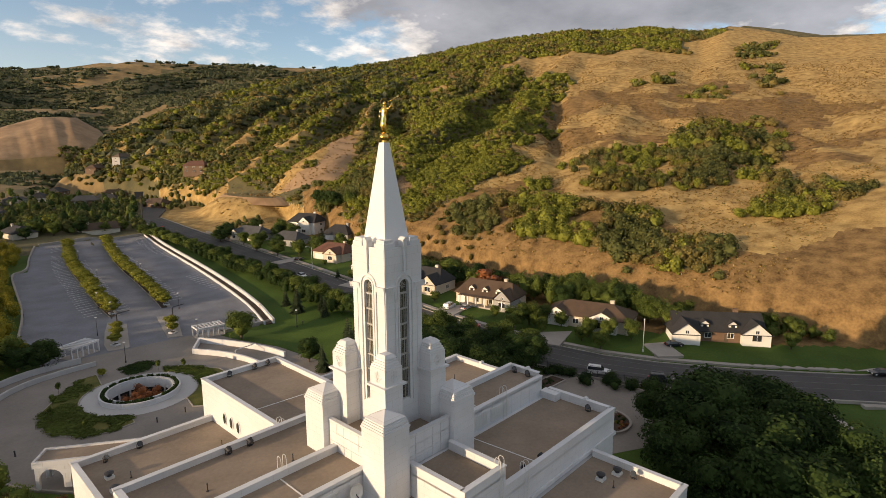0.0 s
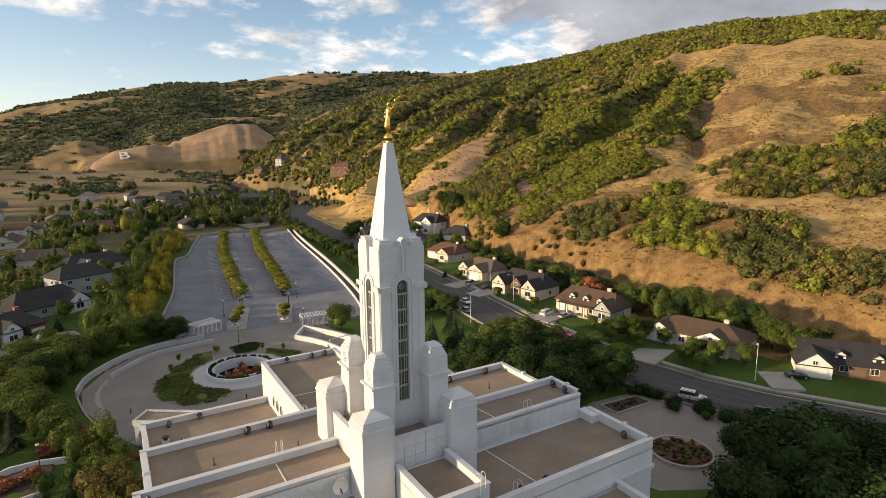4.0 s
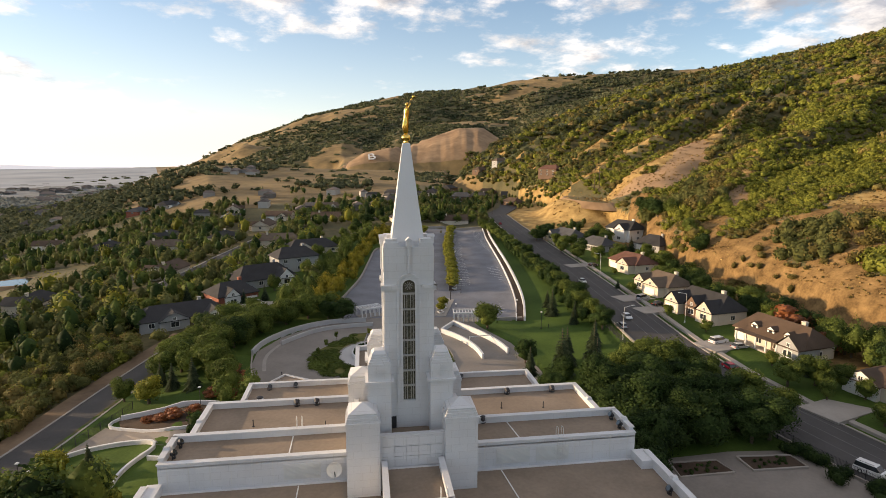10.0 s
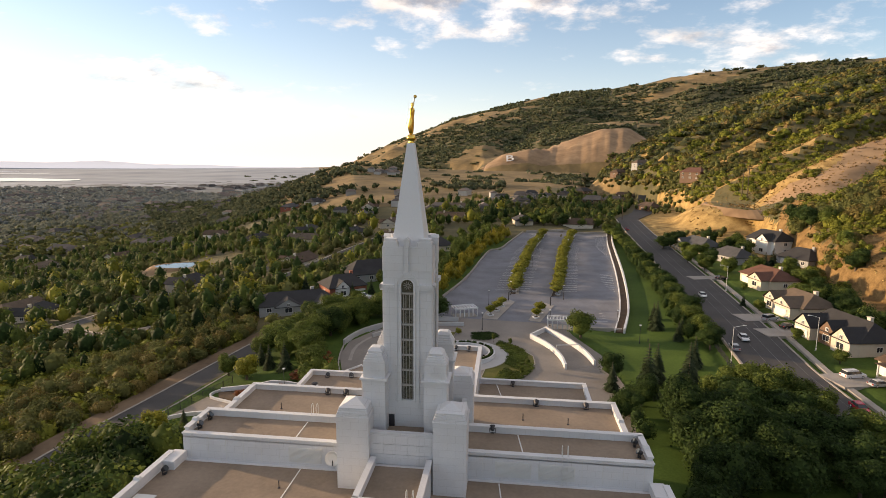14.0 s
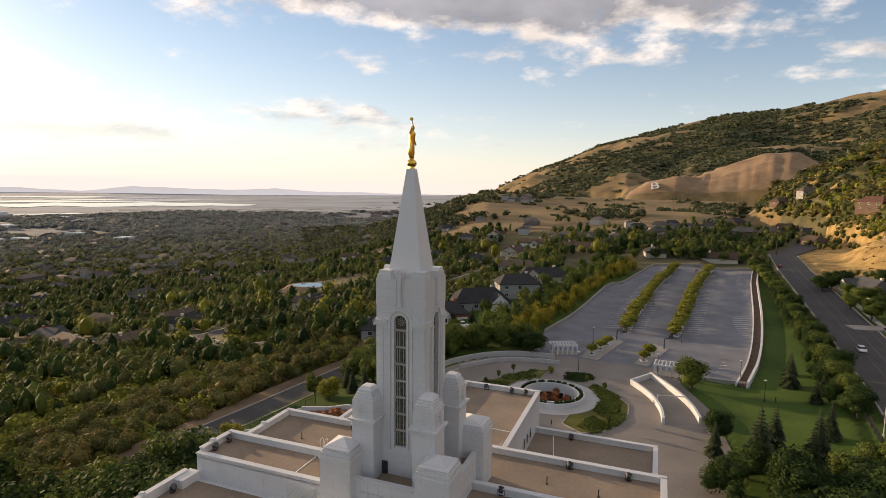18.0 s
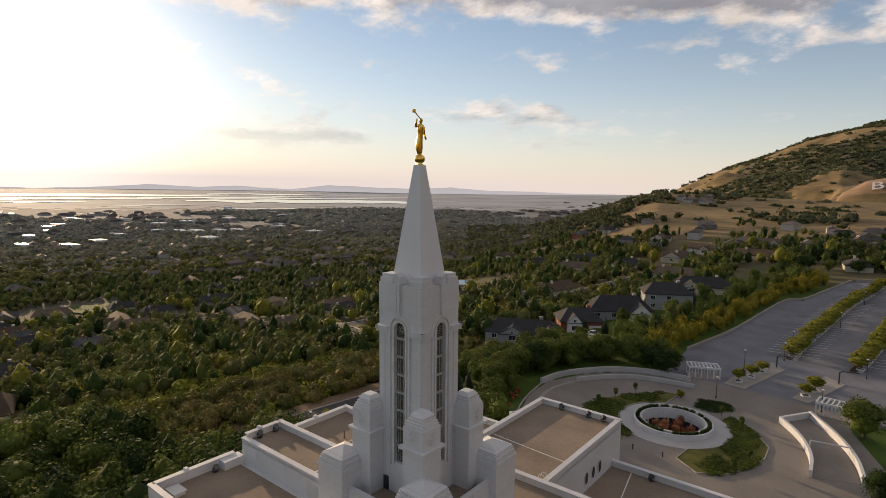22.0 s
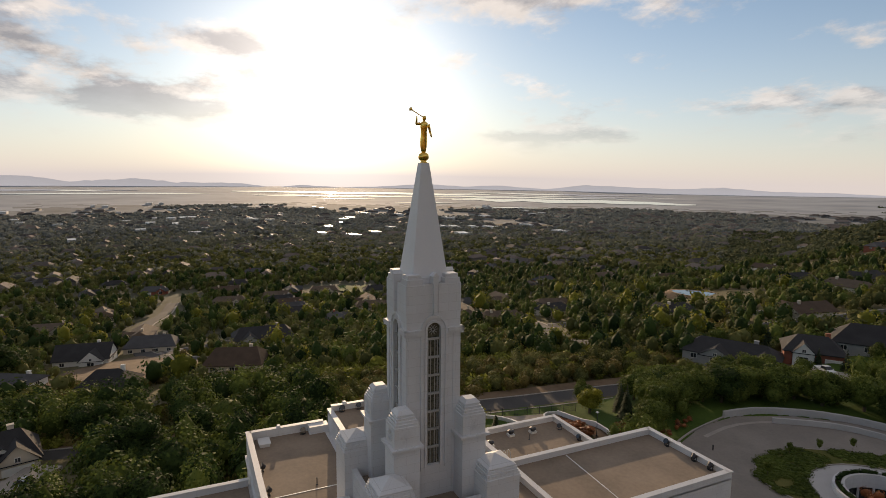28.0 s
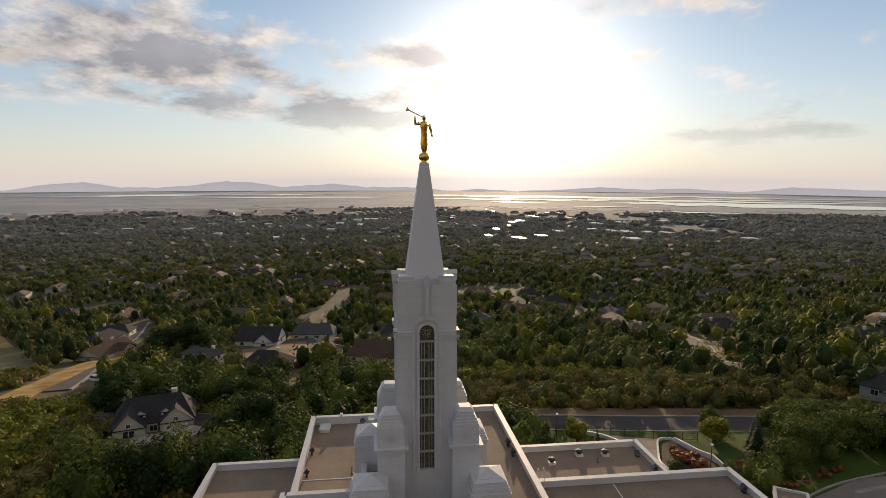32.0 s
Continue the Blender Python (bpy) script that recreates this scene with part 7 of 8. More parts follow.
def valley():
    green = "tree tops filling the valley suburb"
    # scrub slope just below the temple
    x, y, rng = scatter(-152, -18, 52, 235, lambda r: 3.3, 11)
    ok = ((x < -72) | ((x < -47) & (y < 32))) & ~blank(x, y) & (value_noise(x, y, 26, 51) < .74) & ~((x < -150) & (y > 100) & (value_noise(x, y, 40, 3) > .5))
    x, y = x[ok], y[ok]
    rad = rng.uniform(1.3, 2.7, len(x)) * (1 + .5 * (rng.uniform(0, 1, len(x)) < .06))
    w = value_noise(x, y, 34, 52) + rng.uniform(-.12, .12, len(x))
    for nm, mat, sel in (("scrub_thicket", OAK, w > .47), ("dark_thicket", FARLEAF, w <= .34), ("olive_thicket", OAK_OLIVE, (w <= .47) & (w > .34))):
        stand(nm, x[sel], y[sel], rad[sel], rad[sel] * rng.uniform(1.1, 1.8, sel.sum()), 90, rad[sel] * .18, mat, rng, "thick green scrub on the slope below the temple", "scrub")
    # the near suburb's trees
    x, y, rng = scatter(-125, 24, 150, 620, lambda r: 5.0 + r * .004, 12)
    az = np.degrees(np.arctan2(x, y))
    ok = ~blank(x, y) & (value_noise(x, y, 70, 53) < .70) & ~((x > -20) & (y < 345)) & ((x < -90) | (y > 130)) & (x < street_x(y) - 14)
    ok &= ~((az > -19) & (az < 10) & (np.hypot(x, y) > 500) & (value_noise(x, y, 50, 58) > .36))
    fld = ((x + 440) / 45) ** 2 + ((y - 120) / 40) ** 2 < 1
    x, y = x[ok & ~fld], y[ok & ~fld]
    rad = rng.uniform(1.7, 3.6, len(x))
    w = rng.uniform(0, 1, len(x))
    for nm, mat, sel, hh in (("suburb_trees", FARLEAF, w < .5, 1.7), ("suburb_trees", LEAF, (w >= .5) & (w < .72), 1.8), ("suburb_trees", LEAF_DARK, (w >= .72) & (w < .93), 2.2), ("suburb_poplars", LEAF, w >= .93, 4.2)):
        rr = rad[sel] * (.55 if hh > 4 else 1)
        stand(nm, x[sel], y[sel], rr, rr * hh * rng.uniform(.9, 1.4, sel.sum()), 60, rr * .165, mat, rng, green, "trees", sink=0)
    x, y, rng = scatter(-122, 10, 165, 420, lambda r: 36.0, 19)
    ok = ~blank(x, y) & ((x < -90) | (y > 200)) & ~((x > -20) & (y < 345)) & (x < 60)
    x, y = x[ok], y[ok]
    rad = rng.uniform(2.6, 5.2, len(x))
    stand("bright_trees", x, y, rad, rad * rng.uniform(1.8, 2.6, len(x)), 90, rad * .14, LEAF_LIME, rng, "bright yellow-green trees standing out in the suburb", "trees", sink=0)
    # further out
    x, y, rng = scatter(-125, 20, 610, 1350, lambda r: 7.5 + r * .004, 13)
    az, r = np.degrees(np.arctan2(x, y)), np.hypot(x, y)
    ok = (value_noise(x, y, 160, 54) < np.interp(az, [-125, -20, -8, 20], [.80, .74, .52, .50])) & ((r < 560) | (az < -22) | (value_noise(x, y, 60, 57) < .40)) & (np.abs(x - street_x(y)) > 14) & ~((az > -2) & (az < 18) & (r > 1050))
    x, y = x[ok], y[ok]
    rad = rng.uniform(3.2, 6.2, len(x))
    slope = np.arctan2(x, y) > radians(-34)
    # the share of haze-coloured leaves grows with distance
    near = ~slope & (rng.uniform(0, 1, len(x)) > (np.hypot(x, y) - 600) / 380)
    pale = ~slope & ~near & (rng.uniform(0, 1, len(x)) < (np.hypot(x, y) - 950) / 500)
    for mat, sel in ((RIDGELEAF, slope), (FARLEAF, near), (HAZELEAF_PALE, pale), (HAZELEAF, ~slope & ~near & ~pale)):
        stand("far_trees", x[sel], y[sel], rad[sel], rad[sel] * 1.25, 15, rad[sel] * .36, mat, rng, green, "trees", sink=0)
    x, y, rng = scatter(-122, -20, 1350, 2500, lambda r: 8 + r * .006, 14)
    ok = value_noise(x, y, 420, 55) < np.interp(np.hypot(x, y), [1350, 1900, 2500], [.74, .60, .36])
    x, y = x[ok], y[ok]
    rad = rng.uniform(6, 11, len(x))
    stand("distant_trees", x, y, rad, rad * .6, 8, rad * .45, HAZELEAF_PALE, rng, green, "trees", sink=0)


hillside()
valley()


def patch(name, r0, r1, a0, a1, mat, up, label, category, seed=1):
    """A ragged level sheet in the far valley, by distance and bearing."""
    rng = np.random.default_rng(seed)
    n_ = 30
    az = np.radians(np.linspace(a0, a1, n_))
    taper = np.sin(np.linspace(.06, math.pi - .06, n_)) ** .5
    mid, half = (r0 + r1) / 2, (r1 - r0) / 2
    wob = np.interp(np.arange(n_), np.arange(0, n_, 3), rng.uniform(-.5, .5, 10)) * half
    v = []
    for s in (-1, 1):
        r = mid + wob + s * half * taper
        x, y = r * np.sin(az), r * np.cos(az)
        v.append(np.stack([x * K, y * K, ground(x, y) * K + up], 1))
    verts = np.concatenate(v)
    f = np.array([(i, i + 1, n_ + i + 1, n_ + i) for i in range(n_ - 1)])
    me = mesh_from(name, verts, f, mat)
    return tagged(new(name, me), label, category, kind="structure")


LK = "bright lake water on the valley flats"
for i, (r0, r1, a0, a1) in enumerate(((2980, 3420, -62, -38), (3560, 3800, -66, -44), (2400, 2470, -60, -51), (3420, 3640, -82, -64), (3900, 4250, -84, -58), (2720, 2790, -68, -61), (3100, 3210, -76, -70),
                                      (3700, 3850, -104, -86), (4150, 4450, -118, -92), (3250, 3330, -64, -55), (4350, 4600, -60, -42), (3900, 4050, -56, -40))):
    patch("water", r0, r1, a0, a1, WATER, 1.6, LK, "water", i + 1)
# small ponds
def pond(x, y, a, b, turn, label, up=.8):
    bm = bmesh.new()
    lathe(bm, [(.1, -.5), (1.0, -.5), (1.0, .0)], 28)
    o = part("pond", bm, WATER)
    o.matrix_basis = pose(x * K, y * K, G(x, y) + up, 0, 0, turn) @ Matrix.Diagonal((a, b, 1, 1))
    tagged(o, label, "pond", kind="structure")
    bm = bmesh.new()
    n_ = 28
    rows = [[bm.verts.new((a * f * math.cos(6.28318 * i / n_), b * f * math.sin(6.28318 * i / n_), z)) for f, z in ((.97, -.6), (1.0, .12), (1.10, .12), (1.45, -4.0))] for i in range(n_)]
    for i in range(n_):
        p, q = rows[i], rows[(i + 1) % n_]
        for j in range(3):
            bm.faces.new((p[j], q[j], q[j + 1], p[j + 1]))
    bmesh.ops.recalc_face_normals(bm, faces=bm.faces[:])
    o = part("pond_bank", bm, EARTH)
    o.matrix_basis = pose(x * K, y * K, G(x, y) + up, 0, 0, turn)
    tagged(o, "bare earth bank round the pond", "bank", kind="structure")


pond(*POND, 18, 9.5, 20, "small pond with a pale rim among the trees")
pond(-565, 332, 22, 9, 30, "far pond shining among roofs")
pond(188, 354, 32, 11, 88, "walled reservoir on a bench below the hill", .3)
patch("playing_field", 420, 480, -75, -68.5, LAWN, .8, "open green playing field among trees", "field", 5)
patch("playing_field", 690, 740, -52, -48, LAWN, 1.0, "open green field among trees", "field", 6)
# a long straight road across the valley
strip("valley_road", np.array([(-1000, 79.5), (-1300, 82), (-1628, 86), (-2000, 82), (-2430, 76.5)]), -7, 7, -2, 3.0, CONCRETE, "straight pale road across the valley", "road")
for line in LANES:
    strip("suburb_road", line, -4.0, 4.0, -.6, .35, ASPHALT, "dark asphalt road winding through the suburb", "road")
    strip("suburb_kerb", line, 4.0, 4.9, -.6, .42, CONCRETE, "concrete pavement along the suburb road", "pavement")
BANK = dense([(-128, -112), (-144, -119), (-166, -119), (-193, -122), (-215, -119), (-232, -114)])
strip("dry_bank", BANK, -6, 4, -.8, .5, DRY, "bank of dry orange grass above the road", "bank")
slab("house_drive", [(-91, -63), (-89, -53), (-74, -50), (-70, -56)], CONCRETE, .12, "pale concrete drive in front of a garage", "drive")
slab("yard", YARD, DIRT, .3, "bare brown earth lot between houses", "yard")


def big_roofs():
    rng = np.random.default_rng(17)
    for i in range(70):
        az, r = radians(rng.uniform(-112, -50)), rng.uniform(1050, 2600)
        x, y = r * math.sin(az), r * math.cos(az)
        bm = bmesh.new()
        w, d = rng.uniform(12, 45), rng.uniform(10, 22)
        box(bm, -w / 2, w / 2, -d / 2, d / 2, -4, 7)
        me = mesh_of("hall", bm, FAR_HALL)
        o = tagged(new("warehouse", me), "large flat-roofed pale hall in the valley", "warehouse", "halls in the valley")
        o.matrix_basis = at(x, y, 0, float(rng.uniform(-10, 10)))


FAR_HALL = material("pale_metal_roof", (.45, .45, .44), .35, var=.2, scale=30, obj=.8, tint=(.75, .75, .74))
big_roofs()


def mark_on_hill():
    """The pale painted letter on the bare shoulder, as a slab on the slope."""
    cu = bpy.data.curves.new("hill_letter", "FONT")
    cu.body, cu.size, cu.extrude, cu.align_x = "B", 46, .6, "CENTER"
    o = new("hill_letter", cu)
    x, y = 57.6, 1099.5
    x2, y2 = 60.2, 1148
    d = Vector(((x2 - x) * K, (y2 - y) * K, G(x2, y2) - G(x, y))).normalized()
    side = Vector((20 * K, -K, G(x + 20, y - 1) - G(x, y))).normalized()
    nrm = side.cross(d).normalized()
    d = nrm.cross(side)
    m = Matrix((side, d, nrm)).transposed().to_4x4()
    o.matrix_basis = Matrix.Translation((x * K, y * K, G(x, y) + 3.5)) @ m @ Matrix.Diagonal((.62, 1, 1, 1))
    cu.materials.append(PAINT)
    tagged(o, "large white letter B laid on the bare hillside", "letter")


mark_on_hill()


def utility_pole(x, y, h):
    ob = thing("utility_pole", at(x, y), "tall wooden utility pole with crossarms", "utility pole", "utility poles")
    bm = bmesh.new()
    rod(bm, (0, 0, -1), (0, 0, h), .3, .2)
    part("pole", bm, BARK, ob)
    for z in (h - .8, h - 2.2):
        bm = bmesh.new()
        box(bm, -2.0, 2.0, -.12, .12, z, z + .25)
        part("crossarm", bm, BARK, ob)


for p, h in (((202, 372), 20), ((206, 372), 20), ((120, 395), 16), ((118, 470), 15), ((300, 520), 15), ((430, 560), 15), ((470, 480), 15)):
    utility_pole(*p, h)
# distant mountains beyond the lake
def far_range(a0, a1, r, el, seed, name="backdrop"):
    rng = np.random.default_rng(seed)
    n_ = 90
    az = np.linspace(a0, a1, n_)
    env = np.sin(np.linspace(.05, math.pi - .05, n_))
    h = (env ** .7 * (.25 + .75 * np.interp(np.arange(n_), np.arange(0, n_ + 5, 5), rng.uniform(.2, 1, 19))) + rng.uniform(-.03, .03, n_)) * (el + .5) - .5
    x, y = r * np.sin(np.radians(az)), r * np.cos(np.radians(az))
    base, top = 46 - 90.0, 46 + (r + 50) * np.tan(np.radians(-.5 + h)) + 10.4
    lo = np.stack([x * K, y * K, np.full(n_, base * K)], 1)
    hi = np.stack([x * 1.004 * K, y * 1.004 * K, top * K], 1)
    bk = np.stack([x * 1.01 * K, y * 1.01 * K, np.full(n_, base * K)], 1)
    v = np.concatenate([lo, hi, bk])
    f = np.array([(i, i + 1, n_ + i + 1, n_ + i) for i in range(n_ - 1)] + [(n_ + i, n_ + i + 1, 2 * n_ + i + 1, 2 * n_ + i) for i in range(n_ - 1)])
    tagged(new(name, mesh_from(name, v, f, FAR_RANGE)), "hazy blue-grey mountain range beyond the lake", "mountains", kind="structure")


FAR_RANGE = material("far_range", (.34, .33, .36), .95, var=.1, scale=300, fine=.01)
# the range is made to glow: emission stands in for haze before it
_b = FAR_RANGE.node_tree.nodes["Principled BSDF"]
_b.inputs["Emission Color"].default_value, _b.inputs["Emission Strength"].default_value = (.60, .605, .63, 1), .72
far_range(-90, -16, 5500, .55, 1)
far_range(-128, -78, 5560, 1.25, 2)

# ---- trees of the gardens ----
for x, y, t in PLANTERS:
    plant("island", x + .2, y, float(RNG.uniform(3.4, 4.3)), 1.5, "trees on the car park islands", .2)
for x, y in SMALL:
    plant("island", x, y, float(RNG.uniform(3.2, 4)), 1.1, "trees on the plaza", .3)
for x, y in plant_spots:
    plant("young", x, y, 2.6, .7, "saplings on the planted circle", .1)
plant("yellow", 0.8, 110.2, 2.2, 1.2)
for i, (x, y, h, k) in enumerate(((112, 44, 6, "green"), (105, 27, 5.5, "green"), (103, 20, 6, "green"), (101, 49, 7, "green"), (107, 47, 8, "green"), (128, 46, 9, "dark"), (134, 36, 9, "green"), (135, 20, 9, "green"), (138, 28, 10, "dark"), (132, 10, 8, "green"),
                                  (145, 10, 7, "green"), (150, -14, 7, "green"), (140, -22, 5, "green"), (130, 78, 9, "russet"), (134, 70, 8, "green"), (131, 60, 8, "green"), (128, 86, 8, "green"), (124, 110, 7, "green"), (129, 118, 6, "dark"), (128, 140, 8, "green"),
                                  (139, 158, 7, "dark"), (144, 172, 7, "green"), (140, 186, 8, "green"), (116, 168, 3, "green"), (114, 205, 8, "green"), (119, 214, 9, "dark"), (123, 200, 8, "green"), (112, 222, 7, "green"), (140, 246, 8, "dark"), (146, 250, 9, "green"),
                                  (118, 246, 7, "green"), (122, 272, 8, "dark"), (142, 272, 9, "dark"), (152, 262, 9, "green"), (178, 236, 10, "dark"), (179, 224, 10, "green"), (180, 256, 11, "dark"), (165, 185, 9, "green"), (160, 170, 9, "dark"), (148, 195, 8, "green"),
                                  (106, 88, 4, "green"), (104, 106, 4, "green"), (106, 60, 4, "green"), (108, 138, 4.5, "green"), (105, 144, 4, "conifer"), (128, 96, 8, "dark"), (144, 210, 7, "conifer"), (150, 215, 8, "conifer"), (110, 52, 5, "conifer"))):
    plant(k, x, y, h, 1.1, "trees round the street's houses")
plant_many("green", [(-40, 140, 6, 1), (-58, 178, 8, 1), (-36, 172, 7, 1), (-24, 196, 8, 1), (-14, 214, 8, 1), (-48, 204, 8, 1), (-60, 200, 8, 1), (-80, 156, 7, 1), (-84, 138, 6, 1), (-56, 130, 6, 1), (-46, 128, 5, 1), (-20, 236, 8, 1), (-38, 236, 8, 1), (-10, 262, 8, 1), (-6, 290, 8, 1), (6, 282, 7, 1)], "trees round the houses below")
plant_many("conifer", [(-46, 158, 5), (-38, 158, 6), (-60, 156, 5), (-34, 192, 7), (-22, 224, 8), (-70, 170, 8)], "spruces round the houses below")
plant_many("dark", [(-228, -88, 15, 1.6), (-222, -97, 13, 1.5), (-110, -75, 12, 1.2), (-104, -40, 10, 1.2), (-78, -30, 11, 1.2), (-84, -18, 10, 1.2), (-66, -26, 10, 1.2), (-60, -8, 9, 1.1), (-58, 8, 8, 1.1), (-63, 22, 8, 1.1), (-56, 28, 7, 1.1), (-48, -30, 10, 1.2), (-52, -48, 11, 1.2), (-70, -52, 10, 1.1), (-90, -30, 9, 1.2), (-47, 14, 7, 1.1), (-50, 30, 7, 1.1)], "dark trees west of the temple")
plant_many("poplar", [(-196, -20, 12, 1.0), (-190, 20, 10, 1)], "poplars below the scrub")
for i, (x, y) in enumerate(((10, 345), (24, 348), (38, 350), (52, 350), (66, 348), (80, 350), (4, 330), (0, 312), (14, 356), (45, 360), (72, 362), (92, 352))):
    plant("green" if i % 2 else "dark", x, y, float(RNG.uniform(6, 9)), 1.2, "trees closing the car park")


def grove(poly, gap, kinds, low, high, wide, group, seed):
    """Trees filling a polygon in fitted units at an uneven spacing."""
    rng = np.random.default_rng(seed)
    xs, ys = [p[0] for p in poly], [p[1] for p in poly]
    for i, gx in enumerate(np.arange(min(xs), max(xs), gap)):
        for gy in np.arange(min(ys) + (i % 2) * gap / 2, max(ys), gap):
            x, y = gx + rng.uniform(-.3, .3) * gap, gy + rng.uniform(-.3, .3) * gap
            if inside(poly, np.array([x]), np.array([y]))[0]:
                plant(kinds[int(rng.integers(len(kinds)))], x, y, float(rng.uniform(low, high)), wide * float(rng.uniform(.85, 1.15)), group)


def thicket(name, poly, gap, mat, rad, tall, label, seed, per=540):
    """A joined belt of trees filling a polygon in fitted units."""
    rng = np.random.default_rng(seed)
    xs, ys = [p[0] for p in poly], [p[1] for p in poly]
    gx, gy = np.meshgrid(np.arange(min(xs), max(xs), gap), np.arange(min(ys), max(ys), gap))
    x, y = (gx + rng.uniform(-.4, .4, gx.shape) * gap).ravel(), (gy + rng.uniform(-.4, .4, gx.shape) * gap).ravel()
    ok = inside(poly, x, y) & ~open_view(x, y)
    x, y = x[ok], y[ok]
    r = rng.uniform(rad[0], rad[1], len(x))
    stand(name, x, y, r, rng.uniform(tall[0], tall[1], len(x)), per, r * .09, mat, rng, label, "trees", sink=-.05)


grove([(46, 25.5), (47, 42), (54, 56), (68, 55), (76, 46), (80, 26), (66, 25)], 6.4, ("dark",), 6.5, 9.0, 1.35, "shade trees beside the temple", 1)
thicket("drive_trees", [(-22, 127), (-34, 113), (-38.5, 98), (-38, 86), (-43, 90), (-47, 96), (-43, 110), (-28, 129)], 4.6, LEAF, (1.8, 2.9), (4, 6.5), "green trees crowding the outer side of the drive wall", 12)
grove([(54, -16), (62, -14), (80, -18), (84, -30), (74, -38), (62, -36)], 7.5, ("dark",), 9, 13, 1.3, "shade trees beside the temple", 2)
grove([(-20, 131), (-37, 114), (-41, 100), (-42, 90), (-56, 92), (-58, 104), (-52, 124), (-40, 132)], 6.4, ("green", "green", "dark"), 5.5, 9, 1.4, "trees along the drive", 3)
WEST_SLOPE = [(-46, -62), (-46, 26), (-56, 33), (-70, 35), (-73.5, 20), (-80, -5), (-88, -40), (-84, -60), (-70, -66)]
thicket("slope_trees", WEST_SLOPE, 7.6, LEAF, (2.8, 4.6), (6, 9.5), "green trees crowding the slope west of the temple", 4, 520)
thicket("slope_trees", WEST_SLOPE, 9.2, LEAF_DARK, (2.8, 4.8), (6, 10), "dark green trees crowding the slope west of the temple", 6, 520)
LOT_EDGE = [(-10, 134), (-10, 152), (-1.5, 186), (4, 222), (9.5, 258), (16, 264), (28, 316), (20, 318), (6, 268), (-4, 225), (-12, 185), (-21, 156), (-20, 136)]
thicket("car_park_trees", LOT_EDGE, 4.6, LEAF_YELLOW, (1.5, 2.4), (3.5, 6), "yellowing trees beside the car park wall", 5)
thicket("car_park_trees", [(x - 9, y) for x, y in LOT_EDGE], 5.6, LEAF, (1.8, 3.0), (5, 8), "green trees below the car park wall", 7)
thicket("street_hedge", [(76, 100), (80, 140), (87, 205), (96, 285), (104, 335), (100, 336), (91, 280), (82, 205), (75, 140), (71, 100)], 3.4, LEAF_DARK, (1.3, 2.0), (3, 5), "brownish green hedge between lawn and street", 8)
plant_many("dark", [(-8, 127, 7, 1.5), (-13, 130, 6, 1.4)], "trees along the drive")
plant_many("green", [(112, 22, 7, .9), (115.5, 16, 6.5, .9), (109.5, 27, 6, .9), (106, 44, 6.5, .9), (103.5, 40, 5, .9)], "trees round the street's houses")
plant_many("dark", [(50, -19, 11, 1.2), (45, -27, 10, 1.2), (84, -22, 10, 1.3), (90, -30, 8, 1.3)], "shade trees beside the temple")
FOOT = "trees behind the street's houses"
plant_many("green", [(142, 49, 10, 1.1), (130, 27, 8, 1.0), (134, 18, 9, 1.1), (155, -20, 6, 1.4), (112, 38, 5.5, 1.0), (138, 44, 9, 1.2), (132, 50, 8, 1.2), (140, 36, 9, 1.2), (113, 28, 5, 1), (146, 30, 9, 1.2), (130, 112, 8, 1.3), (134, 104, 9, 1.3), (128, 150, 7, 1.3), (137, 140, 8, 1.3), (140, 170, 9, 1.3),
                     (121, 196, 7, 1.2), (128, 190, 8, 1.2), (134, 200, 8, 1.2), (120, 236, 7, 1.3), (126, 240, 7, 1.2), (146, 238, 8, 1.2), (150, 244, 9, 1.2)], FOOT)
plant_many("dark", [(131, 62, 8, 1.2), (136, 56, 9, 1.2), (133, 78, 8, 1.3), (138, 90, 8, 1.3), (131, 128, 8, 1.3), (180, 246, 9, 1.3), (140, 232, 8, 1.3), (112, 262, 7, 1.4), (118, 268, 8, 1.4), (126, 276, 8, 1.3)], FOOT)
plant_many("russet", [(128, 64, 6, 1.0), (134, 66, 6, 1.0)], FOOT)
thicket("bench_trees", [(150, 420), (150, 470), (165, 530), (215, 570), (236, 480), (205, 418)], 9, FARLEAF, (1.8, 3.4), (3, 6), "dark trees round the houses at the street's end", 9, 60)
thicket("bench_scrub", [(128, 300), (140, 312), (160, 318), (170, 304), (150, 292)], 6, FARLEAF, (1.6, 2.8), (2.5, 4.5), "dark scrub below the reservoir bench", 10, 60)
thicket("lawn_trees", [(-33, 80), (-28, 66), (-34, 65), (-39, 72), (-40, 82)], 4.8, LEAF, (1.6, 2.7), (3.5, 6), "green trees over the lawn west of the drive", 13)
thicket("lawn_trees", [(-36, 58), (-30, 52), (-36, 44), (-40, 46), (-40, 54)], 4.2, LEAF_DARK, (1.2, 2.0), (2, 3.5), "dark shrubs beside the entrance court", 14, 240)
thicket("bank_shrubs", [(-38, 92), (-34, 75), (-29.5, 63), (-21, 51), (-25, 46), (-35, 57), (-42, 76), (-44, 92)], 4.2, LEAF, (1.4, 2.4), (2.4, 5), "green and olive shrubs crowding the bank below the drive", 21, 420)
thicket("bank_shrubs", [(-24, 50), (-22, 44), (-31, 36), (-36, 44), (-33, 54)], 4.0, OAK_OLIVE, (1.3, 2.2), (2.2, 4.5), "olive shrubs at the corner of the temple", 22, 420)
thicket("russet_hedge", [(-36, 90), (-31.5, 74), (-26.5, 62), (-19.5, 53), (-21, 51.6), (-28.6, 61.5), (-33.8, 74), (-38, 90)], 1.9, LEAF_RED, (.6, .95), (.8, 1.3), "low russet hedge along the drive's kerb", 23, 110)
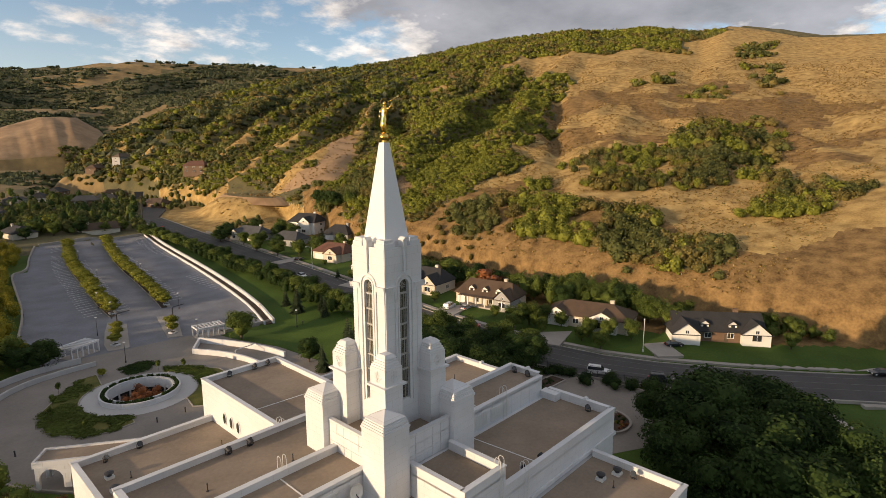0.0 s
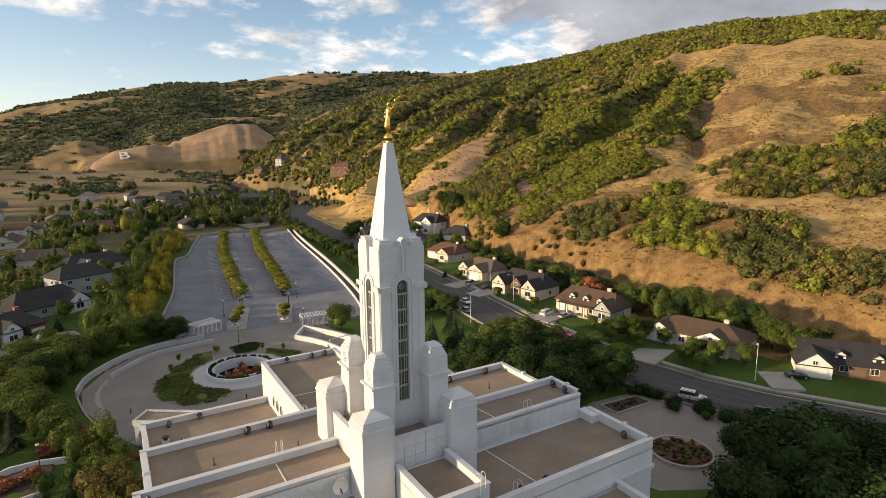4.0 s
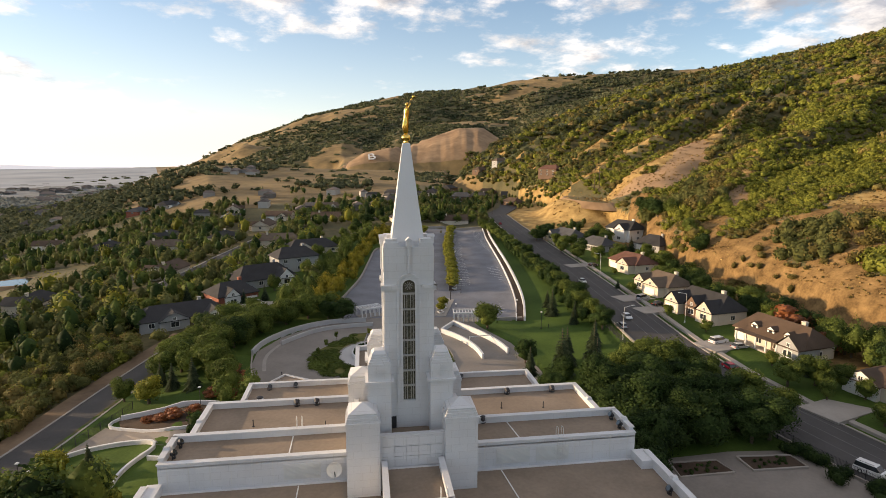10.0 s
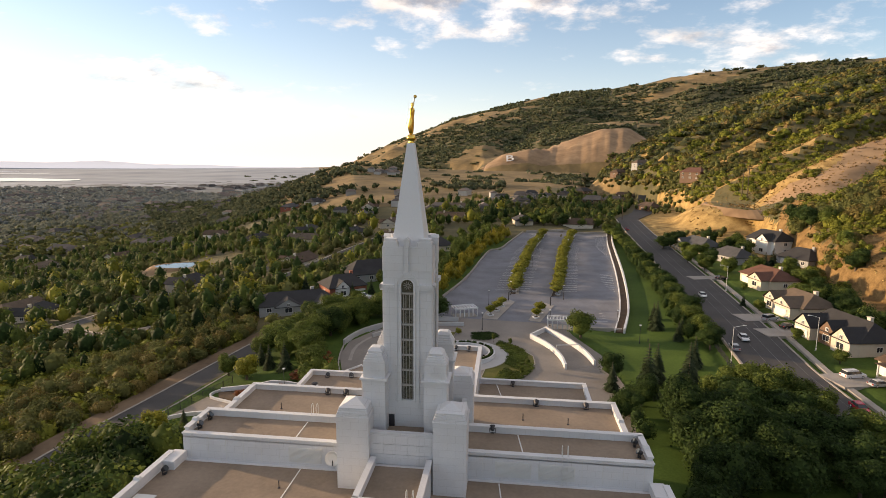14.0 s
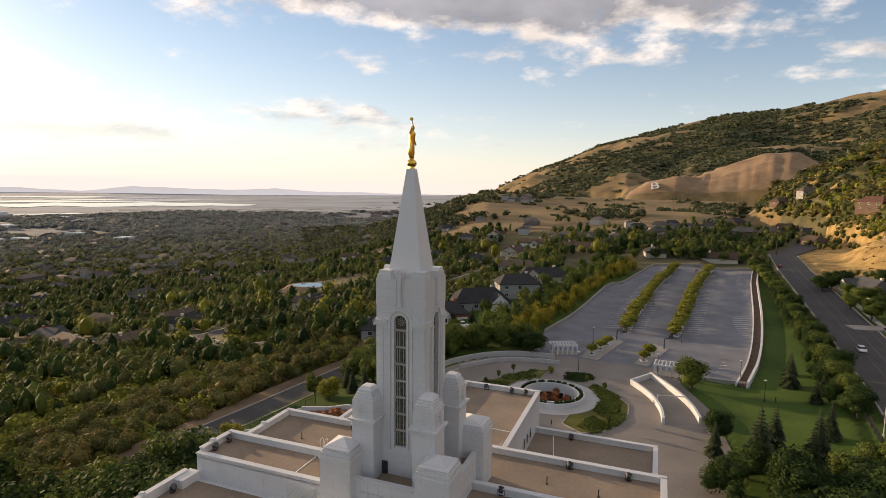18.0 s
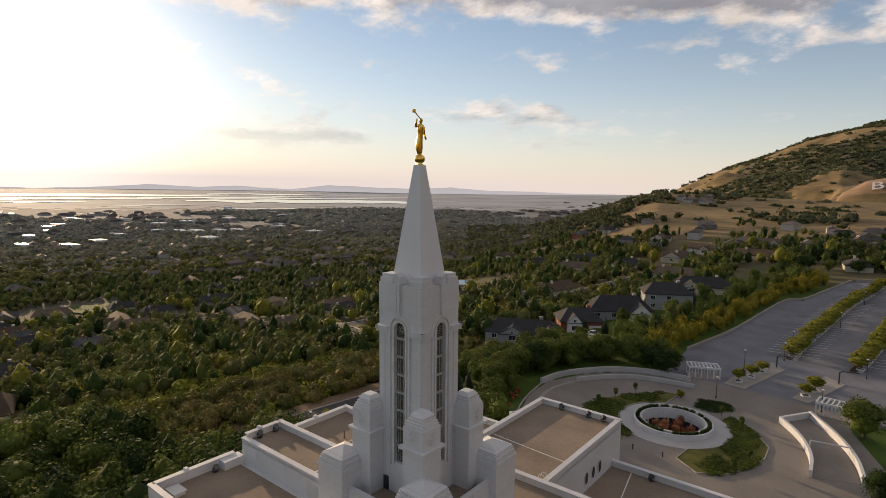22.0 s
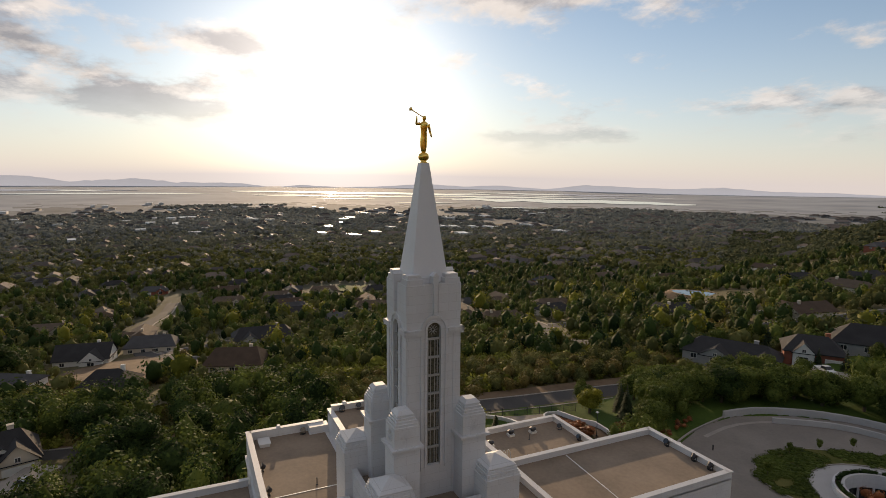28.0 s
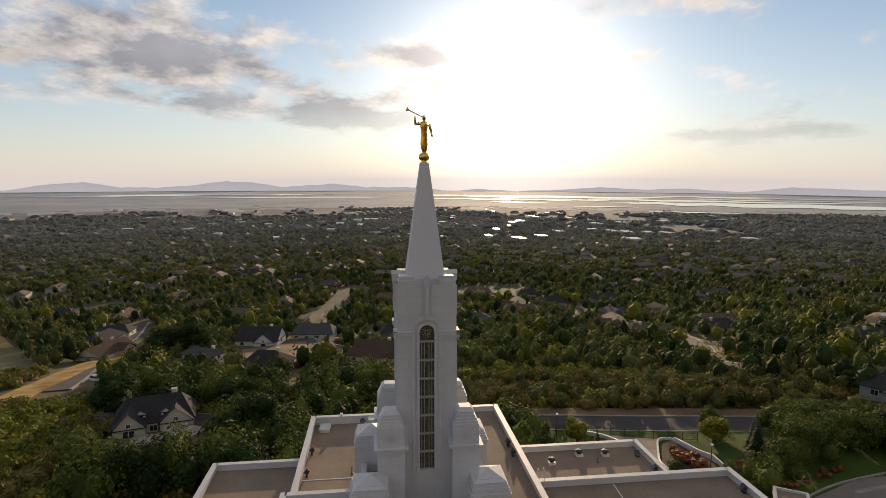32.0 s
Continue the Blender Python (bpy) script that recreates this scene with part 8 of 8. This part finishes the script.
thicket("foot_trees", [(123, 66), (127, 48), (129, 38), (134, 28), (134, 14), (142, 12), (146, 30), (142, 48), (134, 70)], 5.0, LEAF, (1.9, 3.0), (6, 10), "tall green trees behind the street's houses", 24, 460)
thicket("slope_scrub", [(149, 134), (154, 150), (166, 138), (162, 116), (153, 104)], 5.0, OAK_OLIVE, (1.3, 2.3), (1.6, 3.4), "olive scrub at the foot of the dry slope", 31, 260)
thicket("foot_trees", [(128, 84), (126, 110), (130, 140), (134, 164), (139, 160), (137, 130), (133, 104), (133, 84)], 5.6, LEAF_DARK, (1.8, 2.8), (4.5, 8), "dark green trees behind the street's houses", 25, 460)
thicket("foot_scrub", [(140, -8), (150, -30), (160, -30), (152, -6)], 4.4, LEAF, (1.3, 2.4), (2, 4.5), "green shrubs at the foot of the slope", 26, 320)
thicket("shade_trees", [(42, 14), (44, 38), (54, 54), (70, 54), (74, 30), (66, 24), (54, 22), (50, 12)], 6, LEAF_DARK, (2.2, 3.3), (5, 8), "dark shade trees crowding the lawn east of the temple", 15)

thicket("corner_trees", [(38, 44), (38, 60), (43, 62), (44, 44)], 4.2, LEAF_DARK, (1.5, 2.3), (3, 5), "dark trees at the corner of the temple court", 16)
FAR_SIDE = [(-122, -80), (-106, -40), (-95, -5), (-88, 22), (-84, 45), (-80, 64), (-76, 84), (-71, 104), (-66, 124), (-92, 128), (-112, 84), (-126, 30), (-140, -30), (-152, -80)]
NORTH_SIDE = [(-98, 0), (-88, 22), (-84, 45), (-80, 64), (-76, 84), (-71, 104), (-66, 124), (-92, 128), (-112, 84), (-126, 30), (-130, 0)]
SOUTH_SIDE = [(-122, -80), (-106, -40), (-95, -5), (-91, 16), (-128, 24), (-140, -30), (-152, -80)]
thicket("slope_scrub", NORTH_SIDE, 5.6, FARLEAF, (1.7, 3.1), (2.6, 5), "rounded olive-green scrub oak below the narrow road", 17, 460)
thicket("slope_scrub", NORTH_SIDE, 8.0, OAK_OLIVE, (1.6, 3.0), (2.6, 5), "rounded olive scrub oak below the narrow road", 18, 460)
thicket("slope_trees", SOUTH_SIDE, 9.5, LEAF, (3.0, 4.8), (6, 9), "rounded green trees below the narrow road", 19, 460)
thicket("slope_trees", SOUTH_SIDE, 12, LEAF_DARK, (2.8, 4.6), (6, 9), "rounded dark green trees below the narrow road", 20, 460)

# ---- things on the temple's roofs ----
def on_roof(x, y, z, turn=0.0):
    return T @ pose(x * K, y * K, zz(z), 0, 0, turn)


def flood_light(x, y, z, turn, tilt=35):
    ob = thing("flood_light", on_roof(x, y, z, turn), "round black floodlight with a glass lens on the roof", "floodlight", "roof floodlights")
    bm = bmesh.new()
    box(bm, -.18, .18, -.14, .14, 0, .1)
    box(bm, -.36, -.31, -.05, .05, .05, .62)
    box(bm, .31, .36, -.05, .05, .05, .62)
    box(bm, -.36, .36, -.05, .05, .05, .1)
    part("bracket", bm, DARKMETAL, ob)
    c, d = Vector((0, 0, .58)), Vector((0, -math.cos(radians(tilt)), math.sin(radians(tilt))))
    bm = bmesh.new()
    rod(bm, c + d * -.28, c + d * .2, .2, .34, 14)
    part("housing", bm, DARKMETAL, ob)
    bm = bmesh.new()
    rod(bm, c + d * .2, c + d * .23, .3, .3, 14)
    part("lens", bm, DARK_GLASS, ob, "dark glass lens")
    return ob


for x, y, z, t in ((-27.2, -1.6, 11.56, 90), (-27.2, .9, 11.56, 90), (27.2, -1.6, 11.56, -90), (27.2, .9, 11.56, -90), (-15, 12.5, 10.66, 180), (-12.2, 12.5, 10.66, 180), (16, 12.5, 10.66, 180), (23, 12.4, 10.66, 180), (-18, 35.3, 3.96, 0), (13, 35.3, 3.96, 180), (4.5, 38, 9.46, 180), (2, 38, 9.46, 180),
                   (-2.6, 38, 9.46, 0), (28.6, -11.5, 8.5, -90), (12.5, -13.8, 8.5, 0), (8.8, -13.8, 8.5, 0), (-14, -13.9, 8.5, 0), (-20, -13.9, 8.5, 0), (21.5, -22, 5.36, -90), (-28.6, -7.2, 8.5, 90), (-22.6, 34.8, 3.96, 40), (10, 2.1, 11.56, 180)):
    flood_light(x, y, z, t)


def roof_ladder(x, y, z, turn, drop):
    """Two hooped grab rails over a parapet with rungs below."""
    ob = thing("roof_ladder", on_roof(x, y, z, turn), "white hooped roof ladder over the parapet", "ladder", "roof ladders")
    for s in (-.28, .28):
        bm = bmesh.new()
        pts = [(s, -.25, -drop), (s, -.25, .9), (s, -.1, 1.15), (s, .25, 1.15), (s, .42, .9), (s, .42, -.3)]
        for a, b in zip(pts, pts[1:]):
            rod(bm, a, b, .03, n=6)
        part("rail", bm, METALW, ob)
    for k in range(int(drop / .32)):
        bm = bmesh.new()
        rod(bm, (-.28, -.25, -.2 - k * .32), (.28, -.25, -.2 - k * .32), .02, n=5)
        part("rung", bm, METALW, ob)
    return ob


roof_ladder(-13.5, 2.6, 12.4, 0, .9)
roof_ladder(2.4, -15.2, 12.5, 0, 3.4)
roof_ladder(18.5, -3.5, 11.95, 0, 3.0)
roof_ladder(-6.9, 14.6, 10.3, -90, 1.0)
roof_ladder(6.9, 14.6, 10.3, 90, 1.0)
roof_ladder(7.5, -15.0, 9.75, 0, 2.6)


def vent_pipe(x, y, z, h=.75):
    ob = thing("vent_pipe", on_roof(x, y, z), "thin dark vent pipe rising from the roof", "vent pipe", "vent pipes")
    bm = bmesh.new()
    lathe(bm, [(.14, -.05), (.14, .06), (.055, .1), (.055, h), (.075, h), (.075, h + .05)], 8)
    part("pipe", bm, DARKMETAL, ob)


for x, y, z in ((-14, -8.2, 8.5), (-10.5, 5.5, 10.66), (-20, 7, 10.66), (-16, 24, 3.96), (-9.5, 27, 3.96), (14, 8, 10.66), (20, 7.4, 10.66), (-21.5, 28, 3.96), (12, 25, 3.96), (18, -21, 5.36), (-9, -20, 5.36)):
    vent_pipe(x, y, z)


def roof_hood(x, y, z, turn=0.0, kind="hood"):
    ob = thing("roof_vent", on_roof(x, y, z, turn), "metal roof ventilator on a square curb", "roof vent", "roof vents")
    bm = bmesh.new()
    box(bm, -.45, .45, -.45, .45, -.05, .3)
    part("curb", bm, METALW, ob)
    bm = bmesh.new()
    lathe(bm, [(.28, .3), (.28, .55), (.48, .58), (.5, .72), (.2, .86)], 12)
    part("cap", bm, DARKMETAL, ob)


for p in ((-23.5, 30, 3.96), (21, -20, 5.36), (-24, 26, 3.96), (18.5, -19, 5.36), (-22, 21, 3.96)):
    roof_hood(*p)
bm = bmesh.new()
box(bm, -.9, .9, -.6, .6, 0, .35)
box(bm, -1.0, 1.0, -.7, .7, .35, .45)
o = part("roof_hatch", bm, METALW)
o.matrix_basis = on_roof(-27.6, -12.8, 8.5, 0)
tagged(o, "grey metal roof hatch", "roof hatch")
# seams across the membrane roofs
for x0, y0, x1, y1, z in ((-14.2, -3.0, -14.2, 1.9, 11.57), (13.8, -3.0, 13.2, 1.9, 11.57), (12, -14.4, 11, -4.2, 8.52), (-13, -14.4, -13, -4.2, 8.52), (-6.2, 23.5, 6.2, 22.6, 9.47), (14, 14, 10, 35.6, 3.97)):
    a, b = on_roof(x0, y0, z).translation, on_roof(x1, y1, z).translation
    d = b - a
    bm = bmesh.new()
    box(bm, 0, d.length, -.06, .06, -.02, .03)
    o = part("roof_seam", bm, LAMP_WHITE)
    o.matrix_basis = Matrix.Translation(a) @ d.to_track_quat("X", "Z").to_matrix().to_4x4()
    tagged(o, "pale expansion joint strip across the roof", "roof joint", "roof joints")
# round dish on the wall by the south-west pier
ob = thing("wall_dish", on_roof(-8.9, -3.72, 10.3), "pale round dish on a bracket on the wall", "dish")
bm = bmesh.new()
lathe(bm, [(.02, 0), (.5, .06), (.78, .2), (.76, .24), (.48, .1), (.02, .05)], 20)
part("dish", bm, METALW, ob, m=pose(0, -.45, 0, 80, 0, 0))
bm = bmesh.new()
rod(bm, (0, 0, 0), (0, -.45, 0), .06)
rod(bm, (0, -.4, -.1), (.1, -.9, -.6), .05)
part("bracket", bm, DARKMETAL, ob)
# service door in the tower's south foot
ob = thing("service_door", on_roof(-2.0, -2.9, 14.26), "small dark service door at the tower's foot", "door")
bm = bmesh.new()
box(bm, -.36, .36, -.06, .04, 0, 1.25)
part("leaf", bm, DARKMETAL, ob)
